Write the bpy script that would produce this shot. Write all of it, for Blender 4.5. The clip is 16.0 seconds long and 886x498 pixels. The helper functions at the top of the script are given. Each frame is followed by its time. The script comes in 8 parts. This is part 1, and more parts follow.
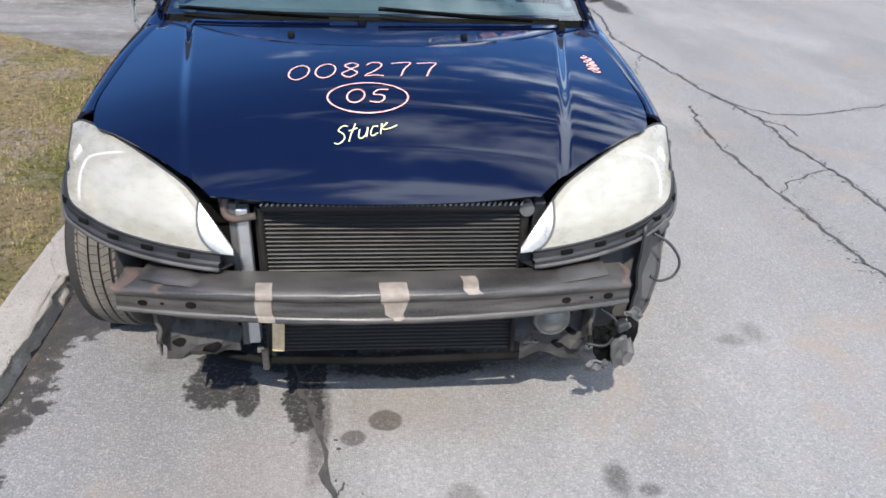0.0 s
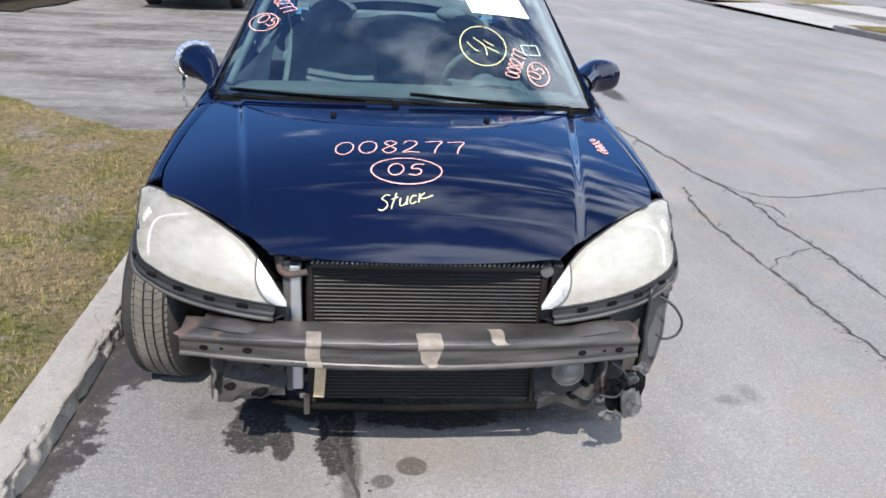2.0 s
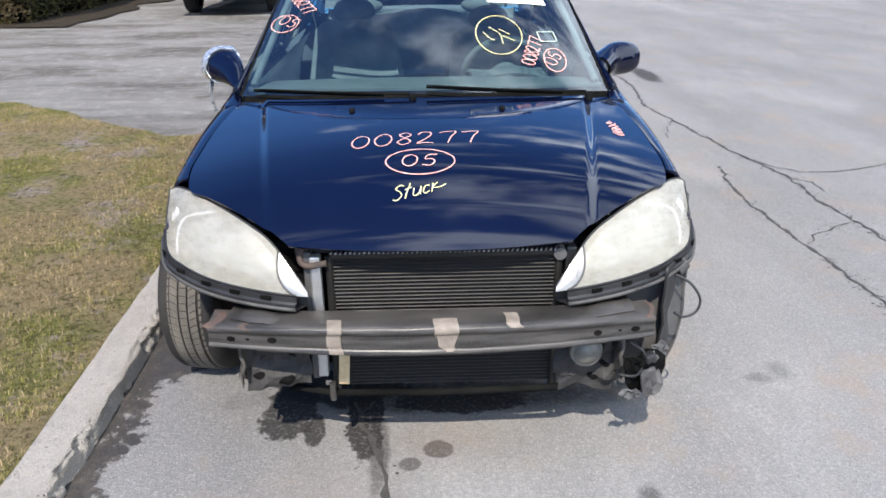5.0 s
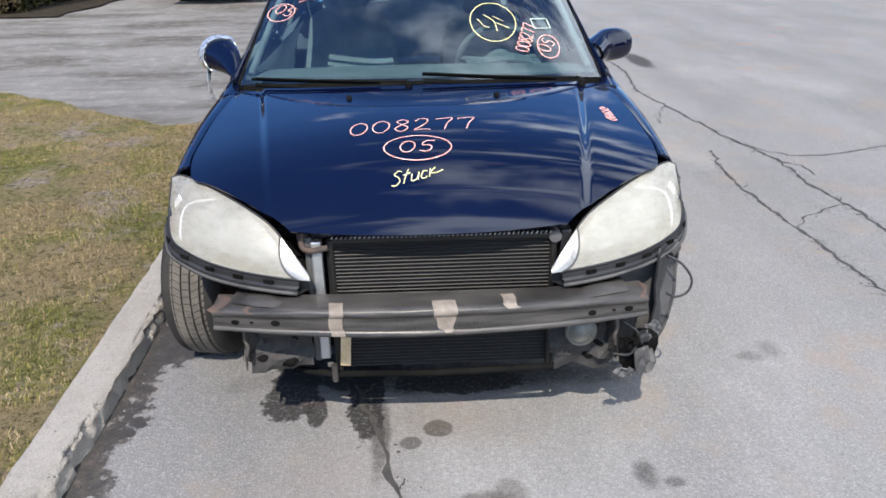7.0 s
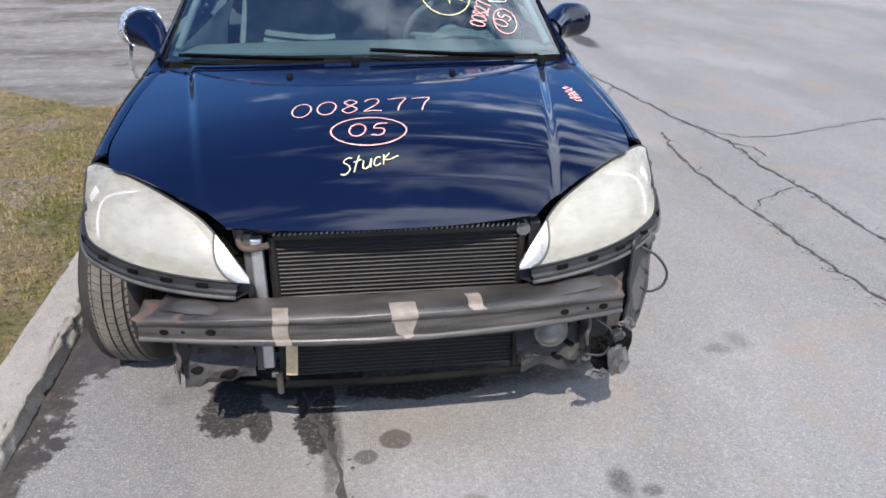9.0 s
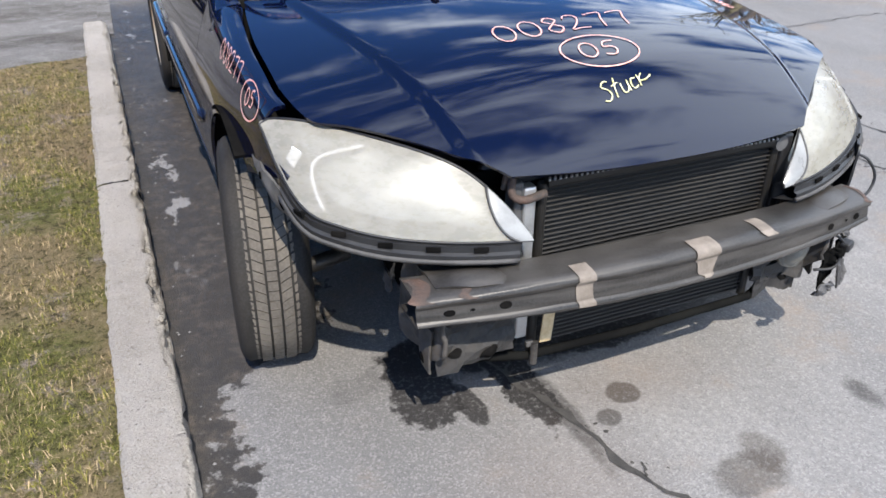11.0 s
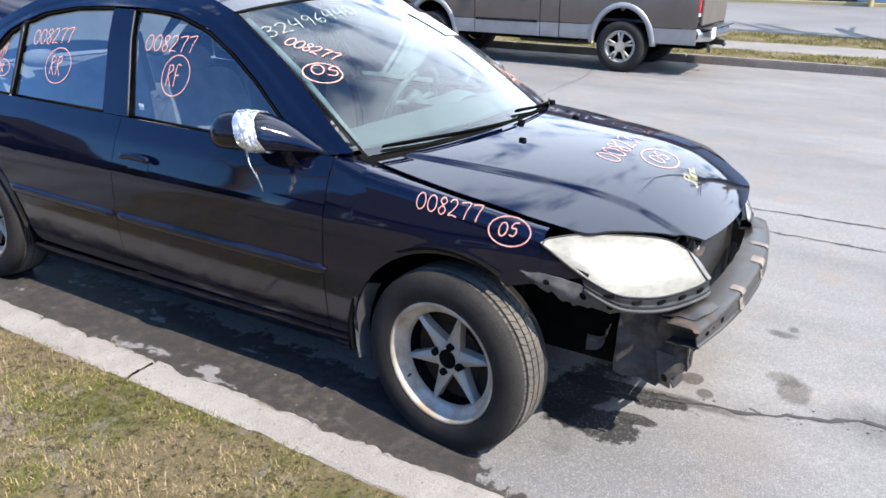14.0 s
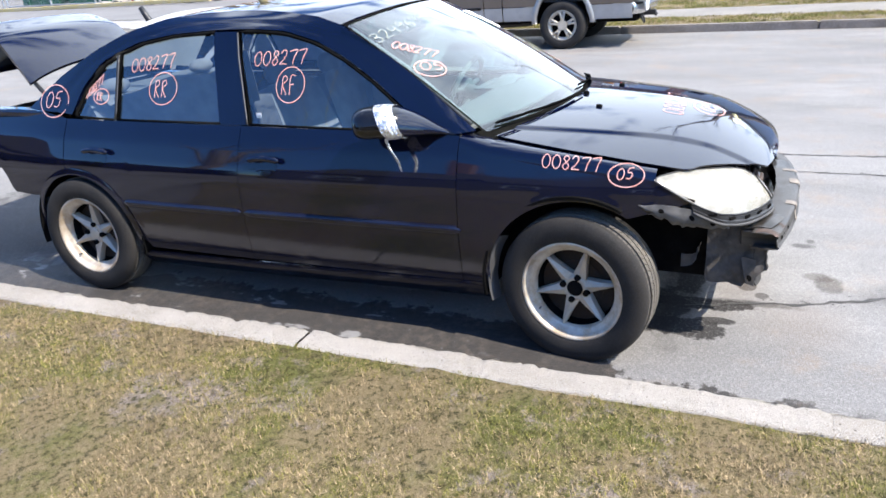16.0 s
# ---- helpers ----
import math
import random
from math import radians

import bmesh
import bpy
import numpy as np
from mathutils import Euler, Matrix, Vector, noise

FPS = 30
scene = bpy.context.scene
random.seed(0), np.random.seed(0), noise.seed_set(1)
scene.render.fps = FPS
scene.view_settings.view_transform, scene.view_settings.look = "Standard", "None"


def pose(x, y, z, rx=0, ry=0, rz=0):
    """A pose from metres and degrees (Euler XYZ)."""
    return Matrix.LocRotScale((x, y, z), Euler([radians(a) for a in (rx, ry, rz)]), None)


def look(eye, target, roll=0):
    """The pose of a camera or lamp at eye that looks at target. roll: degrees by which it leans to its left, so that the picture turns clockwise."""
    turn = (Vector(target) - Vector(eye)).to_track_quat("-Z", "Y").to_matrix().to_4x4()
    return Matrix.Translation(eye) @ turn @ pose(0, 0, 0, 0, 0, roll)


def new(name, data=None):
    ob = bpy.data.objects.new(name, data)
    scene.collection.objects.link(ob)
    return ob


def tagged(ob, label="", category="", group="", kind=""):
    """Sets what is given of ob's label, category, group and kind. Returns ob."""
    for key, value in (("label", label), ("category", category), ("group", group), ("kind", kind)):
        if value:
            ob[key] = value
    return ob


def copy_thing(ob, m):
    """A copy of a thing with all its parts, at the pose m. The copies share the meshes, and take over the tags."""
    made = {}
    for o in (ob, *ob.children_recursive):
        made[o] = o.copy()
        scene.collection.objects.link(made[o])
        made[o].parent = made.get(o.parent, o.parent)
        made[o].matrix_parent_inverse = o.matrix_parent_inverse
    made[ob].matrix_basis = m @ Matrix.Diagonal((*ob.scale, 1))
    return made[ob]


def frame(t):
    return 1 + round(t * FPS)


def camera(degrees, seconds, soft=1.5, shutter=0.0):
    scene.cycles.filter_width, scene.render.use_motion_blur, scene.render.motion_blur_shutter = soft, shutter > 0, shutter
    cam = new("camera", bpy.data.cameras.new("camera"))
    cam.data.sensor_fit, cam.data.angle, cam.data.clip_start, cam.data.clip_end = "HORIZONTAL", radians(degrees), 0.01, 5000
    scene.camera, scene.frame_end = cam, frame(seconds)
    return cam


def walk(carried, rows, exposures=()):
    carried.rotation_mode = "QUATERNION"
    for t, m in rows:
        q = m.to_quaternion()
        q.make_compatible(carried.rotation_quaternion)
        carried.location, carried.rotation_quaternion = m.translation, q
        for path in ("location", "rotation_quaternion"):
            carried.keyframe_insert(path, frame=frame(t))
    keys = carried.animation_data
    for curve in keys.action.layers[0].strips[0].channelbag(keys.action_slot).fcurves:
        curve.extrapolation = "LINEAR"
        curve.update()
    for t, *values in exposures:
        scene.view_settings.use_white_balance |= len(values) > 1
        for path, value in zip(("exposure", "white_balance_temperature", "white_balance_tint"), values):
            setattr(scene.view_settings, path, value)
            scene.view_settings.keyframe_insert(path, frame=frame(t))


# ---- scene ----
cam = camera(61.7, 16.0, 1.65)
PATH = [
    (0, (0.007, -2.207, 1.412), (0.17, -0.457, 0.456), 2.1),
    (0.5, (0.061, -2.264, 1.426), (0.127, -0.462, 0.561), 0.6),
    (1, (-0.03, -2.325, 1.45), (0.1, -0.486, 0.675), 2.2),
    (1.5, (-0.127, -2.381, 1.453), (0.143, -0.568, 0.653), 3.5),
    (2, (-0.11, -2.418, 1.461), (0.072, -0.58, 0.694), 3.3),
    (2.5, (-0.03, -2.435, 1.463), (0.046, -0.589, 0.698), -0.1),
    (3, (-0.003, -2.453, 1.473), (0.036, -0.589, 0.749), -1.4),
    (3.5, (-0.006, -2.46, 1.47), (0.015, -0.596, 0.746), -1.1),
    (4, (-0.018, -2.465, 1.471), (0.028, -0.612, 0.72), -0.4),
    (4.2, (-0.014, -2.464, 1.472), (0.035, -0.618, 0.712), -0.5),
    (6.3, (-0.037, -2.496, 1.462), (0.02, -0.668, 0.657), -0.5),
    (6.5, (-0.033, -2.497, 1.466), (0.02, -0.668, 0.659), -0.9),
    (7, (-0.034, -2.525, 1.479), (0.033, -0.702, 0.66), -0.9),
    (7.5, (-0.018, -2.514, 1.478), (0.047, -0.691, 0.659), -2.0),
    (8, (-0.02, -2.494, 1.475), (0.076, -0.68, 0.639), -1.3),
    (8.2, (-0.027, -2.479, 1.470), (0.067, -0.668, 0.634), -1.1),
    (10.3, (-0.49, -2.068, 1.36), (0.141, -0.410, 0.438), -2.4),
    (10.5, (-0.637, -2.062, 1.412), (0.007, -0.402, 0.502), -4.7),
    (11, (-1.022, -1.829, 1.299), (-0.343, -0.229, 0.31), 0.3),
    (11.5, (-1.242, -1.69, 1.437), (-0.25, -0.258, 0.454), 2.7),
    (12, (-1.625, -1.7, 1.466), (-0.401, -0.457, 0.488), 6.2),
    (12.5, (-1.844, -1.627, 1.49), (-0.571, -0.39, 0.568), 2.5),
    (13, (-2.05, -1.395, 1.516), (-0.603, -0.166, 0.888), -6.0),
    (13.3, (-2.282, -1.315, 1.497), (-0.708, -0.231, 0.908), -2.8),
    (13.5, (-2.441, -1.267, 1.506), (-0.846, -0.292, 0.795), 2.3),
    (14, (-2.658, -1.058, 1.496), (-1.052, -0.107, 0.777), 0.9),
    (14.5, (-2.775, -0.79, 1.527), (-1.191, 0.194, 0.802), -5.5),
    (14.8, (-2.926, -0.709, 1.545), (-1.229, 0.167, 0.952), -5.7),
    (15, (-3.084, -0.649, 1.571), (-1.348, 0.12, 0.943), -5.0),
    (15.5, (-3.304, -0.641, 1.586), (-1.616, 0.167, 0.879), -5.4),
    (16, (-3.471, -0.66, 1.574), (-1.787, 0.125, 0.834), -4.3),
]
EXPOSURES = [(0.0, 0.50), (3.0, 0.47), (4.0, 0.50), (7.0, 0.37), (8.0, 0.37), (11.0, 0.43), (13.0, 0.62), (14.0, 0.78), (15.5, 0.96), (16.0, 0.94)]
walk(cam, [(t, look(eye, target, roll)) for t, eye, target, roll in PATH], EXPOSURES)

# ---- world, sun ----
SUN_AZ, SUN_EL = math.radians(191.0), math.radians(52.0)   # compass angle from +y towards +x, height


def make_world():
    w = bpy.data.worlds.new("sky")
    scene.world = w
    w.use_nodes = True
    nt = w.node_tree
    nt.nodes.clear()
    out = nt.nodes.new("ShaderNodeOutputWorld")
    bg = nt.nodes.new("ShaderNodeBackground")
    sky = nt.nodes.new("ShaderNodeTexSky")
    sky.sky_type = 'NISHITA'
    sky.sun_disc = False
    sky.sun_elevation, sky.sun_rotation = SUN_EL, SUN_AZ
    sky.air_density, sky.dust_density, sky.ozone_density = 1.0, 0.25, 3.0
    tc = nt.nodes.new("ShaderNodeTexCoord")
    sp = nt.nodes.new("ShaderNodeSeparateXYZ")
    nt.links.new(tc.outputs["Generated"], sp.inputs[0])

    def op(kind, a, b):
        n = nt.nodes.new("ShaderNodeMath")
        n.operation = kind
        for i, v in enumerate((a, b)):
            if isinstance(v, float):
                n.inputs[i].default_value = v
            else:
                nt.links.new(v, n.inputs[i])
        return n.outputs[0]
    # a layer of broken cloud overhead, seen in perspective
    deep = op('ADD', op('MAXIMUM', sp.outputs[2], 0.0), 0.16)
    cb = nt.nodes.new("ShaderNodeCombineXYZ")
    nt.links.new(op('MULTIPLY', op('DIVIDE', sp.outputs[0], deep), 0.75), cb.inputs[0])
    nt.links.new(op('MULTIPLY', op('DIVIDE', sp.outputs[1], deep), 1.9), cb.inputs[1])
    no = nt.nodes.new("ShaderNodeTexNoise")
    no.inputs["Scale"].default_value = 2.3
    no.inputs["Detail"].default_value = 8
    no.inputs["Roughness"].default_value = 0.58
    no.inputs["Distortion"].default_value = 0.4
    rp = nt.nodes.new("ShaderNodeMapRange")
    rp.interpolation_type = 'SMOOTHSTEP'
    rp.inputs["From Min"].default_value, rp.inputs["From Max"].default_value = 0.29, 0.78
    mix = nt.nodes.new("ShaderNodeMix")
    mix.data_type = 'RGBA'
    mix.inputs["B"].default_value = (14.2, 16.2, 19.4, 1)
    nt.links.new(cb.outputs[0], no.inputs["Vector"])
    # a bank of cloud over the street's far side, thinning overhead to open blue
    bank = op('SUBTRACT', op('MULTIPLY', sp.outputs[0], 0.62), op('MULTIPLY', sp.outputs[1], 0.25))
    low = op('MULTIPLY', op('POWER', op('SUBTRACT', 1.0, op('MAXIMUM', sp.outputs[2], 0.0)), 3.0), 0.24)
    nt.links.new(op('SUBTRACT', op('ADD', op('ADD', op('SUBTRACT', op('MULTIPLY', no.outputs["Fac"], 2.7), 0.95), op('MULTIPLY', sp.outputs[2], 0.02)), bank), low), rp.inputs["Value"])
    nt.links.new(rp.outputs["Result"], mix.inputs["Factor"])
    # a deep, clean spring blue
    deep_blue = nt.nodes.new("ShaderNodeMix")
    deep_blue.data_type, deep_blue.blend_type = 'RGBA', 'MULTIPLY'
    deep_blue.inputs["Factor"].default_value = 1.0
    deep_blue.inputs["B"].default_value = (0.72, 1.14, 1.70, 1)
    nt.links.new(sky.outputs["Color"], deep_blue.inputs["A"])
    nt.links.new(deep_blue.outputs["Result"], mix.inputs["A"])
    nt.links.new(mix.outputs["Result"], bg.inputs["Color"])
    bg.inputs["Strength"].default_value = 0.110
    nt.links.new(bg.outputs["Background"], out.inputs["Surface"])


make_world()
sun_data = bpy.data.lights.new("sun", 'SUN')
sun_data.energy, sun_data.angle, sun_data.color = 4.9, math.radians(0.5), (1.0, 0.935, 0.845)
sun = new("sun", sun_data)
sun_from = Vector((math.sin(SUN_AZ) * math.cos(SUN_EL), math.cos(SUN_AZ) * math.cos(SUN_EL), math.sin(SUN_EL)))
sun.matrix_world = look(sun_from * 30, (0, 0, 0))

# ---- materials ----
class Nodes:
    """A small builder for node materials."""

    def __init__(self, name):
        self.m = bpy.data.materials.new(name)
        self.m.use_nodes = True
        self.t = self.m.node_tree
        self.b = self.t.nodes["Principled BSDF"]
        self.o = self.t.nodes["Material Output"]
        self.pos = self.t.nodes.new("ShaderNodeNewGeometry").outputs["Position"]

    def add(self, kind, **given):
        n = self.t.nodes.new(kind)
        for k, v in given.items():
            if k in n.inputs:
                n.inputs[k].default_value = v
        return n

    def link(self, a, b):
        self.t.links.new(a, b)

    def noise(self, scale, detail=4.0, rough=0.55, stretch=None, vec=None, distort=0.0):
        n = self.add("ShaderNodeTexNoise", Scale=scale, Detail=detail, Roughness=rough, Distortion=distort)
        v = vec or self.pos
        if stretch:
            mp = self.add("ShaderNodeMapping", Scale=stretch)
            self.link(v, mp.inputs["Vector"])
            v = mp.outputs["Vector"]
        self.link(v, n.inputs["Vector"])
        return n.outputs["Fac"]

    def voronoi(self, scale, feature='F1'):
        n = self.add("ShaderNodeTexVoronoi", Scale=scale)
        n.feature = feature
        self.link(self.pos, n.inputs["Vector"])
        return n.outputs["Distance"]

    def cells(self, scale):
        n = self.add("ShaderNodeTexVoronoi", Scale=scale)
        self.link(self.pos, n.inputs["Vector"])
        return n.outputs["Color"]

    def ramp(self, fac, a, b, lo=0.0, hi=1.0):
        n = self.add("ShaderNodeMapRange")
        n.interpolation_type = 'SMOOTHSTEP'
        for k, v in (("From Min", a), ("From Max", b), ("To Min", lo), ("To Max", hi)):
            n.inputs[k].default_value = v
        self.link(fac, n.inputs["Value"])
        return n.outputs["Result"]

    def mix(self, fac, a, b, mode='MIX'):
        n = self.add("ShaderNodeMix")
        n.data_type, n.blend_type = 'RGBA', mode
        for sock, v in ((n.inputs["Factor"], fac), (n.inputs["A"], a), (n.inputs["B"], b)):
            if hasattr(v, "is_linked"):
                self.link(v, sock)
            elif isinstance(v, (int, float)):
                sock.default_value = v
            else:
                sock.default_value = (*v, 1) if len(v) == 3 else v
        return n.outputs["Result"]

    def math(self, op, a, b=0.0, c=0.0):
        n = self.add("ShaderNodeMath")
        n.operation = op
        for i, v in enumerate((a, b, c)):
            if hasattr(v, "is_linked"):
                self.link(v, n.inputs[i])
            else:
                n.inputs[i].default_value = v
        return n.outputs[0]

    def xyz(self):
        n = self.add("ShaderNodeSeparateXYZ")
        self.link(self.pos, n.inputs[0])
        return n.outputs

    def bump(self, height, strength=0.3, distance=0.01):
        n = self.add("ShaderNodeBump", Strength=strength, Distance=distance)
        self.link(height, n.inputs["Height"])
        self.link(n.outputs["Normal"], self.b.inputs["Normal"])

    def set(self, **given):
        for k, v in given.items():
            k = k.replace("_", " ")
            if hasattr(v, "is_linked"):
                self.link(v, self.b.inputs[k])
            elif k == "Base Color":
                self.b.inputs[k].default_value = (*v, 1)
            else:
                self.b.inputs[k].default_value = v
        return self


def surface(name, a, b, scale=6.0, rough=(0.5, 0.7), metal=0.0, bump=0.2, fine=120.0, speck=0.12, dist=0.004, stretch=None, spec=0.5):
    """Two colours at one scale, a fine speckle over them, uneven gloss and relief."""
    n = Nodes(name)
    big = n.noise(scale, 5, 0.6, stretch)
    small = n.noise(fine, 3, 0.6)
    col = n.mix(n.ramp(big, 0.3, 0.7), a, b)
    col = n.mix(n.ramp(small, 0.35, 0.75, 0, speck), col, tuple(min(1, 2.2 * v + 0.02) for v in a))
    n.set(Base_Color=col, Roughness=n.ramp(big, 0.25, 0.75, *rough), Metallic=metal, Specular_IOR_Level=spec)
    n.bump(small, bump, dist)
    return n.m


def make_paint():
    n = Nodes("navy_paint")
    big = n.noise(2.2, 4)
    small = n.noise(900, 2)
    z = n.xyz()[2]
    grime = n.noise(9, 6, 0.7, (1, 0.6, 1))
    low = n.math('MULTIPLY', n.ramp(z, 0.80, 0.40), n.ramp(grime, 0.25, 0.70, 0.35, 1.0))
    col = n.mix(n.ramp(big, 0.3, 0.7), (0.0012, 0.0023, 0.0118), (0.0016, 0.0032, 0.0155))
    col = n.mix(n.ramp(small, 0.55, 0.75, 0, 0.2), col, (0.004, 0.008, 0.030))
    col = n.mix(n.math('MULTIPLY', low, 0.11), col, (0.090, 0.083, 0.076))
    dust = n.math('ADD', n.math('MULTIPLY', low, 0.09), n.ramp(n.noise(14, 6, 0.75), 0.4, 0.9, 0.035, 0.10))
    n.set(Base_Color=col, Roughness=0.6, Metallic=0.0, Coat_Weight=1.0, Coat_IOR=1.56, Coat_Roughness=dust, Specular_IOR_Level=0.0)
    n.bump(n.noise(60, 3), 0.012, 0.002)
    return n.m


def make_glass(name, tint, gloss=1.0, film=0.05, mirror=2.0):
    """A thin pane: clear, tinted, with a mirror's gloss that grows towards the edge-on view."""
    n = Nodes(name)
    n.t.nodes.remove(n.b)
    tr = n.add("ShaderNodeBsdfTransparent")
    tr.inputs["Color"].default_value = (*tint, 1)
    gl = n.add("ShaderNodeBsdfGlossy", Roughness=0.015)
    gl.inputs["Color"].default_value = (gloss, gloss, gloss, 1)
    fr = n.add("ShaderNodeFresnel", IOR=1.52)
    dirt = n.add("ShaderNodeBsdfDiffuse")
    dirt.inputs["Color"].default_value = (0.38, 0.42, 0.43, 1)
    m1, m2 = n.add("ShaderNodeMixShader"), n.add("ShaderNodeMixShader")
    haze = n.ramp(n.noise(7, 6, 0.7, (1, 1, 0.5)), 0.35, 0.8, 0.1 * film, film)
    n.link(haze, m1.inputs[0])
    n.link(tr.outputs[0], m1.inputs[1])
    n.link(dirt.outputs[0], m1.inputs[2])
    two = n.math('MINIMUM', n.math('MULTIPLY', fr.outputs[0], mirror), 1.0)
    n.link(two, m2.inputs[0])
    n.link(m1.outputs[0], m2.inputs[1])
    n.link(gl.outputs[0], m2.inputs[2])
    n.link(m2.outputs[0], n.o.inputs["Surface"])
    return n.m


def make_lens():
    n = Nodes("clouded_lens")
    big = n.noise(9, 5, 0.6)
    film = n.noise(24, 6, 0.7, (1, 1, 2.5))
    col = n.mix(n.ramp(big, 0.3, 0.75), (0.475, 0.445, 0.37), (0.395, 0.37, 0.305))
    col = n.mix(n.ramp(film, 0.5, 0.85, 0, 0.2), col, (0.49, 0.485, 0.455))
    n.set(Base_Color=col, Roughness=n.ramp(film, 0.3, 0.8, 0.22, 0.42), Coat_Weight=0.6, Coat_Roughness=0.12,
          Subsurface_Weight=0.15, Subsurface_Radius=(0.02, 0.02, 0.015), Alpha=n.ramp(film, 0.3, 0.8, 0.56, 0.66))
    n.bump(n.noise(300, 2), 0.02, 0.001)
    return n.m


def make_road():
    n = Nodes("asphalt")
    x, y, z = n.xyz()
    grit = n.cells(230)
    sep = n.add("ShaderNodeSeparateColor")
    n.link(grit, sep.inputs[0])
    mid = n.noise(22, 5, 0.7)
    big = n.noise(1.1, 5, 0.6, (1, 0.35, 1))
    fine = n.noise(420, 2)
    col = n.mix(n.ramp(big, 0.3, 0.7), (0.158, 0.152, 0.145), (0.212, 0.203, 0.194))
    col = n.mix(n.ramp(sep.outputs[0], 0.55, 1.0, 0, 0.42), col, (0.38, 0.363, 0.345))
    col = n.mix(n.ramp(sep.outputs[1], 0.6, 1.0, 0, 0.45), col, (0.10, 0.098, 0.096))
    col = n.mix(n.ramp(mid, 0.52, 0.8, 0, 0.45), col, (0.15, 0.145, 0.14))
    col = n.mix(n.ramp(fine, 0.5, 0.8, 0, 0.4), col, (0.33, 0.32, 0.31))
    warm = n.math('MULTIPLY', n.ramp(n.noise(1.9, 6, 0.7), 0.50, 0.68), n.ramp(n.noise(45, 4, 0.7), 0.35, 0.6, 0.25, 0.55))
    col = n.mix(warm, col, (0.255, 0.195, 0.145))
    pale = n.math('MULTIPLY', n.ramp(n.noise(0.65, 6, 0.7, (1, 0.5, 1)), 0.50, 0.66), n.ramp(n.noise(60, 4, 0.75), 0.4, 0.65, 0.1, 0.5))
    col = n.mix(pale, col, (0.34, 0.325, 0.305))
    wob = n.noise(7, 6, 0.65)
    wob2 = n.noise(30, 4, 0.6)
    warp = n.math('ADD', n.math('MULTIPLY', n.math('SUBTRACT', wob, 0.5), 0.5), n.math('MULTIPLY', n.math('SUBTRACT', wob2, 0.5), 0.16))
    # damp strip of dirt along the kerb and beside the car
    edge = n.ramp(y, -0.25, 0.05, -0.97, -0.62)
    wet = n.ramp(n.math('SUBTRACT', n.math('ADD', x, warp), edge), 0.015, -0.02)
    wet = n.math('MULTIPLY', wet, n.ramp(y, 6.2, 4.6))
    wet = n.math('MULTIPLY', wet, n.ramp(n.math('ADD', y, n.math('MULTIPLY', warp, 3)), -1.25, -0.95))

    def spot(cx, cy, rx, ry, jag, soft):
        dx = n.math('DIVIDE', n.math('SUBTRACT', x, cx), rx)
        dy = n.math('DIVIDE', n.math('SUBTRACT', y, cy), ry)
        d = n.math('SQRT', n.math('ADD', n.math('MULTIPLY', dx, dx), n.math('MULTIPLY', dy, dy)))
        return n.ramp(n.math('ADD', d, n.math('MULTIPLY', warp, jag)), 1.0 + soft, 1.0 - soft)

    flecks = n.math('MULTIPLY', n.ramp(n.noise(5.5, 5, 0.6, (1.6, 0.8, 1)), 0.60, 0.66), n.ramp(y, 0.2, 0.8))
    damp = n.mix(n.ramp(n.noise(3.2, 6, 0.75), 0.35, 0.65), (0.026, 0.024, 0.022), (0.085, 0.070, 0.057))
    damp = n.mix(n.ramp(n.noise(16, 6, 0.8), 0.50, 0.72, 0, 0.7), damp, (0.14, 0.118, 0.098))
    col = n.mix(n.math('MULTIPLY', wet, 0.90), col, n.mix(n.ramp(mid, 0.35, 0.6), damp, (0.032, 0.029, 0.027)))
    col = n.mix(n.math('MULTIPLY', n.math('MULTIPLY', flecks, wet), 0.75), col, (0.30, 0.29, 0.28))
    dark = (0.028, 0.026, 0.025)
    patchy = n.ramp(n.noise(70, 4, 0.7), 0.36, 0.50, 0.6, 1.0)
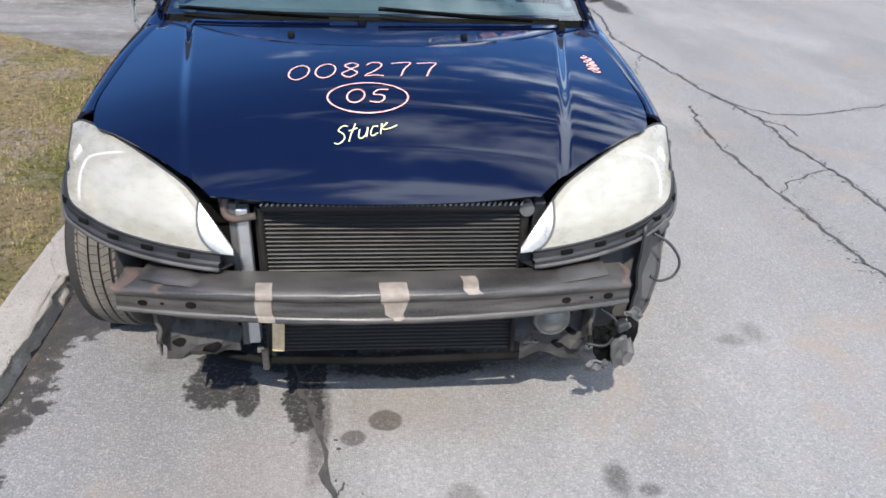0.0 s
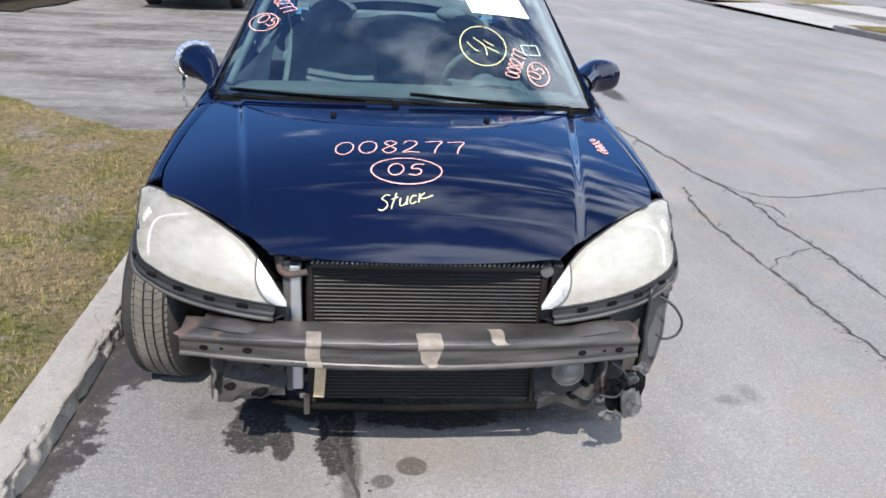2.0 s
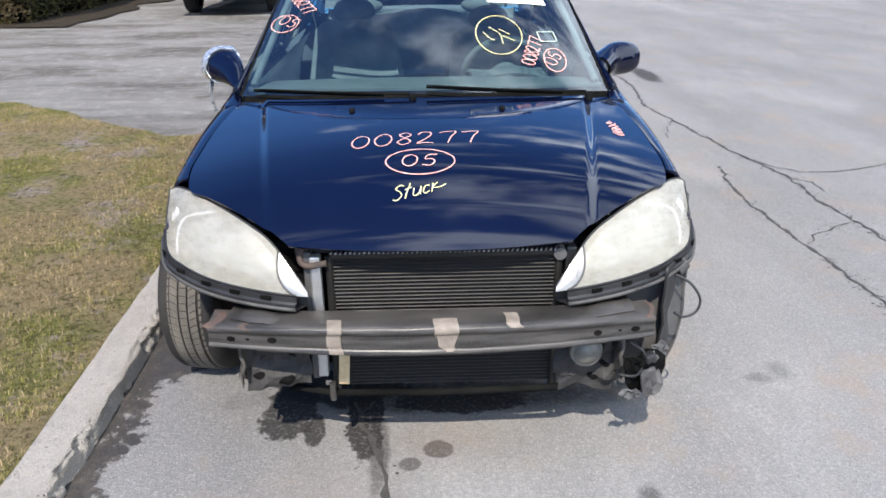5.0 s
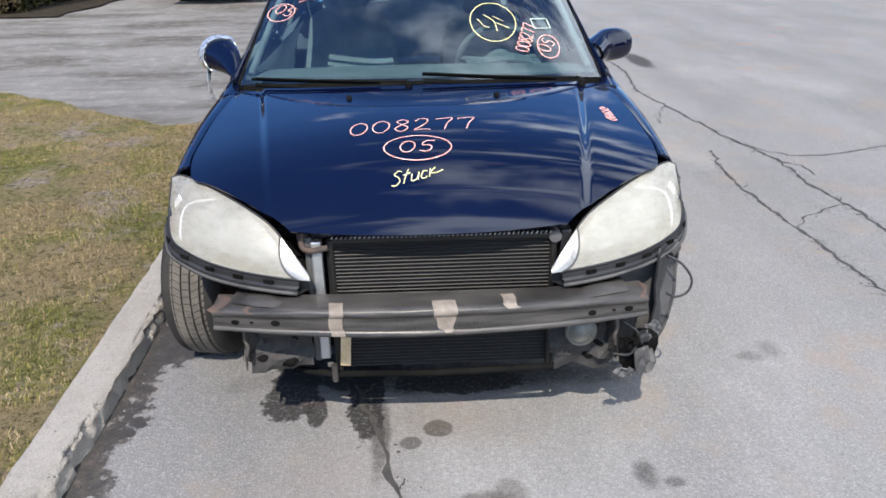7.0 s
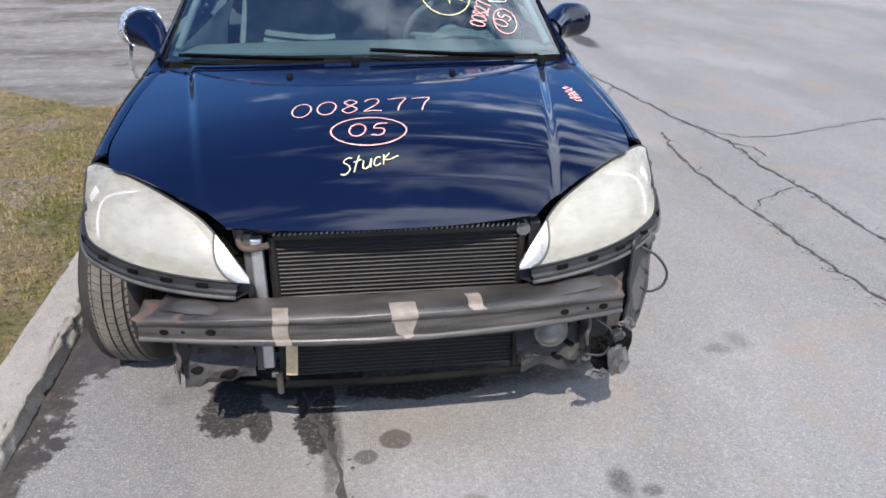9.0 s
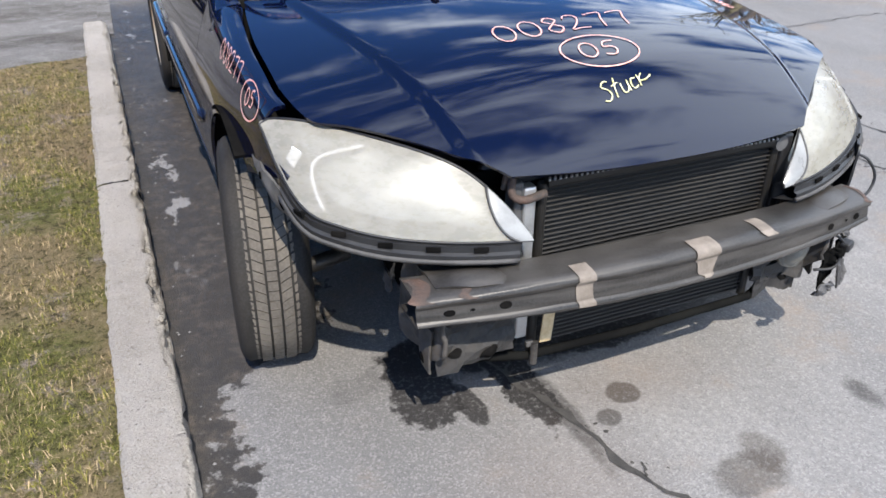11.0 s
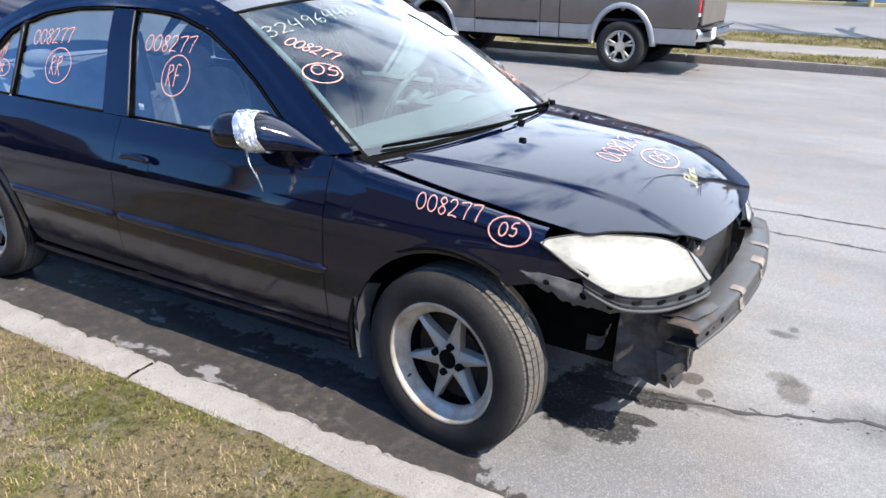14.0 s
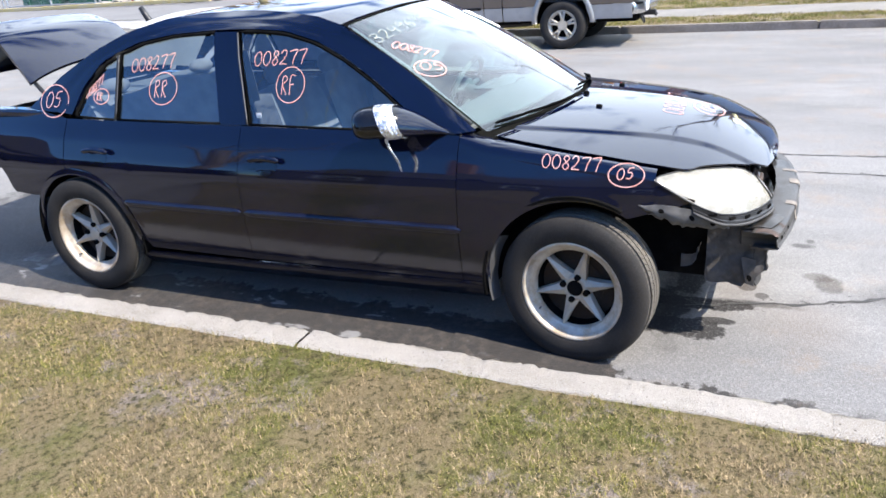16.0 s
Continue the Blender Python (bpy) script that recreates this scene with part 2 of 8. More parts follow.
    for cx, cy, rx, ry, jag, soft, amount, c in (
            (0.012, -0.615, 0.047, 0.043, 0.9, 0.14, 0.75, dark), (-0.075, -0.682, 0.034, 0.030, 1.0, 0.2, 0.65, dark),
            (0.12, -0.97, 0.10, 0.055, 3.4, 0.3, 0.55, (0.05, 0.042, 0.035)), (0.20, -0.93, 0.05, 0.06, 3.2, 0.3, 0.45, (0.06, 0.047, 0.037)), (0.05, -0.58, 0.20, 0.09, 1.5, 0.9, 0.25, (0.16, 0.11, 0.075)),
            # the last mark here, at (2.45, 5.66), paints in a cast shadow
            (-0.47, -0.37, 0.10, 0.17, 3.6, 0.07, 0.92, dark), (-0.38, -0.50, 0.035, 0.10, 3.2, 0.1, 0.9, dark), (-0.33, -0.27, 0.22, 0.11, 3.0, 0.1, 0.92, dark), (-0.22, -0.42, 0.06, 0.24, 3.2, 0.08, 0.95, dark), (0.12, -0.36, 0.24, 0.07, 2.4, 0.1, 0.9, dark), (2.45, 5.66, 0.11, 0.44, 2.2, 0.3, 0.85, dark),
            (0.05, -0.33, 0.60, 0.09, 2.0, 0.4, 0.75, dark), (0.60, -0.86, 0.030, 0.055, 3.0, 0.5, 0.6, dark), (0.68, -0.90, 0.028, 0.018, 3.0, 0.5, 0.55, dark),
            (1.16, -0.27, 0.045, 0.030, 3.0, 0.6, 0.4, dark), (1.25, -0.22, 0.040, 0.055, 3.0, 0.6, 0.35, dark), (-0.17, -0.62, 0.030, 0.20, 2.6, 0.3, 0.60, dark),
            (-0.32, -0.85, 0.20, 0.16, 1.6, 0.9, 0.25, (0.17, 0.12, 0.085)), (0.03, -1.30, 0.12, 0.20, 1.6, 0.6, 0.45, dark),
            # behind the car: its cast shadow painted in, dappled with wet
            (0.3, 4.0, 1.3, 0.9, 2.4, 0.25, 0.7, dark)):
        col = n.mix(n.math('MULTIPLY', n.math('MULTIPLY', spot(cx, cy, rx, ry, jag, soft), patchy), amount), col, c)
    rough = n.math('SUBTRACT', 0.92, n.math('MULTIPLY', wet, 0.42))
    n.set(Base_Color=col, Roughness=rough, Specular_IOR_Level=0.1)
    n.bump(n.math('ADD', n.voronoi(230), n.math('MULTIPLY', fine, 0.5)), 0.45, 0.004)
    return n.m


def make_kerb():
    """Weathered cast concrete: worn pale crust, pits, dirt in the hollows, exposed grit."""
    n = Nodes("old_concrete")
    big = n.noise(3.5, 6, 0.7)
    mid = n.noise(17, 6, 0.75)
    pit = n.voronoi(46)
    fine = n.noise(190, 4, 0.75)
    col = n.mix(n.ramp(big, 0.35, 0.65), (0.42, 0.375, 0.32), (0.51, 0.46, 0.40))
    col = n.mix(n.ramp(mid, 0.42, 0.28, 0, 0.55), col, (0.24, 0.205, 0.17))
    col = n.mix(n.ramp(mid, 0.56, 0.72, 0, 0.6), col, (0.56, 0.52, 0.465))
    col = n.mix(n.ramp(fine, 0.44, 0.28, 0, 0.8), col, (0.13, 0.11, 0.09))
    col = n.mix(n.ramp(fine, 0.53, 0.68, 0, 0.8), col, (0.66, 0.62, 0.56))
    holes = n.math('MULTIPLY', n.ramp(pit, 0.22, 0.08), n.ramp(mid, 0.5, 0.6))
    col = n.mix(n.math('MULTIPLY', holes, 0.8), col, (0.06, 0.05, 0.042))
    n.set(Base_Color=col, Roughness=0.93, Specular_IOR_Level=0.15)
    n.bump(n.math('ADD', n.math('ADD', fine, mid), n.math('MULTIPLY', holes, -1.2)), 1.0, 0.012)
    return n.m


def make_soil():
    """Thin spring lawn: straw, moss and bare earth in patches."""
    n = Nodes("lawn_soil")
    big = n.noise(1.7, 5, 0.65)
    mid = n.noise(7, 6, 0.75)
    tuft = n.noise(34, 5, 0.75)
    fine = n.noise(170, 4, 0.75)
    col = n.mix(n.ramp(n.math('ADD', n.math('MULTIPLY', big, 0.7), n.math('MULTIPLY', mid, 0.3)), 0.47, 0.60), (0.245, 0.187, 0.10), (0.140, 0.140, 0.040))
    col = n.mix(n.ramp(mid, 0.56, 0.72), col, (0.22, 0.165, 0.125))
    col = n.mix(n.ramp(n.noise(2.6, 6, 0.75), 0.53, 0.63), col, n.mix(n.ramp(fine, 0.3, 0.7), (0.19, 0.145, 0.12), (0.38, 0.315, 0.275)))
    col = n.mix(n.ramp(tuft, 0.51, 0.37, 0, 0.9), col, (0.045, 0.042, 0.014))
    col = n.mix(n.ramp(tuft, 0.54, 0.72, 0, 0.7), col, (0.385, 0.305, 0.175))
    col = n.mix(n.ramp(fine, 0.52, 0.8, 0, 0.6), col, (0.42, 0.345, 0.205))
    col = n.mix(n.ramp(fine, 0.48, 0.27, 0, 0.85), col, (0.035, 0.032, 0.012))
    n.set(Base_Color=col, Roughness=0.95, Specular_IOR_Level=0.15)
    n.bump(n.math('ADD', fine, tuft), 0.9, 0.02)
    return n.m


def make_gravel():
    n = Nodes("gravel_drive")
    big = n.noise(0.8, 6, 0.65, (0.55, 1.3, 1))
    mid = n.noise(7, 5, 0.7)
    grit = n.noise(90, 4, 0.75)
    col = n.mix(n.ramp(big, 0.38, 0.66), (0.215, 0.20, 0.182), (0.080, 0.068, 0.056))
    col = n.mix(n.ramp(mid, 0.45, 0.8, 0, 0.5), col, (0.40, 0.385, 0.36))
    col = n.mix(n.ramp(grit, 0.5, 0.75, 0, 0.55), col, (0.46, 0.44, 0.41))
    col = n.mix(n.ramp(grit, 0.5, 0.3, 0, 0.6), col, (0.07, 0.063, 0.056))
    n.set(Base_Color=col, Roughness=0.95, Specular_IOR_Level=0.2)
    n.bump(grit, 0.8, 0.02)
    return n.m


def make_brick():
    n = Nodes("brickwork")
    br = n.add("ShaderNodeTexBrick", Scale=1.0)
    br.offset = 0.5
    for k, v in (("Color1", (0.23, 0.075, 0.05, 1)), ("Color2", (0.33, 0.125, 0.085, 1)), ("Mortar", (0.33, 0.30, 0.28, 1)),
                 ("Mortar Size", 0.012), ("Brick Width", 0.21), ("Row Height", 0.075)):
        br.inputs[k].default_value = v
    sp = n.xyz()
    cb = n.add("ShaderNodeCombineXYZ")
    n.link(n.math('ADD', sp[0], sp[1]), cb.inputs[0])
    n.link(sp[2], cb.inputs[1])
    n.link(cb.outputs[0], br.inputs["Vector"])
    col = n.mix(n.ramp(n.noise(0.7, 4), 0.4, 0.75, 0, 0.35), br.outputs["Color"], (0.30, 0.16, 0.12))
    n.set(Base_Color=col, Roughness=0.9)
    n.bump(br.outputs["Fac"], -0.4, 0.01)
    return n.m


def leafy(name, a, b, c):
    n = Nodes(name)
    rnd = n.t.nodes.new("ShaderNodeNewGeometry").outputs["Random Per Island"]
    col = n.mix(n.ramp(rnd, 0.15, 0.7), a, b)
    col = n.mix(n.ramp(n.noise(1.3, 3), 0.45, 0.7), col, c)
    n.set(Base_Color=col, Roughness=0.75, Specular_IOR_Level=0.25)
    return n.m


PAINT = make_paint()
GLASS = make_glass("tinted_window_glass", (0.52, 0.63, 0.72), 1.0, 0.010, 2.7)
WINDSCREEN = make_glass("windshield_glass", (0.40, 0.62, 0.64), 1.0, 0.03, 1.7)
CAR_GLASS = make_glass("dark_car_glass", (0.22, 0.24, 0.25))
LENS = make_lens()
ROAD = make_road()
SOIL = make_soil()
GRAVEL = make_gravel()
BRICK = make_brick()
KERB = make_kerb()
SIDEWALK = surface("grey_sidewalk", (0.165, 0.15, 0.13), (0.215, 0.195, 0.17), 1.5, (0.85, 0.95), 0, 0.4, 60, 0.15, 0.006)
FARKERB = surface("dirty_kerb", (0.15, 0.13, 0.11), (0.25, 0.22, 0.19), 2.5, (0.85, 0.95), 0, 0.5, 30, 0.3, 0.01)
WALK = surface("pale_concrete", (0.26, 0.24, 0.215), (0.32, 0.30, 0.27), 1.5, (0.85, 0.95), 0, 0.4, 60, 0.15, 0.006)
LOT = surface("grey_lot_asphalt", (0.15, 0.145, 0.14), (0.19, 0.185, 0.18), 0.5, (0.85, 0.95), 0, 0.3, 40, 0.2, 0.006, None, 0.1)
TAR = surface("crack_filling", (0.026, 0.024, 0.022), (0.060, 0.055, 0.049), 30, (0.7, 0.95), 0, 0.5, 200, 0.2)
RUBBER = surface("worn_rubber", (0.014, 0.013, 0.012), (0.033, 0.029, 0.025), 7, (0.7, 0.9), 0, 0.3, 160, 0.35, 0.003, None, 0.28)
TREAD = surface("dusty_tread", (0.075, 0.065, 0.053), (0.150, 0.130, 0.104), 9, (0.8, 0.95), 0, 0.3, 180, 0.35, 0.003)
ALLOY = surface("dull_alloy", (0.46, 0.40, 0.31), (0.58, 0.505, 0.40), 14, (0.36, 0.58), 0.2, 0.12, 220, 0.15, 0.002)
ALLOY_DIRTY = surface("stained_alloy", (0.62, 0.55, 0.44), (0.40, 0.28, 0.16), 12, (0.40, 0.6), 0.3, 0.15, 220, 0.15, 0.002)
BLACK = surface("black_plastic", (0.012, 0.012, 0.013), (0.022, 0.022, 0.023), 10, (0.38, 0.6), 0, 0.15, 300, 0.15, 0.001)
LIPGREY = surface("dusty_grey_bracket", (0.034, 0.032, 0.031), (0.085, 0.080, 0.075), 13, (0.55, 0.8), 0, 0.3, 200, 0.25, 0.002)
GREYPLASTIC = surface("faded_black_plastic", (0.045, 0.044, 0.044), (0.085, 0.082, 0.08), 11, (0.5, 0.75), 0, 0.2, 240, 0.2, 0.002)
STEEL = surface("grimy_black_steel", (0.026, 0.024, 0.022), (0.080, 0.072, 0.064), 9, (0.28, 0.55), 0.3, 0.3, 170, 0.5, 0.002, (0.5, 1, 7))
RUSTY = surface("rusty_steel", (0.095, 0.056, 0.040), (0.055, 0.047, 0.042), 16, (0.65, 0.9), 0.2, 0.4, 180, 0.2, 0.003)
FIN = surface("condenser_fins", (0.018, 0.0163, 0.0143), (0.033, 0.0295, 0.025), 12, (0.45, 0.65), 0.5, 0.2, 260, 0.2, 0.002)
FINDARK = surface("condenser_core", (0.008, 0.008, 0.008), (0.016, 0.015, 0.014), 20, (0.6, 0.8), 0.2, 0.2, 300, 0.1, 0.002)
ALUMINIUM = surface("cast_aluminium", (0.42, 0.42, 0.41), (0.55, 0.55, 0.54), 12, (0.35, 0.55), 0.8, 0.2, 260, 0.1, 0.002)
# near-black: real liners and underbody, also shade painted into holes and recesses
VOID = surface("underbody_and_recess_shade", (0.005, 0.005, 0.005), (0.012, 0.011, 0.010), 6, (0.8, 0.95), 0, 0.2, 80, 0.08, 0.004, None, 0.0)
TAPE = surface("beige_masking_tape", (0.155, 0.128, 0.102), (0.235, 0.198, 0.162), 34, (0.6, 0.75), 0, 0.3, 200, 0.1, 0.001)
DUCT = surface("crumpled_silver_tape", (0.58, 0.59, 0.60), (0.80, 0.81, 0.82), 45, (0.2, 0.4), 0.75, 1.0, 45, 0.1, 0.012)
PAPER = surface("white_paper", (0.82, 0.82, 0.81), (0.86, 0.86, 0.85), 6, (0.8, 0.9), 0, 0.1, 100, 0.02, 0.001)
INK = surface("grey_print", (0.30, 0.30, 0.31), (0.36, 0.36, 0.37), 6, (0.8, 0.9), 0, 0.0, 100, 0.0)
CHALK = surface("pink_paint_marker", (0.78, 0.30, 0.24), (0.84, 0.52, 0.45), 60, (0.7, 0.9), 0, 0.3, 400, 0.1, 0.001)
CHALK_Y = surface("yellow_paint_marker", (0.72, 0.66, 0.22), (0.78, 0.74, 0.45), 60, (0.7, 0.9), 0, 0.3, 400, 0.1, 0.001)
CHALK_W = surface("white_paint_marker", (0.36, 0.46, 0.38), (0.50, 0.56, 0.48), 60, (0.7, 0.9), 0, 0.3, 400, 0.1, 0.001)
SEAT = surface("grey_seat_cloth", (0.17, 0.18, 0.19), (0.24, 0.25, 0.26), 10, (0.9, 0.98), 0, 0.4, 260, 0.15, 0.004)
DASH = surface("grey_dashboard_vinyl", (0.13, 0.14, 0.14), (0.17, 0.18, 0.18), 8, (0.6, 0.8), 0, 0.3, 300, 0.1, 0.002)
TRIM_IN = surface("pale_interior_trim", (0.42, 0.41, 0.38), (0.50, 0.49, 0.46), 5, (0.7, 0.9), 0, 0.2, 300, 0.1, 0.002)
MATT = surface("matt_black_plastic", (0.006, 0.006, 0.006), (0.012, 0.012, 0.011), 9, (0.5, 0.65), 0, 0.2, 260, 0.05, 0.001, None, 0.0)
GLOSS = surface("glossy_black_plastic", (0.005, 0.005, 0.006), (0.008, 0.008, 0.009), 9, (0.10, 0.22), 0, 0.1, 30, 0.0, 0.001)
BRAKE = surface("dark_rusty_iron", (0.020, 0.014, 0.010), (0.045, 0.026, 0.016), 14, (0.7, 0.9), 0.2, 0.3, 160, 0.2, 0.002)
LAMPSILVER = surface("clouded_reflector", (0.22, 0.22, 0.20), (0.46, 0.46, 0.43), 16, (0.35, 0.5), 0.4, 0.1, 260, 0.05, 0.001)
CHROME_TRIM = surface("silvery_lamp_trim", (0.24, 0.23, 0.215), (0.36, 0.35, 0.33), 16, (0.25, 0.4), 0.5, 0.1, 260, 0.05, 0.001)
FRAMEBLACK = surface("black_frame_steel", (0.012, 0.011, 0.0105), (0.040, 0.036, 0.032), 12, (0.6, 0.85), 0.0, 0.3, 150, 0.35, 0.003)
BRACKETGREY = surface("dusty_pale_plastic", (0.055, 0.052, 0.048), (0.14, 0.131, 0.12), 15, (0.65, 0.85), 0, 0.35, 180, 0.3, 0.003)
STEELGREY = surface("crumpled_grey_steel", (0.032, 0.028, 0.024), (0.105, 0.092, 0.080), 18, (0.65, 0.85), 0.0, 0.3, 140, 0.2, 0.003)
DULL_LAMP = surface("dusty_lamp_glass", (0.10, 0.098, 0.085), (0.175, 0.17, 0.15), 25, (0.3, 0.5), 0.2, 0.2, 200, 0.1, 0.002)
YELLOWTAPE = surface("yellowed_tape", (0.40, 0.28, 0.14), (0.56, 0.45, 0.28), 25, (0.6, 0.75), 0, 0.3, 200, 0.1, 0.001)
GREENFILM = make_glass("green_sun_strip", (0.10, 0.42, 0.40), 0.9)

# ---- modelling helpers ----
def curve(xs, ys):
    """A smooth function through the points, flat past both ends, without overshoot."""
    xs, ys = np.array(xs, float), np.array(ys, float)
    h = np.diff(xs)
    d = np.diff(ys) / h
    m = np.zeros(len(xs))
    m[0], m[-1] = d[0], d[-1]
    for i in range(1, len(xs) - 1):
        if d[i - 1] * d[i] > 0:
            a, b = 2 * h[i] + h[i - 1], h[i] + 2 * h[i - 1]
            m[i] = (a + b) / (a / d[i - 1] + b / d[i])

    def at(x):
        x = min(max(x, xs[0]), xs[-1])
        i = min(max(int(np.searchsorted(xs, x)) - 1, 0), len(h) - 1)
        t = (x - xs[i]) / h[i]
        return float((2 * t ** 3 - 3 * t * t + 1) * ys[i] + (t ** 3 - 2 * t * t + t) * h[i] * m[i] + (3 * t * t - 2 * t ** 3) * ys[i + 1] + (t ** 3 - t * t) * h[i] * m[i + 1])
    return at


def sharp_rim(me):
    """Marks the open edges of a sheet as sharp, so that its thickness shades cleanly."""
    used = np.zeros(len(me.edges), int)
    idx = np.zeros(len(me.loops), int)
    me.loops.foreach_get("edge_index", idx)
    np.add.at(used, idx, 1)
    at = me.attributes.new("sharp_edge", 'BOOLEAN', 'EDGE') if "sharp_edge" not in me.attributes else me.attributes["sharp_edge"]
    at.data.foreach_set("value", used == 1)


def patch(on, u0, v0, ru, rv, lift=(0, 0, 0), n=16, rings=2):
    """A small round patch that lies on a surface on(u, v)."""
    verts, faces = [tuple(Vector(on(u0, v0)) + Vector(lift))], []
    for r in range(1, rings + 1):
        for k in range(n):
            a = 2 * math.pi * k / n
            verts.append(tuple(Vector(on(u0 + ru * r / rings * math.cos(a), v0 + rv * r / rings * math.sin(a))) + Vector(lift)))
    for k in range(n):
        faces.append((0, 1 + k, 1 + (k + 1) % n))
        for r in range(rings - 1):
            a, b = 1 + r * n + k, 1 + r * n + (k + 1) % n
            faces.append((a, a + n, b + n, b))
    return verts, faces


def obj(name, verts, faces, material, parent=None, label="", smooth=True, thick=0.0, mats=None, index=None):
    me = bpy.data.meshes.new(name)
    me.from_pydata([tuple(v) for v in verts], [], faces)
    for m in ([material] if mats is None else mats):
        me.materials.append(m)
    if index is not None:
        me.polygons.foreach_set("material_index", index)
    if smooth:
        me.polygons.foreach_set("use_smooth", [True] * len(me.polygons))
    me.update()
    ob = new(name, me)
    if parent is not None:
        ob.parent = parent
    if label:
        ob["label"] = label
    if thick:
        sharp_rim(me)
        s = ob.modifiers.new("thickness", 'SOLIDIFY')
        s.thickness, s.offset = thick, -1
    return ob


def part(name, bm, material, parent, label="", smooth=False, bevel=0.0):
    """Links a bmesh as one mesh under a thing or a part."""
    me = bpy.data.meshes.new(name)
    bm.normal_update()
    bm.to_mesh(me)
    bm.free()
    me.materials.append(material)
    if smooth:
        me.polygons.foreach_set("use_smooth", [True] * len(me.polygons))
    ob = new(name, me)
    if parent is not None:
        ob.parent = parent
    if label:
        ob["label"] = label
    if bevel:
        b = ob.modifiers.new("bevel", 'BEVEL')
        b.width, b.segments, b.limit_method = bevel, 2, 'ANGLE'
    return ob


def root(name, label, category, group="", at=(0, 0, 0)):
    ob = new(name)
    ob.location = at
    ob.empty_display_size = 0.1
    return tagged(ob, label, category, group)


def box_bm(cx, cy, cz, sx, sy, sz, bm=None, rot=None):
    bm = bm or bmesh.new()
    m = Matrix.Translation((cx, cy, cz))
    if rot:
        m = m @ Euler([radians(a) for a in rot]).to_matrix().to_4x4()
    bmesh.ops.create_cube(bm, size=1.0, matrix=m @ Matrix.Diagonal((sx, sy, sz, 1)))
    return bm


def cyl_bm(p, q, r1, r2=None, n=16, bm=None):
    bm = bm or bmesh.new()
    p, q = Vector(p), Vector(q)
    d = q - p
    m = Matrix.Translation((p + q) / 2) @ d.to_track_quat('Z', 'Y').to_matrix().to_4x4()
    bmesh.ops.create_cone(bm, cap_ends=True, segments=n, radius1=r1, radius2=r1 if r2 is None else r2, depth=d.length, matrix=m)
    return bm


def grid(fn, nu, nv, flip=False):
    """Points fn(u, v) over the unit square, and its faces."""
    verts = [fn(i / nu, j / nv) for j in range(nv + 1) for i in range(nu + 1)]
    faces = []
    for j in range(nv):
        for i in range(nu):
            a = j * (nu + 1) + i
            q = (a, a + 1, a + nu + 2, a + nu + 1)
            faces.append(q[::-1] if flip else q)
    return verts, faces


def mirrored(verts, faces):
    return [(-v[0], v[1], v[2]) for v in verts], [f[::-1] for f in faces]


def lerp(x, xs, ys):
    return float(np.interp(x, xs, ys))


def along(points, n):
    """n + 1 points evenly along a polyline of any dimension."""
    p = np.array(points, float)
    d = np.r_[0, np.cumsum(np.linalg.norm(np.diff(p, axis=0), axis=1))]
    s = np.linspace(0, d[-1], n + 1)
    return np.stack([np.interp(s, d, p[:, k]) for k in range(p.shape[1])], 1)


def smooth_line(points, n):
    """A Catmull-Rom curve through the points, n + 1 samples."""
    p = [np.array(q, float) for q in points]
    p = [2 * p[0] - p[1]] + p + [2 * p[-1] - p[-2]]
    out = []
    for i in range(1, len(p) - 2):
        for t in np.linspace(0, 1, 8, endpoint=False):
            a, b, c, d = p[i - 1:i + 3]
            out.append(0.5 * (2 * b + (c - a) * t + (2 * a - 5 * b + 4 * c - d) * t * t + (3 * b - a - 3 * c + d) * t ** 3))
    out.append(p[-2])
    return along(out, n)


def tube(points, radii, n=8, closed=False):
    """A tube along points; radii one number or one per point."""
    p = [Vector(q) for q in points]
    r = [radii] * len(p) if isinstance(radii, (int, float)) else list(radii)
    verts, faces = [], []
    side = None
    for i, q in enumerate(p):
        if closed:
            d = p[(i + 1) % len(p)] - p[i - 1]
        else:
            d = p[min(i + 1, len(p) - 1)] - p[max(i - 1, 0)]
        d.normalize()
        if side is None:
            side = d.cross(Vector((0, 0, 1)))
            if side.length < 0.1:
                side = d.cross(Vector((1, 0, 0)))
        side = (side - d * side.dot(d)).normalized()
        up = d.cross(side)
        for k in range(n):
            a = 2 * math.pi * k / n
            verts.append(tuple(q + r[i] * (math.cos(a) * side + math.sin(a) * up)))
    m = len(p)
    for i in range(m if closed else m - 1):
        for k in range(n):
            a, b = i * n + k, i * n + (k + 1) % n
            c, d = ((i + 1) % m) * n + (k + 1) % n, ((i + 1) % m) * n + k
            faces.append((a, b, c, d))
    if not closed:
        faces.append(tuple(range(n))[::-1])
        faces.append(tuple(range((m - 1) * n, m * n)))
    return verts, faces


def joined(*pieces):
    verts, faces = [], []
    for v, f in pieces:
        o = len(verts)
        verts += list(v)
        faces += [tuple(i + o for i in q) for q in f]
    return verts, faces


def lathe(profile, n=48, axis_at=(0, 0, 0)):
    """Turns (radius, x) pairs round the x axis."""
    verts, faces = [], []
    for k in range(n):
        a = 2 * math.pi * k / n
        for r, x in profile:
            verts.append((axis_at[0] + x, axis_at[1] + r * math.cos(a), axis_at[2] + r * math.sin(a)))
    m = len(profile)
    for k in range(n):
        for i in range(m - 1):
            a, b = k * m + i, k * m + i + 1
            c, d = ((k + 1) % n) * m + i + 1, ((k + 1) % n) * m + i
            faces.append((a, b, c, d))
    return verts, faces


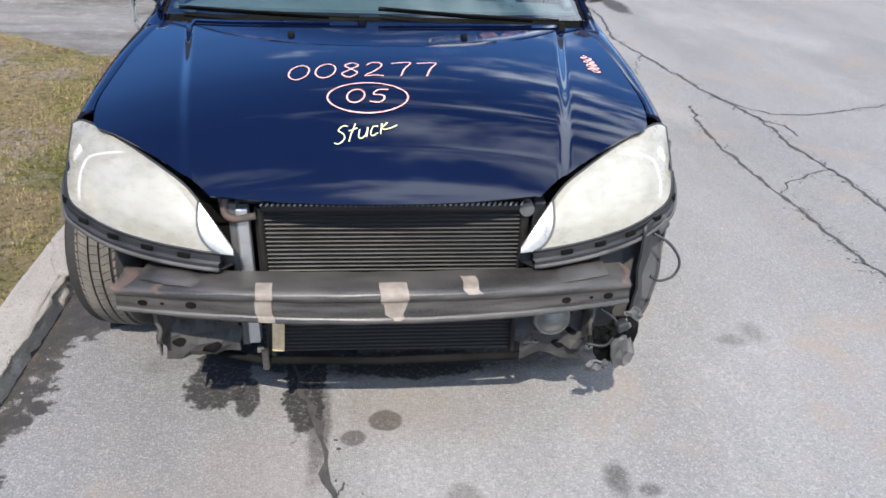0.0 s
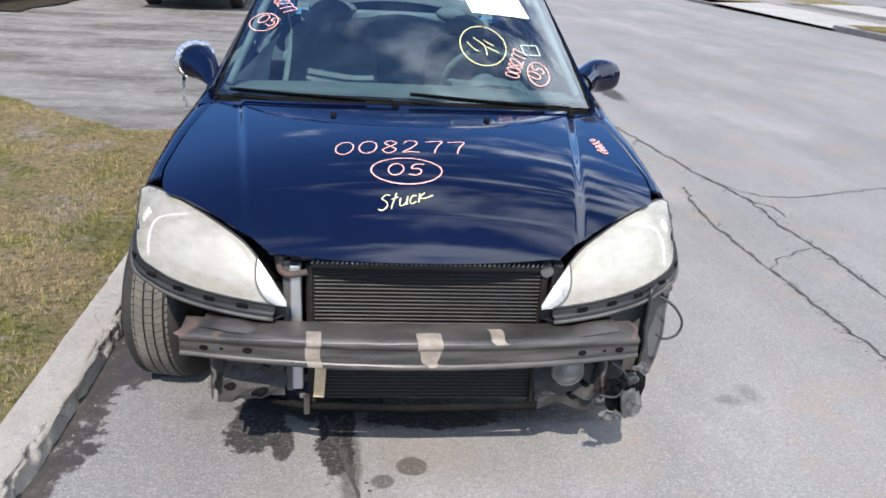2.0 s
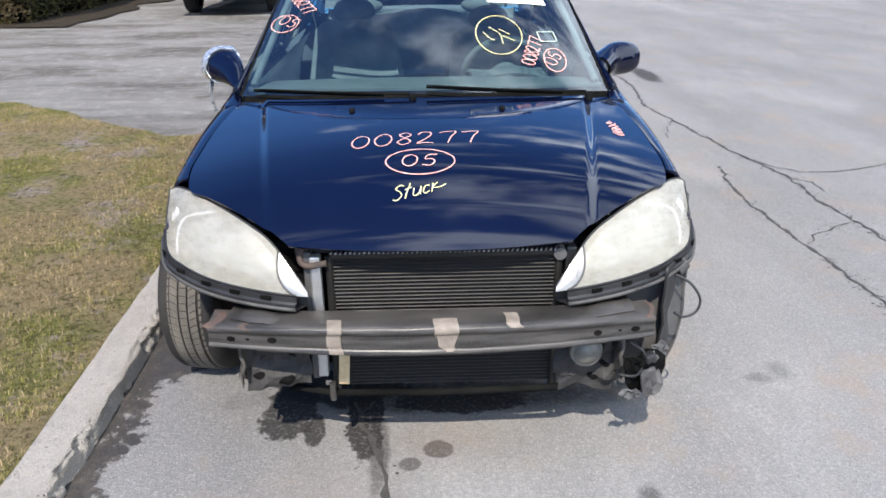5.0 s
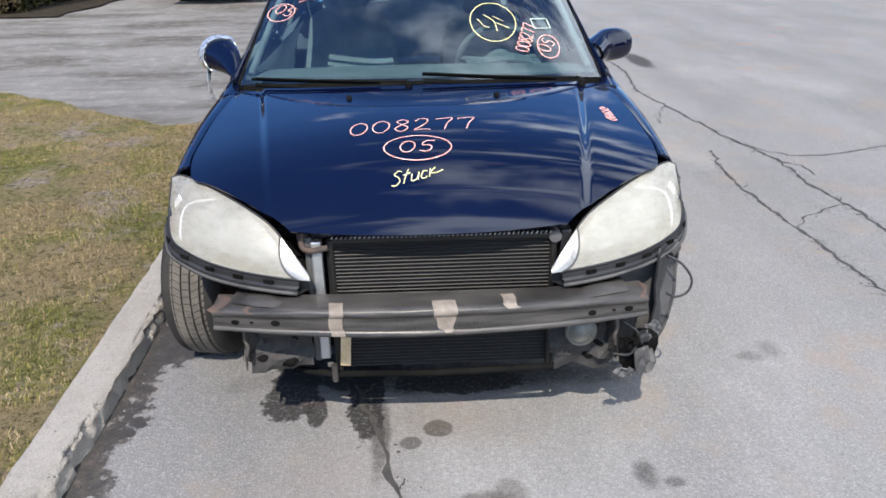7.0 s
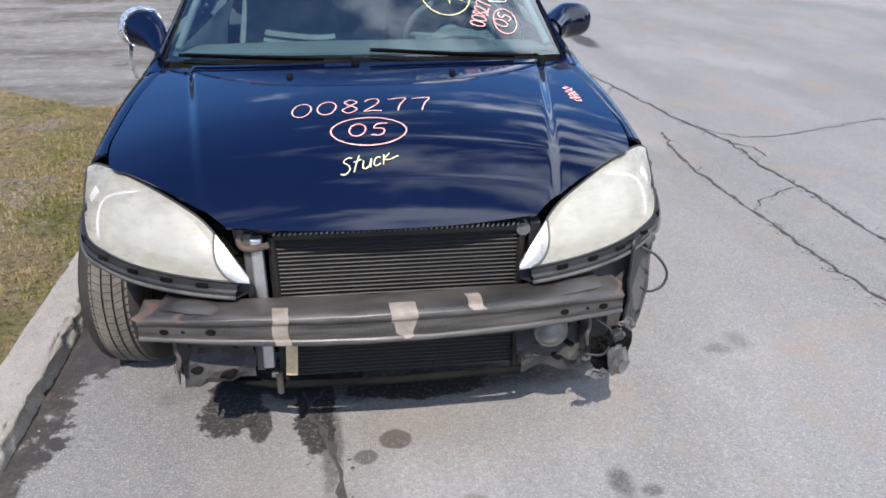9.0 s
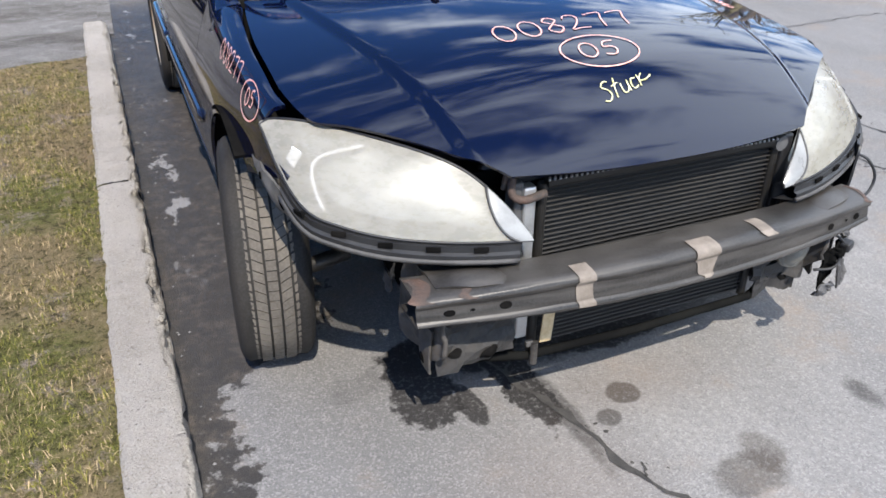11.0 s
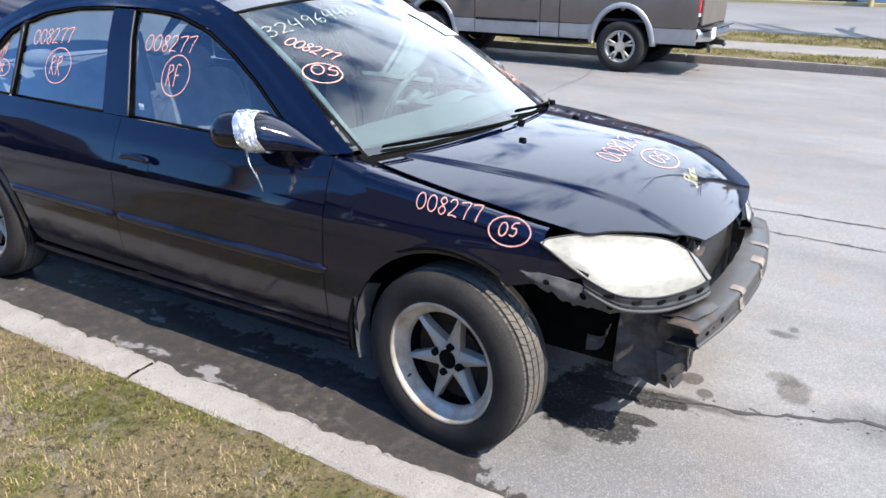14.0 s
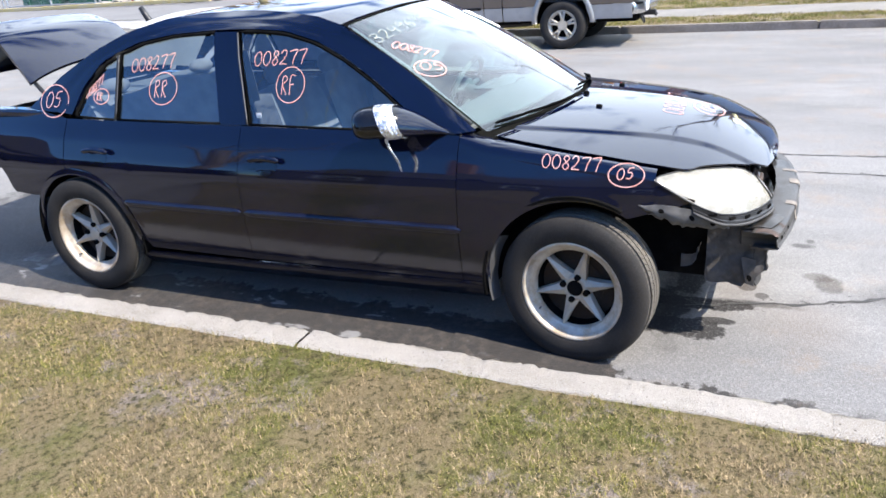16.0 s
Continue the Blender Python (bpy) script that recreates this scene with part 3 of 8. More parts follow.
# a hand's strokes in a box one high
def ring(cx, cy, rx, ry, turn=-0.25, over=1.04):
    return [(cx + rx * math.sin(2 * math.pi * (turn + k / 14)), cy + ry * math.cos(2 * math.pi * (turn + k / 14))) for k in range(int(14 * over) + 1)]


STROKES = {
    '0': (0.66, [ring(0.33, 0.5, 0.31, 0.48, 0.05, 1.08)]),
    '2': (0.62, [[(0.02, 0.78), (0.16, 0.97), (0.42, 0.96), (0.50, 0.72), (0.30, 0.36), (0.02, 0.05), (0.30, 0.07), (0.62, 0.03)]]),
    '3': (0.6, [[(0.02, 0.92), (0.35, 1.0), (0.52, 0.82), (0.40, 0.62), (0.18, 0.55), (0.45, 0.48), (0.55, 0.25), (0.35, 0.02), (0.0, 0.08)]]),
    '4': (0.62, [[(0.10, 1.0), (0.02, 0.48), (0.55, 0.52)], [(0.52, 1.0), (0.42, 0.0)]]),
    '5': (0.6, [[(0.60, 0.98), (0.22, 0.94), (0.10, 0.60), (0.42, 0.56), (0.52, 0.30), (0.36, 0.04), (0.02, 0.10)]]),
    '6': (0.55, [[(0.42, 1.0), (0.12, 0.62), (0.04, 0.25), (0.24, 0.0), (0.48, 0.18), (0.38, 0.42), (0.10, 0.32)]]),
    '7': (0.66, [[(0.02, 0.90), (0.34, 0.98), (0.64, 0.96), (0.46, 0.50), (0.36, 0.0)]]),
    '8': (0.58, [[(0.50, 0.84), (0.28, 1.0), (0.08, 0.80), (0.30, 0.54), (0.52, 0.26), (0.28, 0.0), (0.04, 0.24), (0.28, 0.52), (0.50, 0.76), (0.44, 0.92)]]),
    '9': (0.55, [[(0.48, 0.82), (0.26, 1.0), (0.05, 0.78), (0.22, 0.54), (0.48, 0.74), (0.46, 0.40), (0.36, 0.0)]]),
    'R': (0.58, [[(0.06, 0.0), (0.08, 0.98)], [(0.04, 0.92), (0.38, 0.98), (0.48, 0.76), (0.12, 0.50), (0.52, 0.0)]]),
    'F': (0.52, [[(0.08, 0.0), (0.08, 0.96), (0.50, 1.0)], [(0.08, 0.52), (0.42, 0.55)]]),
    'S': (0.55, [[(0.50, 0.92), (0.28, 1.0), (0.08, 0.80), (0.36, 0.52), (0.46, 0.22), (0.24, 0.0), (0.0, 0.10)]]),
    't': (0.42, [[(0.26, 1.0), (0.14, 0.40), (0.10, 0.0)], [(0.0, 0.62), (0.40, 0.70)]]),
    'u': (0.5, [[(0.04, 0.60), (0.06, 0.16), (0.24, 0.06), (0.40, 0.24), (0.44, 0.64), (0.46, 0.06)]]),
    'c': (0.42, [[(0.38, 0.56), (0.14, 0.58), (0.06, 0.24), (0.20, 0.06), (0.42, 0.16)]]),
    'k': (0.62, [[(0.06, 0.70), (0.08, 0.08)], [(0.34, 0.70), (0.10, 0.40), (0.42, 0.30), (0.84, 0.42)]]),
}


def writing(name, lines, place, width, material, parent, label=""):
    """Marker strokes on a surface. lines: polylines in metres (a to the right, b up); place(a, b) gives a point just off the surface."""
    verts, faces = [], []
    rnd = random.Random(len(lines) * 7 + len(name))
    for line in lines:
        n = max(6, int(2.2 * sum(math.dist(p, q) for p, q in zip(line, line[1:])) / width))
        pts = smooth_line(line, n)
        o = len(verts)
        for i, p in enumerate(pts):
            d = pts[min(i + 1, n)] - pts[max(i - 1, 0)]
            d = d / (np.linalg.norm(d) + 1e-9)
            w = width * 0.5 * rnd.uniform(0.8, 1.2)
            for s in (-1, 0, 1):
                verts.append(place(p[0] - d[1] * w * s, p[1] + d[0] * w * s))
        for i in range(len(pts) - 1):
            for k in range(2):
                a = o + 3 * i + k
                faces.append((a, a + 1, a + 4, a + 3))
    return obj(name, verts, faces, material, parent, label)


def spelled(text, a, b, size, gap=0.12, slope=0.0, wide=1.0, slant=0.0):
    """Strokes of a word from its lower left corner (a, b)."""
    lines = []
    for k, ch in enumerate(text):
        w, strokes = STROKES[ch]
        lift = 0.05 * math.sin(3.1 * k)
        for s in strokes:
            lines.append([(a + size * wide * (p + slant * q) - slope * size * q * 0, b + size * (q + lift) + slope * (a * 0 + size * p)) for p, q in s])
        a += size * wide * (w + gap)
        b += slope * size * wide * (w + gap)
    return lines


def oval(a, b, ra, rb, over=1.05):
    return ring(a, b, ra, rb, 0.12, over)

# ---- the ground, road, kerbs ----
def sheet(name, x0, x1, y0, y1, z, material, label, category="", nx=2, ny=2, kind="structure", zf=None):
    v, f = grid(lambda u, w: (x0 + (x1 - x0) * u, y0 + (y1 - y0) * w, z if zf is None else zf(x0 + (x1 - x0) * u, y0 + (y1 - y0) * w)), nx, ny)
    ob = obj(name, v, f, material)
    return tagged(ob, label, category or name, "", kind)


def kerb_x(y):
    return -1.060 - 0.016 * (y + 0.2)


def kerb_h(y):
    return lerp(y, [-3.0, -1.0, 0.0, 1.0, 3.0], [.060, .066, .076, .090, .104])


sheet("ground", -600, 600, -600, 600, -0.06, SOIL, "dormant grass ground reaching the horizon", "ground")
road = sheet("road", -1.25, 10.5, -60, 140, 0.0, ROAD, "worn light grey asphalt street with cracks, oil stains and painted-in shadows", "road")


def lawn_z(x, y):
    d = max(0.0, -1.2 - x)
    base = kerb_h(y) - 0.012
    base += (0.03 - base) * lerp(y, [3.4, 4.6], [0.0, 1.0])
    return base + 0.012 * min(d, 3) + 0.012 * noise.noise((x * 2.1, y * 2.1, 0)) + 0.006 * noise.noise((x * 9, y * 9, 3))


def lawn_end(x):
    """Where the lawn gives way to gravel, ragged, nearer the street at the kerb."""
    return lerp(x, [-13, -4.1, -3.1, -2.45, -1.9, -1.2], [4.9, 4.6, 3.95, 3.30, 2.95, 3.05]) + 0.16 * noise.noise((x * 3.1, 2.2, 0)) + 0.05 * noise.noise((x * 11, 5.2, 0))


def drive_z(x, y):
    return 0.02 + (lawn_z(x, y) - 0.012 - 0.02) * lerp(y, [2.0, 3.2, 4.8], [1.0, 1.0, 0.0]) + 0.012 * noise.noise((x * 1.2, y * 1.2, 5)) * lerp(y, [3, 5], [0, 1]) - 0.02 * math.exp(-((y - 5.9) / 0.35) ** 2)


v, f = grid(lambda u, w: (-1.2 - 12 * u, -9 + (lawn_end(-1.2 - 12 * u) + 9) * w, lawn_z(-1.2 - 12 * u, -9 + (lawn_end(-1.2 - 12 * u) + 9) * w)), 120, 120, True)
tagged(obj("lawn", v, f, SOIL), "patchy dormant lawn with moss and bare earth", "lawn", "", "structure")
v, f = grid(lambda u, w: (-1.2 - 26 * u, 2.3 + 28 * w * w, drive_z(-1.2 - 26 * u, 2.3 + 28 * w * w)), 90, 90, True)
tagged(obj("driveway", v, f, GRAVEL), "rutted grey gravel driveway with dirt tracks", "driveway", "", "structure")


def kerb_stone(y0, y1, seed):
    """One cast length of kerb with a worn, chipped top."""
    rnd = random.Random(seed)
    prof = [(0.0, -1.0), (0.004, 0.35), (0.008, 0.86), (0.024, 1.0), (0.09, 0.99), (0.140, 0.97), (0.156, 0.88), (0.160, -1.0)]
    n = max(4, int((y1 - y0) / 0.013))

    def at(u, w):
        y = y0 + 0.006 + (y1 - y0 - 0.012) * w
        k = u * (len(prof) - 1)
        i = min(int(k), len(prof) - 2)
        a = prof[i][0] + (prof[i + 1][0] - prof[i][0]) * (k - i)
        b = prof[i][1] + (prof[i + 1][1] - prof[i][1]) * (k - i)
        b *= kerb_h(y)
        edge = 1.0 if 0.15 < u < 0.9 else 0.0
        j = noise.noise((y * 9, a * 30 + seed, 2.0))
        c = noise.noise((y * 3.1, seed, 7.0))
        chip = (max(0.0, noise.noise((y * 11.0, seed * 3.3, 1.0)) - 0.15) + max(0.0, noise.noise((y * 31.0, seed, 5.0)) - 0.2)) * (0.022 if u < 0.45 else 0.010)
        chip += max(0.0, noise.noise((y * 4.3, seed * 1.7, 3.0)) - 0.22) * (0.10 if 0.2 < u < 0.45 else 0.0)
        pit = noise.noise((y * 38, a * 60, b * 60 + seed)) * 0.0034 + noise.noise((y * 80, a * 120, b * 120)) * 0.0014
        gap = 0.024 * max(0.0, noise.noise((y * 6.5, seed * 2.0, b * 14)) - 0.1) + 0.040 * max(0.0, noise.noise((y * 17, seed * 2.0, b * 34)) - 0.08) if u < 0.42 else 0.0
        return (kerb_x(y) - a - chip * edge + 0.003 * j + pit - gap, y, b + edge * (0.002 * j + 0.002 * c + pit) - chip * 0.3 * edge)

    v, f = grid(at, 28, n, False)
    return v, f


kerb = tagged(new("kerb"), "weathered concrete kerb with chipped edges", "kerb", "", "structure")
for k, (a, b) in enumerate(((-9.0, -5.1), (-5.1, -2.2), (-2.2, 1.10), (1.10, 4.02))):
    v, f = kerb_stone(a, b, k)
    obj("kerb_stone", v, f, KERB, kerb)
v, f = grid(lambda u, w: (-1.10 - 0.18 * u, 4.0 + 26 * w, 0.008), 2, 2, True)
obj("drive_apron", v, f, GRAVEL, kerb)

# the far side of the street
far_kerb = tagged(new("far_kerb"), "grey concrete kerb along the far side of the street", "kerb", "", "structure")
for k in range(14):
    a = -30 + k * 3.2
    bm = box_bm(10.48, a + 1.6, 0.02, 0.16, 3.19, 0.22)
    bmesh.ops.bevel(bm, geom=bm.edges[:], offset=0.02, segments=2, affect='EDGES')
    part("kerb_stone", bm, FARKERB, far_kerb)
bm = bmesh.new()
for k in range(30):
    box_bm(10.48, 21.4 + k * 4 + 2, 0.01, 0.16, 3.98, 0.14, bm)
part("far_kerb_run", bm, FARKERB, far_kerb)["kind"] = "stuff"


def rise(x, y):
    return 0.11 + 0.014 * max(0.0, x - 12) + 0.006 * max(0.0, y - 8)


sheet("far_verge", 10.55, 12.05, -40, 14.6, 0, SOIL, "strip of spring grass beside the far kerb", "grass", 6, 40, zf=rise)
sheet("far_verge_north", 10.55, 12.05, 21.5, 90, 0, SOIL, "strip of spring grass beside the far kerb", "grass", 4, 30, zf=rise)
sheet("sidewalk", 12.05, 13.5, -40, 90, 0, SIDEWALK, "worn concrete sidewalk", "sidewalk", 4, 60, zf=rise)
sheet("far_lawn", 13.5, 15.6, -40, 14.6, 0, SOIL, "grass strip between sidewalk and parking lot", "grass", 4, 40, zf=rise)
sheet("concrete_apron", 10.35, 16.0, 14.6, 21.5, 0, WALK, "pale concrete driveway apron", "driveway", 8, 8, zf=lambda x, y: max(0.012, rise(x, y) - 0.10 * max(0.0, 1 - (x - 10) / 2.2)))
sheet("far_lawn_north", 13.5, 15.6, 21.5, 90, 0, SOIL, "grass strip beside the lot", "grass", 4, 30, zf=rise)
sheet("parking_lot", 15.6, 70, -60, 140, 0, LOT, "grey asphalt parking lot", "parking lot", 20, 60, zf=rise)


# cracks in the asphalt: dark crumbling seams
def crack(points, width, seed):
    rnd = random.Random(seed)
    pts = along(points, max(6, int(sum(math.dist(p, q) for p, q in zip(points, points[1:])) / 0.035)))
    verts, faces = [], []
    for i, p in enumerate(pts):
        d = pts[min(i + 1, len(pts) - 1)] - pts[max(i - 1, 0)]
        d = d / (np.linalg.norm(d) + 1e-9)
        j = 0.026 * noise.noise((p[0] * 7, p[1] * 7, seed)) + 0.014 * noise.noise((p[0] * 30, p[1] * 30, seed)) + 0.006 * rnd.uniform(-1, 1)
        w = width * rnd.uniform(0.2, 1.15)
        for s in (-1, 1):
            verts.append((p[0] - d[1] * (j + s * w / 2), p[1] + d[0] * (j + s * w / 2), 0.0025))
    for i in range(len(pts) - 1):
        faces.append((2 * i, 2 * i + 1, 2 * i + 3, 2 * i + 2))
    return verts, faces


CRACKS = [
    ([(2.10, 6.2), (2.14, 5.0), (2.0, 4.2), (2.07, 3.54), (2.215, 2.51), (2.324, 1.98), (2.287, 1.55), (2.33, 1.19), (2.33, 0.6), (2.45, -0.3), (2.5, -1.6)], 0.030),
    ([(2.215, 2.51), (2.28, 2.30), (2.45, 2.09), (2.66, 2.08), (2.97, 2.18), (3.6, 2.4), (4.6, 2.5)], 0.016),
    ([(1.99, 2.25), (1.904, 2.014), (1.871, 1.584), (1.876, 1.097), (1.92, 0.834), (1.911, 0.348), (2.02, -0.4), (2.0, -1.6)], 0.024),
    ([(1.918, 0.941), (2.08, 1.08), (2.219, 1.156), (2.33, 1.19)], 0.014),
    ([(2.07, 3.54), (1.93, 3.3), (1.86, 3.0)], 0.010),
    ([(2.324, 1.98), (2.42, 1.88), (2.40, 1.70)], 0.012),
    ([(-0.26, -0.36), (-0.24, -0.42), (-0.18, -0.61), (-0.16, -0.72), (-0.14, -0.82), (-0.11, -0.90), (-0.06, -1.05), (0.0, -1.13), (0.05, -1.35), (0.12, -1.9)], 0.032),
    ([(4.6, 2.5), (4.9, 2.37), (5.94, 2.62), (6.93, 2.71), (7.61, 2.74), (8.83, 3.0)], 0.014),
]
for k, (pts, w) in enumerate(CRACKS):
    bits = [crack(pts, 0.9 * w, k + 1)]
    rnd = random.Random(90 + k)
    many = max(6, int(sum(math.dist(p, q) for p, q in zip(pts, pts[1:])) / 0.075))
    spine = along(pts, many)
    # crumbling edges: short side cracks and lost grains beside the seam
    for i in range(1, many - 1):
        p, d = spine[i], spine[i + 1] - spine[i]
        d = d / (np.linalg.norm(d) + 1e-9)
        side = rnd.choice((-1, 1))
        if rnd.random() < 0.45:
            ln = rnd.uniform(.02, .09)
            q = p + side * ln * np.array([-d[1], d[0]]) * rnd.uniform(.3, 1) + d * ln * rnd.uniform(-1, 1)
            bits.append(crack([tuple(p), tuple((p + q) / 2 + rnd.uniform(-.008, .008)), tuple(q)], 0.28 * w, 7 * k + i))
        for _ in range(3):
            c = p + np.array([-d[1], d[0]]) * rnd.gauss(0, 0.03) + d * rnd.uniform(-.05, .05)
            r = rnd.uniform(.002, .007)
            grain = [(c[0] + r * rnd.uniform(.6, 1.4) * math.cos(a), c[1] + r * rnd.uniform(.6, 1.4) * math.sin(a), 0.0022) for a in (0, 1.25, 2.5, 3.8, 5.0)]
            bits.append((grain, [(0, 1, 2, 3, 4)]))
    v, f = joined(*bits)
    obj("crack", v, f, TAR, road, smooth=False)

# ---- the car: x across (its right side is -x), y from the front axle to the rear, z up ----
car = root("sedan_car", "dark navy sedan without front bumper, marked with pink numbers", "car")
R_ARCH, R_ARCH_R = 0.362, 0.342
AXLE_R = 2.63


# half the width by height, rounded off between the stations
HALF_Z = np.linspace(.10, 1.45, 541)
HALF_W = np.interp(HALF_Z, [.15, .2, .3, .45, .52, .65, .705, .72, .82, .87, .905, 1.19, 1.30, 1.36, 1.40], [.79, .805, .84, .857, .859, .856, .850, .846, .812, .785, .765, .635, .57, .50, .40])
HALF_W = np.convolve(np.pad(HALF_W, 8, mode="edge"), np.hanning(19)[1:-1] / np.hanning(19)[1:-1].sum(), mode="valid")


TAPER = curve([-.45, -.25, .2, .5, 1.5, 2.7, 3.4], [.90, .945, .985, .99, 1.0, .99, .94])


def half(y, z):
    w = lerp(z, HALF_Z, HALF_W)
    return w * TAPER(y)


HOOD_ROWS = [(.36, .70, .17), (.20, .722, .05), (0.0, .735, -.10), (-.20, .735, -.27), (-.374, .707, -.43), (-.430, .645, -.50), (-.498, .562, -.565), (-.560, .485, -.615), (-.618, .418, -.655), (-.655, .378, -.690)]


HOOD_EDGES = [curve(range(len(HOOD_ROWS)), [r[j] for r in HOOD_ROWS]) for j in range(3)]
HOOD_SIDE = curve([r[0] for r in HOOD_ROWS[4::-1]] + [.49], [r[1] for r in HOOD_ROWS[4::-1]] + [.715])
HOOD_MID = curve([-.72, -.695, -.66, -.62, -.55, -.42, -.25, .02, .36], [.672, .695, .725, .752, .793, .851, .888, .915, .938])
HOOD_BOW = curve([-.7, -.5, .35], [.163, .163, .106])


def hood_z(x, y):
    zc = HOOD_MID(y)
    k = HOOD_BOW(y)
    a = abs(x)
    xc = lerp(y, [-.65, .3], [.415, .585])
    t = min(1.0, max(0.0, (a - xc) / 0.036))
    crease = 0.009 * (1 - t * t * (3 - 2 * t))
    return zc - 0.010 - k * x * x + crease


def hood_at(u, v):
    """u across from -1 to 1, v from the rear edge to the front edge."""
    ys, xe, yc = (c(v * (len(HOOD_ROWS) - 1)) for c in HOOD_EDGES)
    x = u * xe
    y = yc + (ys - yc) * abs(u) ** 2.2
    return x, y


def hood_place(a, b, lift=0.0022):
    return (a, b, hood_z(a, b) + lift)


def build_hood():
    def at(u, v):
        t = 2 * u - 1
        a = abs(t)
        # columns run along the two creases
        uc, wide = 0.7, 0.05
        for k in range(4):
            x, y = hood_at(uc, v)
            xe = HOOD_EDGES[1](v * (len(HOOD_ROWS) - 1))
            uc = min(0.93, lerp(y, [-.65, .3], [.415, .585]) / xe)
            wide = min(0.036 / xe, 0.98 - uc)
        a = uc * a / 0.66 if a < 0.66 else uc + wide * (a - 0.66) / 0.12 if a < 0.78 else uc + wide + (1 - uc - wide) * (a - 0.78) / 0.22
        x, y = hood_at(math.copysign(a, t), v)
        return (x, y, hood_z(x, y))
    v, f = grid(at, 200, 80, True)
    hood = obj("hood", v, f, PAINT, car, "dark blue hood with chalk-pink numbers", thick=0.007)
    writing("number_writing", spelled("008277", -0.236, -0.312, 0.088, 0.17, 0.06, 0.94, 0.06), hood_place, 0.0036, CHALK, hood, "pink handwritten number 008277")
    writing("code_writing", [oval(-0.026, -0.398, 0.100, 0.064)] + spelled("05", -0.082, -0.425, 0.060, 0.2, 0, 1.15, 0.1), hood_place, 0.0036, CHALK, hood, "pink handwritten 05 in a ring")
    writing("word_writing", spelled("Stuck", -0.104, -0.556, 0.050, 0.06, 0.24, 0.98, 0.14), hood_place, 0.0028, CHALK_Y, hood, "yellow handwritten word Stuck")
    writing("small_writing", [[(0.628 + 0.012 * math.sin(2.3 * k), 0.045 - 0.011 * k) for k in range(13)], [(0.645 + 0.010 * math.sin(2.9 * k), 0.035 - 0.012 * k) for k in range(11)]], hood_place, 0.005, CHALK, hood, "small faded pink scribble")
    for s in (-1, 1):
        nx, ny = s * 0.256, 0.035
        bm = cyl_bm((nx, ny, hood_z(nx, ny) - 0.002), (nx, ny - 0.002, hood_z(nx, ny) + 0.010), 0.011, 0.008, 14)
        box_bm(nx, ny + 0.008, hood_z(nx, ny) + 0.005, 0.018, 0.016, 0.010, bm)
        part("washer_nozzle", bm, MATT, hood, bevel=0.002)
    return hood


def side_obj(name, v, f, material, label="", thick=0.010, parent=None, both=True):
    out = [obj(name, v, f, material, parent or car, label, thick=thick)]
    if both:
        out.append(obj(name, *mirrored(v, f), material, parent or car, label, thick=thick))
    return out


def columns(ys, low, high, n, x_of=half, push=0.0):
    """A side panel out of upright columns between two edges."""
    verts, faces = [], []
    for y in ys:
        a, b = low(y), high(y)
        for k in range(n + 1):
            z = a + (b - a) * k / n
            verts.append((-(x_of(y, z) + push), y, z))
    for i in range(len(ys) - 1):
        for k in range(n):
            a = i * (n + 1) + k
            faces.append((a, a + 1, a + n + 2, a + n + 1))
    return verts, faces


def arch_f(y, r=R_ARCH):
    d = r * r - (y - 0.01) ** 2
    return 0.30 + math.sqrt(d) if d > 0 else 0.0


def arch_r(y, r=R_ARCH_R):
    d = r * r - (y - AXLE_R) ** 2
    return 0.30 + math.sqrt(d) if d > 0 else 0.0


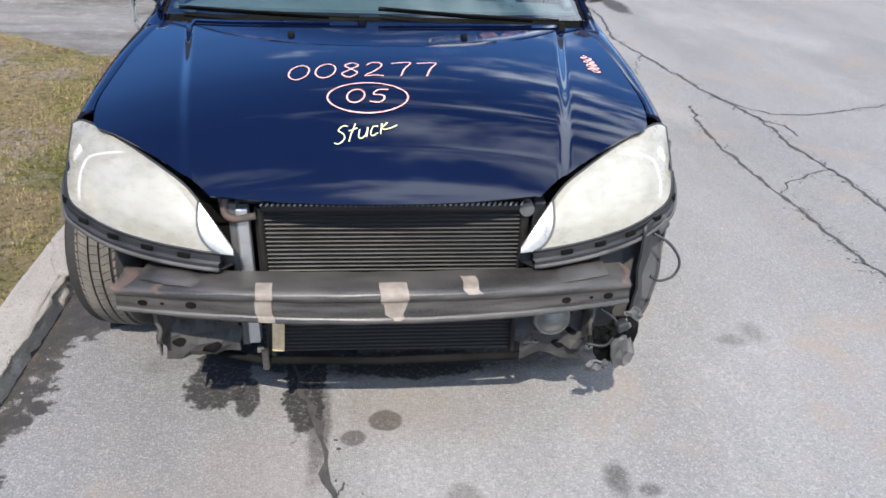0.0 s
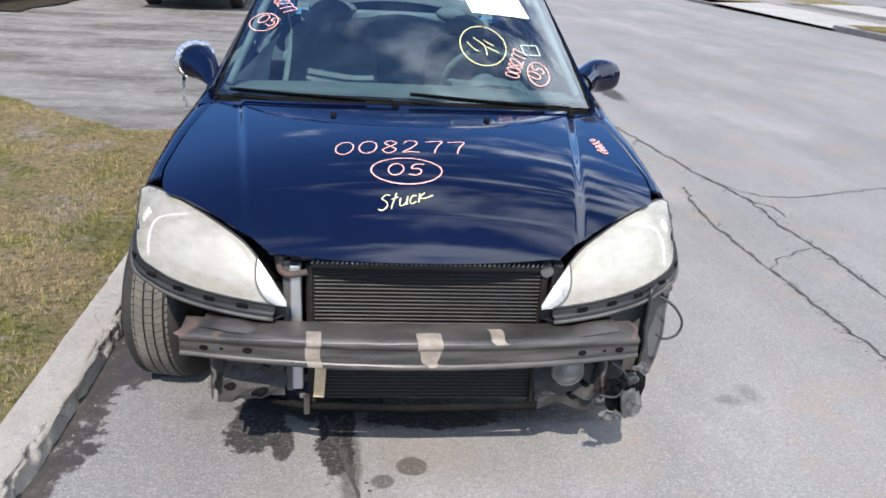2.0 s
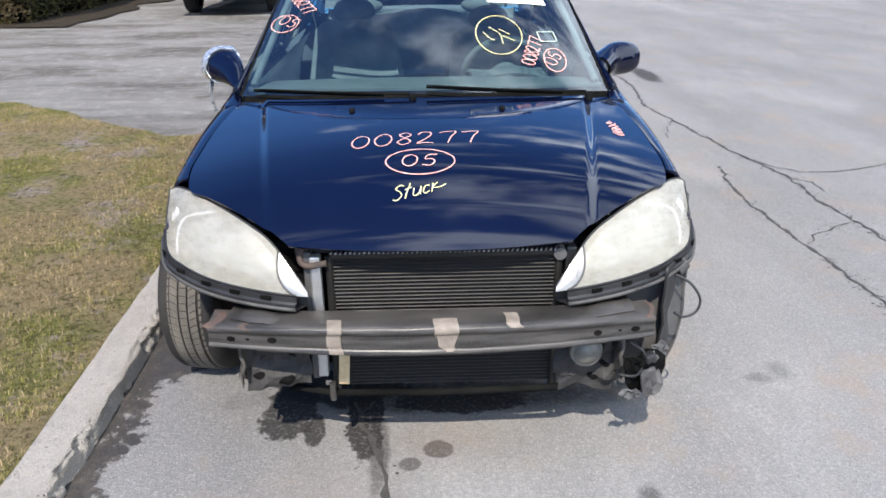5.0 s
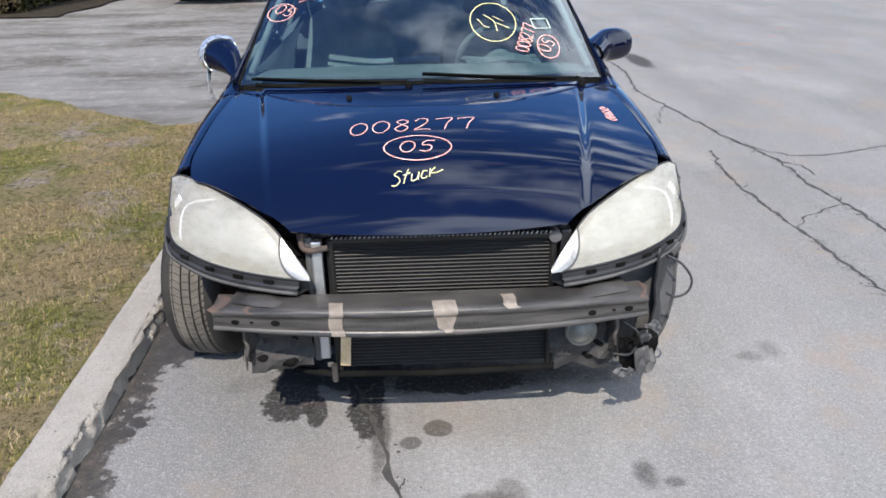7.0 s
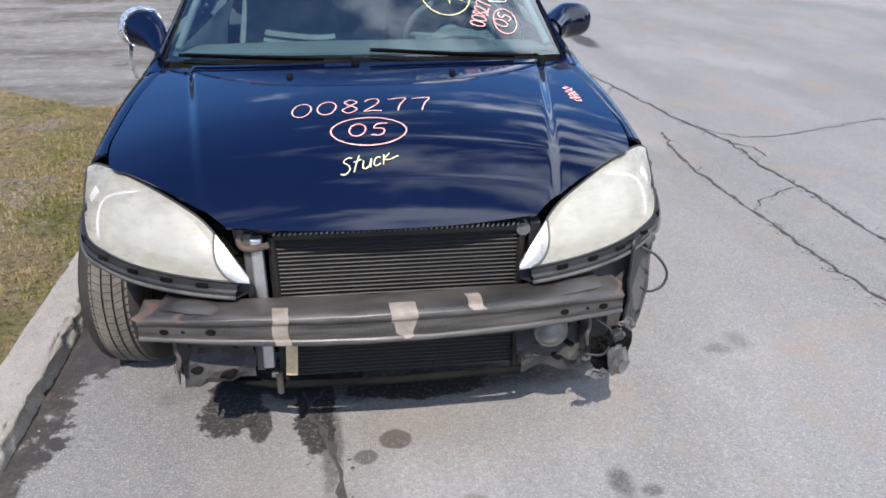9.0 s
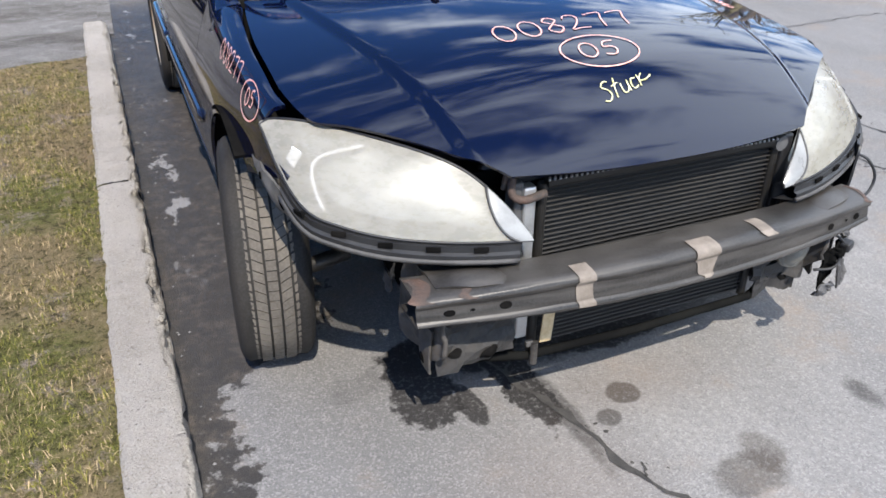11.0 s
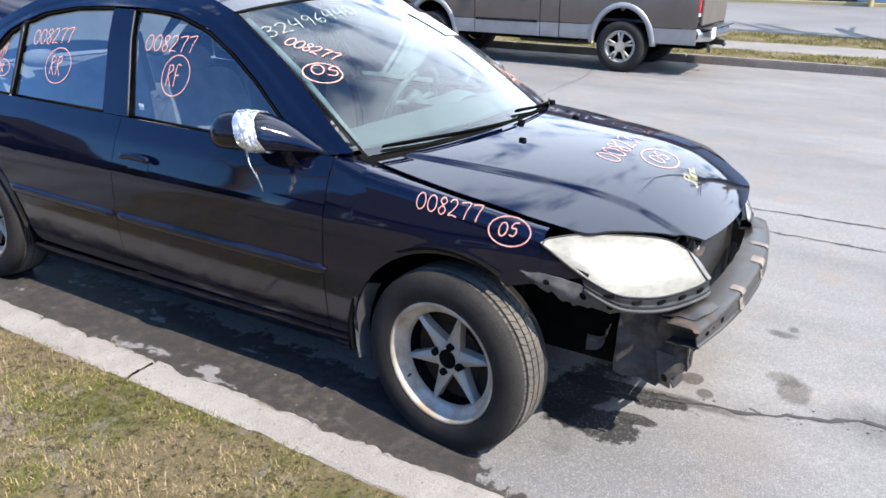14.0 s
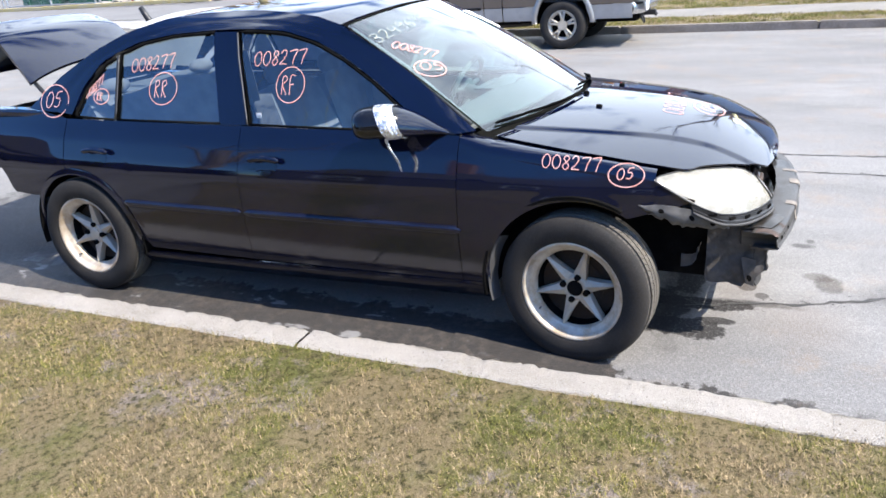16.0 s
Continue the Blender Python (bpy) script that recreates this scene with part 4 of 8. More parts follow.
def build_fender():
    ys = sorted(set([-.285 + .01 * k for k in range(78)] + [0.01 + R_ARCH * math.cos(a) for a in np.linspace(0.0, 1.3, 24)]))
    ys = [y for y in ys if y <= 0.486] + [0.486]
    verts, faces = [], []
    n, m = 22, 8

    def low(y):
        if y < -0.19:
            return lerp(y, [-.42, -.19], [.668, arch_f(-.19)])
        return max(0.215, arch_f(y)) if y < 0.01 + R_ARCH else 0.215

    def hood_edge(y):
        xe = HOOD_SIDE(y)
        return xe + 0.011, hood_z(xe, y) - 0.010 if y < .36 else lerp(y, [.36, .49], [hood_z(.70, .36) - .010, .893])

    for y in ys:
        a = low(y)
        xt, zt = hood_edge(y)
        zs = zt - 0.045
        lip = 0.003 if a > 0.22 else 0.0
        for k in range(n + 1):
            z = a + (zs - a) * k / n
            flare = lip * math.exp(-((z - a) / 0.03) ** 2)
            verts.append((-(half(y, z) + flare), y, z))
        x0 = half(y, zs)
        for k in range(1, m + 1):
            t = k / m
            x = (1 - t) ** 2 * x0 + 2 * t * (1 - t) * (x0 - 0.010) + t * t * xt
            z = (1 - t) ** 2 * zs + 2 * t * (1 - t) * (zt + 0.004) + t * t * zt
            verts.append((-x, y, z))
    w = n + m + 1
    for i in range(len(ys) - 1):
        for k in range(w - 1):
            a = i * w + k
            faces.append((a, a + 1, a + w + 1, a + w))
    fenders = side_obj("front_fender", verts, faces, PAINT, "dark blue front fender")
    # the nose of the fender under the lamp's outer edge
    ys2 = [-.425 + .0107 * k for k in range(14)]
    v, f = columns(ys2, low, lambda y: lerp(y, [-.425, -.36, -.285], [.676, .70, .752]), 6)
    for o in fenders:
        s = -1 if o is fenders[0] else 1
        vv, ff = (v, f) if s < 0 else mirrored(v, f)
        obj("fender_nose", vv, ff, PAINT, o, thick=0.008)

    def place(a, b):
        # a runs forward along the fender, b up
        y, z = 0.135 - a, 0.775 + b
        return (-(half(y, z) + 0.0025), y, z)
    writing("number_writing", spelled("008277", -0.004, 0.010, 0.050, 0.15, -0.05, 0.97, 0.08), place, 0.0038, CHALK, fenders[0], "pink handwritten number 008277")
    writing("code_writing", [oval(0.315, -0.010, 0.065, 0.042)] + spelled("05", 0.280, -0.028, 0.040, 0.2, 0.1, 1.0, 0.1), place, 0.0042, CHALK, fenders[0], "pink handwritten 05 in a ring")
    # liner edge at the rear of the arch
    def flap(u, v):
        a = -0.28 + 0.85 * v
        r = R_ARCH + 0.002 - 0.026 * u
        return (-(half(0.36, 0.35) - 0.004 - 0.05 * u + 0.006 * noise.noise((v * 6, u * 3, 1))), 0.01 + r * math.cos(a), 0.30 + r * math.sin(a))
    obj("splash_flap", *grid(flap, 4, 20, True), GREYPLASTIC, fenders[0], thick=0.004)
    return fenders


def lens_of(poly, u):
    p = along(poly, 40)
    k = u * 40
    i = min(int(k), 39)
    return p[i] + (p[i + 1] - p[i]) * (k - i)


FRONT_BOT = [(0.625, 0.895), (1.53, 0.908)]
FRONT_TOP = [(0.63, 0.90), (0.773, 0.989), (0.909, 1.082), (1.059, 1.17), (1.217, 1.24), (1.397, 1.285), (1.55, 1.296), (1.66, 1.298)]
REAR_BOT = [(1.70, 0.910), (2.345, 0.913)]
REAR_TOP = [(1.80, 1.298), (2.04, 1.287), (2.24, 1.257), (2.37, 1.212)]
QUART_BOT = [(2.375, 0.914), (2.635, 0.922)]
QUART_TOP = [(2.40, 1.195), (2.47, 1.165), (2.58, 1.053), (2.64, 0.935)]


def pane_between(bot, top, nu=24, nv=14, inset=0.014):
    def at(u, v):
        a, b = lens_of(bot, u), lens_of(top, u)
        y, z = a + (b - a) * v
        return (-(half(y, z) - inset), y, z)
    return grid(at, nu, nv, True)


def strip_round(points, w, depth, material, name, parent, out=0.0):
    """A trim bead that follows (y, z) points on the side of the car."""
    for s in (-1, 1):
        v, f = tube([(s * (half(y, z) + out), y, z) for y, z in points], w, 6)
        obj(name, v, f, material, parent[0 if s < 0 else 1])


def side_place(y0, z0):
    def place(a, b):
        y, z = y0 - a, z0 + b
        return (-(half(y, z) - 0.0095), y, z)
    return place


def build_doors():
    gap = 1.572
    ys = list(np.linspace(0.4895, gap - 0.0015, 40))
    front = side_obj("front_door", *columns(ys, lambda y: 0.268, lambda y: lerp(y, [.49, .6, 1.57], [.888, .893, .902]), 34), PAINT, "dark blue front door with dusty lower half")
    ysr = [gap + 0.0015 + 0.0185 * k for k in range(61)]
    ysr = [y for y in ysr if y < 2.695] + [2.695]

    def low(y):
        return max(0.268, arch_r(y, R_ARCH_R + 0.035))
    rear = side_obj("rear_door", *columns(ysr, low, lambda y: lerp(y, [1.57, 2.69], [.902, .912]), 30), PAINT, "dark blue rear door with dusty lower half")
    for pair, bot, top, name in ((front, FRONT_BOT, FRONT_TOP, "door_window"), (rear, REAR_BOT, REAR_TOP, "door_window"), (rear, QUART_BOT, QUART_TOP, "quarter_window")):
        v, f = pane_between(bot, top)
        for k, o in enumerate(pair):
            g = obj(name, *((v, f) if k == 0 else mirrored(v, f)), GLASS, o, "tinted side window with pink numbers" if k == 0 else "tinted side window")
            g.visible_shadow = False
        strip_round(list(along(top, 24)) + [bot[-1]], 0.0085, 0, MATT, "window_seal", pair, -0.008)
        strip_round([bot[0], bot[-1]], 0.006, 0, MATT, "belt_seal", pair, -0.002)
    # dark jambs behind the gaps
    for y, z0, z1 in ((0.4885, 0.23, 0.885), (gap, 0.27, 0.90), (2.6975, 0.66, 0.905)):
        for s in (-1, 1):
            v, f = tube([(s * (half(y, z) - 0.016), y, z) for z in np.linspace(z0, z1, 14)], 0.011, 6)
            obj("door_jamb", v, f, BLACK, car)
    # moulding on both doors
    for pair, y0, y1 in ((front, 0.475, 1.562), (rear, 1.582, 2.315)):
        prof = [(0.0, -0.022), (0.012, -0.016), (0.015, 0.0), (0.012, 0.014), (0.0, 0.020)]

        def at(u, v):
            y = y0 + (y1 - y0) * v
            taper = min(1.0, (y - y0) / 0.03 + 0.25, (y1 - y) / 0.03 + 0.35)
            k = min(int(u * 4), 3)
            o = prof[k][0] + (prof[k + 1][0] - prof[k][0]) * (u * 4 - k)
            dz = prof[k][1] + (prof[k + 1][1] - prof[k][1]) * (u * 4 - k)
            z = 0.512 + dz * taper
            return (-(half(y, z) + o * taper + 0.001), y, z)
        v, f = grid(at, 8, 40, True)
        for k, o in enumerate(pair):
            obj("side_moulding", *((v, f) if k == 0 else mirrored(v, f)), PAINT, o)
    # handles: a dished cup with a flap over it
    for pair, yc in ((front, 1.415), (rear, 2.452)):
        for k, o in enumerate(pair):
            s = -1 if k == 0 else 1
            v, f = tube([(s * (half(yc, 0.762) + 0.022), yc - 0.085 + 0.0142 * i, 0.768 + 0.010 * math.sin(math.pi * i / 12)) for i in range(13)],
                        [0.007] + [0.014] * 11 + [0.007], 10)
            obj("door_handle", v, f, PAINT, o)

            def cup(u, w):
                a = 2 * math.pi * u
                y, z = yc + 0.060 * w * math.cos(a), 0.738 + 0.042 * w * math.sin(a)
                return (s * (half(y, z) + 0.0015 - 0.0 * w), y, z)
            obj("handle_recess", *grid(cup, 20, 3, s < 0), PAINT, o)
    place = side_place(2.292, 1.128)
    rear_glass = [c for c in rear[0].children if c.name.startswith("door_window")][0]
    front_glass = [c for c in front[0].children if c.name.startswith("door_window")][0]
    quarter_glass = [c for c in rear[0].children if c.name.startswith("quarter_window")][0]
    writing("number_writing", spelled("008277", 0.0, 0.0, 0.062, 0.12, 0.09, 0.98, 0.03), place, 0.0036, CHALK, rear[0], "pink handwritten number 008277")
    writing("code_writing", [oval(0.218, -0.072, 0.087, 0.072)] + spelled("RR", 0.165, -0.112, 0.078, 0.16, 0, 0.75), place, 0.0036, CHALK, rear[0], "pink handwritten RR in a ring")
    place = side_place(1.545, 1.152)
    writing("number_writing", spelled("008277", 0.0, 0.0, 0.060, 0.14, 0.03, 1.02, 0.05), place, 0.0036, CHALK, front[0], "pink handwritten number 008277")
    writing("code_writing", [oval(0.212, -0.078, 0.075, 0.074)] + spelled("RF", 0.165, -0.118, 0.078, 0.16, 0, 0.72), place, 0.0036, CHALK, front[0], "pink handwritten RF in a ring")
    place = side_place(2.585, 1.000)
    writing("number_writing", spelled("008277", 0.0, 0.0, 0.042, 0.08, 0.70, 0.60), place, 0.004, CHALK, rear[0], "pink handwritten number 008277")
    writing("code_writing", [oval(0.105, 0.018, 0.052, 0.036)] + spelled("RR", 0.074, -0.002, 0.038, 0.16, 0, 0.75), place, 0.004, CHALK, rear[0], "pink handwritten RR in a ring")
    # etched sticker low in the front window
    bm = box_bm(-(half(1.49, 0.95) - 0.0125), 1.49, 0.945, 0.0012, 0.028, 0.024)
    part("small_sticker", bm, PAPER, front[0], "small pale sticker")
    return front, rear


def build_quarter():
    ys = sorted([2.292 + 0.012 * k for k in range(34)] + [2.70 + 0.025 * k for k in range(31)])
    ring_v, ring_f = [], []
    # lip round the rear arch
    angs = np.linspace(-0.05, math.pi + 0.16, 44)
    for a in angs:
        for r in (R_ARCH_R, R_ARCH_R + 0.010, R_ARCH_R + 0.033):
            y, z = AXLE_R - r * math.cos(a), 0.30 + r * math.sin(a)
            z = max(z, 0.20)
            ring_v.append((-(half(y, z) + (0.008 if r < R_ARCH_R + 0.02 else 0.003)), y, z))
    for i in range(len(angs) - 1):
        for k in range(2):
            a = 3 * i + k
            ring_f.append((a, a + 1, a + 4, a + 3))

    def low(y):
        if y < AXLE_R + R_ARCH_R - 0.03:
            return arch_r(y, R_ARCH_R + 0.02)
        return lerp(y, [2.93, 2.96, 3.16, 3.22, 3.48], [.52, .505, .512, .64, .66])
    ys = list(np.linspace(2.70, 3.48, 44))
    quarter = side_obj("quarter_panel", *columns(ys, low, lambda y: lerp(y, [2.70, 2.9, 3.1, 3.48], [.913, .945, .950, .935]), 24), PAINT, "dark blue rear quarter panel")
    for k, o in enumerate(quarter):
        vv, ff = (ring_v, ring_f) if k == 0 else mirrored(ring_v, ring_f)
        obj("arch_lip", vv, ff, PAINT, o, thick=0.008)
        s = -1 if k == 0 else 1
        bm = box_bm(s * 0.79, 2.955, 0.46, 0.05, 0.030, 0.14)
        part("bumper_bracket", bm, BLACK, o, bevel=0.006)

    def place(a, b):
        y, z = 2.90 - a, 0.995 + b
        return (-(half(y, z) + 0.0025), y, z)
    writing("code_writing", [oval(0.098, 0.0, 0.105, 0.078)] + spelled("05", 0.03, -0.035, 0.078, 0.15, 0.05, 1.0, 0.15), place, 0.0045, CHALK, quarter[0], "pink handwritten 05 in a ring")
    return quarter


RAIL_IN = [(0.50, 0.895), (0.60, 0.905), (0.757, 0.995), (0.893, 1.09), (1.045, 1.18), (1.207, 1.25), (1.39, 1.297), (1.55, 1.308), (1.68, 1.311), (1.81, 1.310), (2.05, 1.298), (2.26, 1.267), (2.40, 1.218), (2.49, 1.178), (2.60, 1.062), (2.66, 0.935)]
RAIL_OUT = [(0.43, 0.905), (0.55, 0.985), (0.69, 1.085), (0.83, 1.175), (0.97, 1.255), (1.10, 1.312), (1.25, 1.350), (1.42, 1.370), (1.58, 1.382), (1.75, 1.386), (1.95, 1.382), (2.15, 1.365), (2.35, 1.315), (2.55, 1.235), (2.78, 1.115), (3.02, 0.952)]


def rail_x(y, z):
    return half(y, z) - lerp(z, [.9, 1.0, 1.3, 1.31], [.040, .034, .0, .0])


def build_cabin():
    a, b = along(RAIL_IN, 60), along(RAIL_OUT, 60)
    verts, faces = [], []
    m = 8
    for i in range(61):
        for k in range(m + 1):
            t = k / m
            y, z = a[i] + (b[i] - a[i]) * t
            x = (1 - t) * half(*a[i]) + t * rail_x(*b[i])
            x = half(y, z) * (1 - t * 0.6) + x * t * 0.6
            groove = -0.006 * math.exp(-((t - 0.34) / 0.07) ** 2)
            verts.append((-(x + 0.004 + groove), y, z))
    for i in range(60):
        for k in range(m):
            q = i * (m + 1) + k
            faces.append((q, q + 1, q + m + 2, q + m + 1))
    side_obj("roof_rail", verts, faces, PAINT, "dark blue door frames and roof rail", 0.02)
    # black pillar between the doors
    def at(u, v):
        y0, y1 = 1.535 + 0.125 * v, 1.70 + 0.10 * v
        y, z = y0 + (y1 - y0) * u, 0.905 + 0.395 * v
        return (-(half(y, z) - 0.002), y, z)
    side_obj("door_pillar", *grid(at, 6, 16, True), PAINT, "dark blue door pillar", 0.03)
    # slim bright edge of the front window channel
    for s in (-1, 1):
        v, f = tube([(s * (half(1.55 + 0.12 * t, 0.91 + 0.385 * t) + 0.001), 1.538 + 0.122 * t, 0.91 + 0.385 * t) for t in np.linspace(0, 1, 12)], 0.0035, 6)
        obj("channel_trim", v, f, GREYPLASTIC, car)
    # post between rear and quarter glass
    for s in (-1, 1):
        v, f = tube([(s * (half(2.36, 0.915 + 0.29 * t) - 0.006), 2.358 + 0.026 * t, 0.915 + 0.29 * t) for t in np.linspace(0, 1, 10)], 0.010, 6)
        obj("window_post", v, f, BLACK, car)
    # roof
    top = [p for p in b if p[0] >= 1.085 and p[0] <= 2.40]

    def roof(u, v):
        k = v * (len(top) - 1)
        i = min(int(k), len(top) - 2)
        y, z = top[i] + (top[i + 1] - top[i]) * (k - i)
        xe = rail_x(y, z) + 0.003
        s = 2 * u - 1
        bow = lerp(v, [0, 0.25, 0.8, 1], [-.09, -.03, .02, .06])
        return (s * xe, y + bow * (1 - s * s), z + (0.052 * (1 - s * s) + 0.006 * (1 - s ** 8)) * lerp(v, [0, .2, .5, .9, 1], [.85, .75, .45, .20, .1]))
    obj("roof", *grid(roof, 40, 40, False), PAINT, car, "dark blue roof reflecting the sky", thick=0.012)

    # windshield and rear window
    def screen(u, v, low=(.716, .40, .890, .185, .934), high=(.588, 1.075, 1.312, .985, 1.362), swell=0.022):
        s = 2 * u - 1
        q = 1 - s * s
        xa, ya, za = s * low[0], low[1] + (low[3] - low[1]) * q, low[2] + (low[4] - low[2]) * q
        xb, yb, zb = s * high[0], high[1] + (high[3] - high[1]) * q, high[2] + (high[4] - high[2]) * q
        w = swell * math.sin(math.pi * v) * (0.4 + 0.6 * q)
        return (xa + (xb - xa) * v, ya + (yb - ya) * v - 0.5 * w, za + (zb - za) * v + w)
    ws = obj("windshield", *grid(screen, 32, 24, False), WINDSCREEN, car, "windshield with pink, yellow and white marker writing")
    ws.visible_shadow = False

    def rear(u, v):
        return screen(u, v, (.60, 2.99, .972, 3.06, .985), (.50, 2.43, 1.285, 2.50, 1.345), 0.03)
    rw = obj("rear_window", *grid(lambda u, v: tuple(a + c for a, c in zip(rear(u, v), (0, .015 * math.sin(math.pi * v), 0))), 24, 16, True), GLASS, car)
    rw.visible_shadow = False
    # black edge of the windshield, wiper cowl
    for s0, s1 in ((0.0, 0.006), (0.994, 1.0)):
        obj("glass_border", *grid(lambda u, v: tuple(Vector(screen(s0 + (s1 - s0) * u, v)) + Vector((0, -.001, .002))), 3, 24, False), MATT, car)
    obj("glass_border", *grid(lambda u, v: tuple(Vector(screen(u, 0.993 + 0.007 * v)) + Vector((0, -.0012, .0025))), 24, 3, False), MATT, car)
    obj("screen_seal", *tube([Vector(screen(k / 24, 1.0)) + Vector((0, .002, .001)) for k in range(25)], 0.0045, 8), MATT, car)
    strip = obj("sun_strip", *grid(lambda u, v: tuple(Vector(screen(0.04 + 0.92 * u, 0.80 + 0.185 * v)) + Vector((0, .004, -.004))), 16, 4, False), GREENFILM, car, "green tinted strip along the windshield's top")
    strip.visible_shadow = False

    def cowl(u, v):
        x, y, z = screen(u, 0.0)
        hx, hy = hood_at(2 * u - 1, 0.0)
        hz = hood_z(hx, hy) - 0.012
        y2 = y + 0.05
        return (x + (hx - x) * v, y2 + (hy - 0.02 - y2) * v, (z - 0.004) + (hz - z - 0.004) * v - 0.016 * math.sin(math.pi * v))
    obj("wiper_cowl", *grid(cowl, 30, 6, True), MATT, car, "black plastic wiper cowl")
    return screen


def build_wipers(screen):
    for x0, x1, name in ((-0.66, -0.06, "wiper"), (0.0, 0.60, "wiper")):
        pts = []
        for t in np.linspace(0, 1, 14):
            x = x0 + (x1 - x0) * t
            u = 0.5 + 0.5 * x / 0.716
            p = Vector(screen(u, 0.004 + 0.045 * (1 - t) ** 1.5))
            pts.append(p + Vector((0, -0.026, -0.002)))
        arm = obj("wiper_arm", *tube([p + Vector((0, -0.005, 0.006)) for p in pts], [0.0015] + [0.003] * 6 + [0.0045] * 7, 8), MATT, car, "black wiper arm")
        v, f = [], []
        for i, p in enumerate(pts[:12]):
            for a, b in ((0, -0.006), (-0.003, 0.002), (0.003, 0.002)):
                v.append((p.x, p.y + a, p.z + b))
        for i in range(11):
            for k in range(3):
                q = 3 * i + k
                r = 3 * i + (k + 1) % 3
                f.append((q, r, r + 3, q + 3))
        obj("wiper_blade", v, f, MATT, arm)
        bm = cyl_bm(pts[-1] + Vector((0.01, -0.02, -0.03)), pts[-1] + Vector((0.01, -0.02, 0.002)), 0.016, 0.013, 14)
        part("wiper_pivot", bm, MATT, arm, bevel=0.003)


def build_screen_writing(screen):
    base, up = Vector((0, .215, .95)), Vector((0, .985 - .215, 1.362 - .95)).normalized()
    ln = math.hypot(.985 - .215, 1.362 - .95)

    def place(a, b):
        v = max(0.0, min(1.0, (b + .034) / (ln + .034)))
        xe = .716 + (.588 - .716) * v
        p = Vector(screen(0.5 + 0.5 * max(-1, min(1, a / xe)), v))
        return tuple(p + Vector((0, -0.0022, 0.0035)))
    writing("screen_number", spelled("32496440", -0.590, 0.676, 0.070, 0.18, 0.10, 1.06, 0.1), place, 0.0025, CHALK_W, car, "white handwritten number 32496440")

    def turned(lines, ox, oy, deg):
        c, s = math.cos(radians(deg)), math.sin(radians(deg))
        return [[(ox + c * a - s * b, oy + s * a + c * b) for a, b in l] for l in lines]
    writing("screen_number", turned(spelled("008277", 0, 0, 0.058, 0.08, 0, 0.75), -0.575, 0.625, -62), place, 0.0037, CHALK, car, "pink handwritten number 008277")
    writing("screen_code", [oval(-0.568, 0.415, 0.060, 0.062)] + turned(spelled("05", 0, 0, 0.062, 0.15, 0, 1.0), -0.605, 0.425, -35), place, 0.0037, CHALK, car, "pink handwritten 05 in a ring")
    writing("screen_number", turned(spelled("008277", 0, 0, 0.058, 0.06, 0, 0.72), 0.415, 0.105, 72), place, 0.0037, CHALK, car, "pink handwritten number 008277")
    writing("screen_code", [oval(0.502, 0.145, 0.046, 0.070)] + turned(spelled("05", 0, 0, 0.060, 0.12, 0, 0.9), 0.500, 0.105, 60), place, 0.0037, CHALK, car, "pink handwritten 05 in a ring")
    writing("screen_mark", [oval(0.288, 0.288, 0.092, 0.120, 1.0), [(0.225, 0.30), (0.25, 0.26), (0.27, 0.25)], [(0.25, 0.33), (0.29, 0.29), (0.30, 0.23)], [(0.29, 0.32), (0.33, 0.29)], [(0.30, 0.28), (0.35, 0.25)]], place, 0.0032, CHALK_Y, car, "yellow ring with unreadable strokes")
    writing("screen_box", [[(0.445, 0.315), (0.515, 0.325)], [(0.515, 0.325), (0.525, 0.262)], [(0.525, 0.262), (0.455, 0.255)], [(0.455, 0.255), (0.445, 0.315)]], place, 0.0048, CHALK_W, car, "white hand-drawn box")

    def sheet_at(u, v):
        return place(0.206 + 0.25 * u + 0.052 * (1 - v), 0.503 + 0.205 * v + 0.012 * u)
    paper = obj("paper_sheet", *grid(sheet_at, 8, 6, False), PAPER, car, "white paper sheet taped inside the windshield")
    for k in range(8):
        u0 = 0.24 + 0.085 * k
        obj("print_bar", *grid(lambda u, v: tuple(Vector(sheet_at(u0 + 0.055 * u, 0.66 + 0.09 * v)) + Vector((0, -.0008, .0012))), 2, 1, False), INK, paper)


MIRROR = [(.715, .575, .918, .105, .046), (.758, .618, .930, .085, .047), (.795, .660, .946, .066, .048), (.828, .698, .956, .060, .053), (.865, .724, .962, .065, .060),
          (.905, .738, .964, .062, .059), (.938, .747, .964, .050, .049), (.956, .752, .964, .029, .030), (.962, .753, .964, .003, .003)]


def mirror_loft(s, t0, t1, grow=1.0, n=24, m=26, size=0.0):
    rows = smooth_line(MIRROR, 80)

    def at(u, v):
        k = (t0 + (t1 - t0) * v) * 80
        i = min(int(k), 79)
        x, y, z, ry, rz = rows[i] + (rows[i + 1] - rows[i]) * (k - i)
        a = 2 * math.pi * u
        c, q = math.cos(a), math.sin(a)
        e = 0.82
        g = grow
        dy = math.copysign(abs(c) ** e, c) * ry * g
        dz = math.copysign(abs(q) ** e, q) * rz * g
        x += size
        return (s * (x - 0.45 * dy), y + 0.8 * dy, z + dz)
    return grid(at, n, m, s > 0)


TAPED = [(.748, .525, .894, .012, .003), (.764, .575, .910, .026, .018), (.784, .625, .928, .040, .035), (.812, .672, .944, .054, .050), (.846, .716, .957, .066, .059), (.868, .760, .961, .070, .062),
         (.878, .805, .960, .068, .061), (.884, .848, .957, .066, .060), (.888, .882, .954, .056, .051), (.890, .900, .953, .034, .032), (.890, .906, .953, .002, .002)]


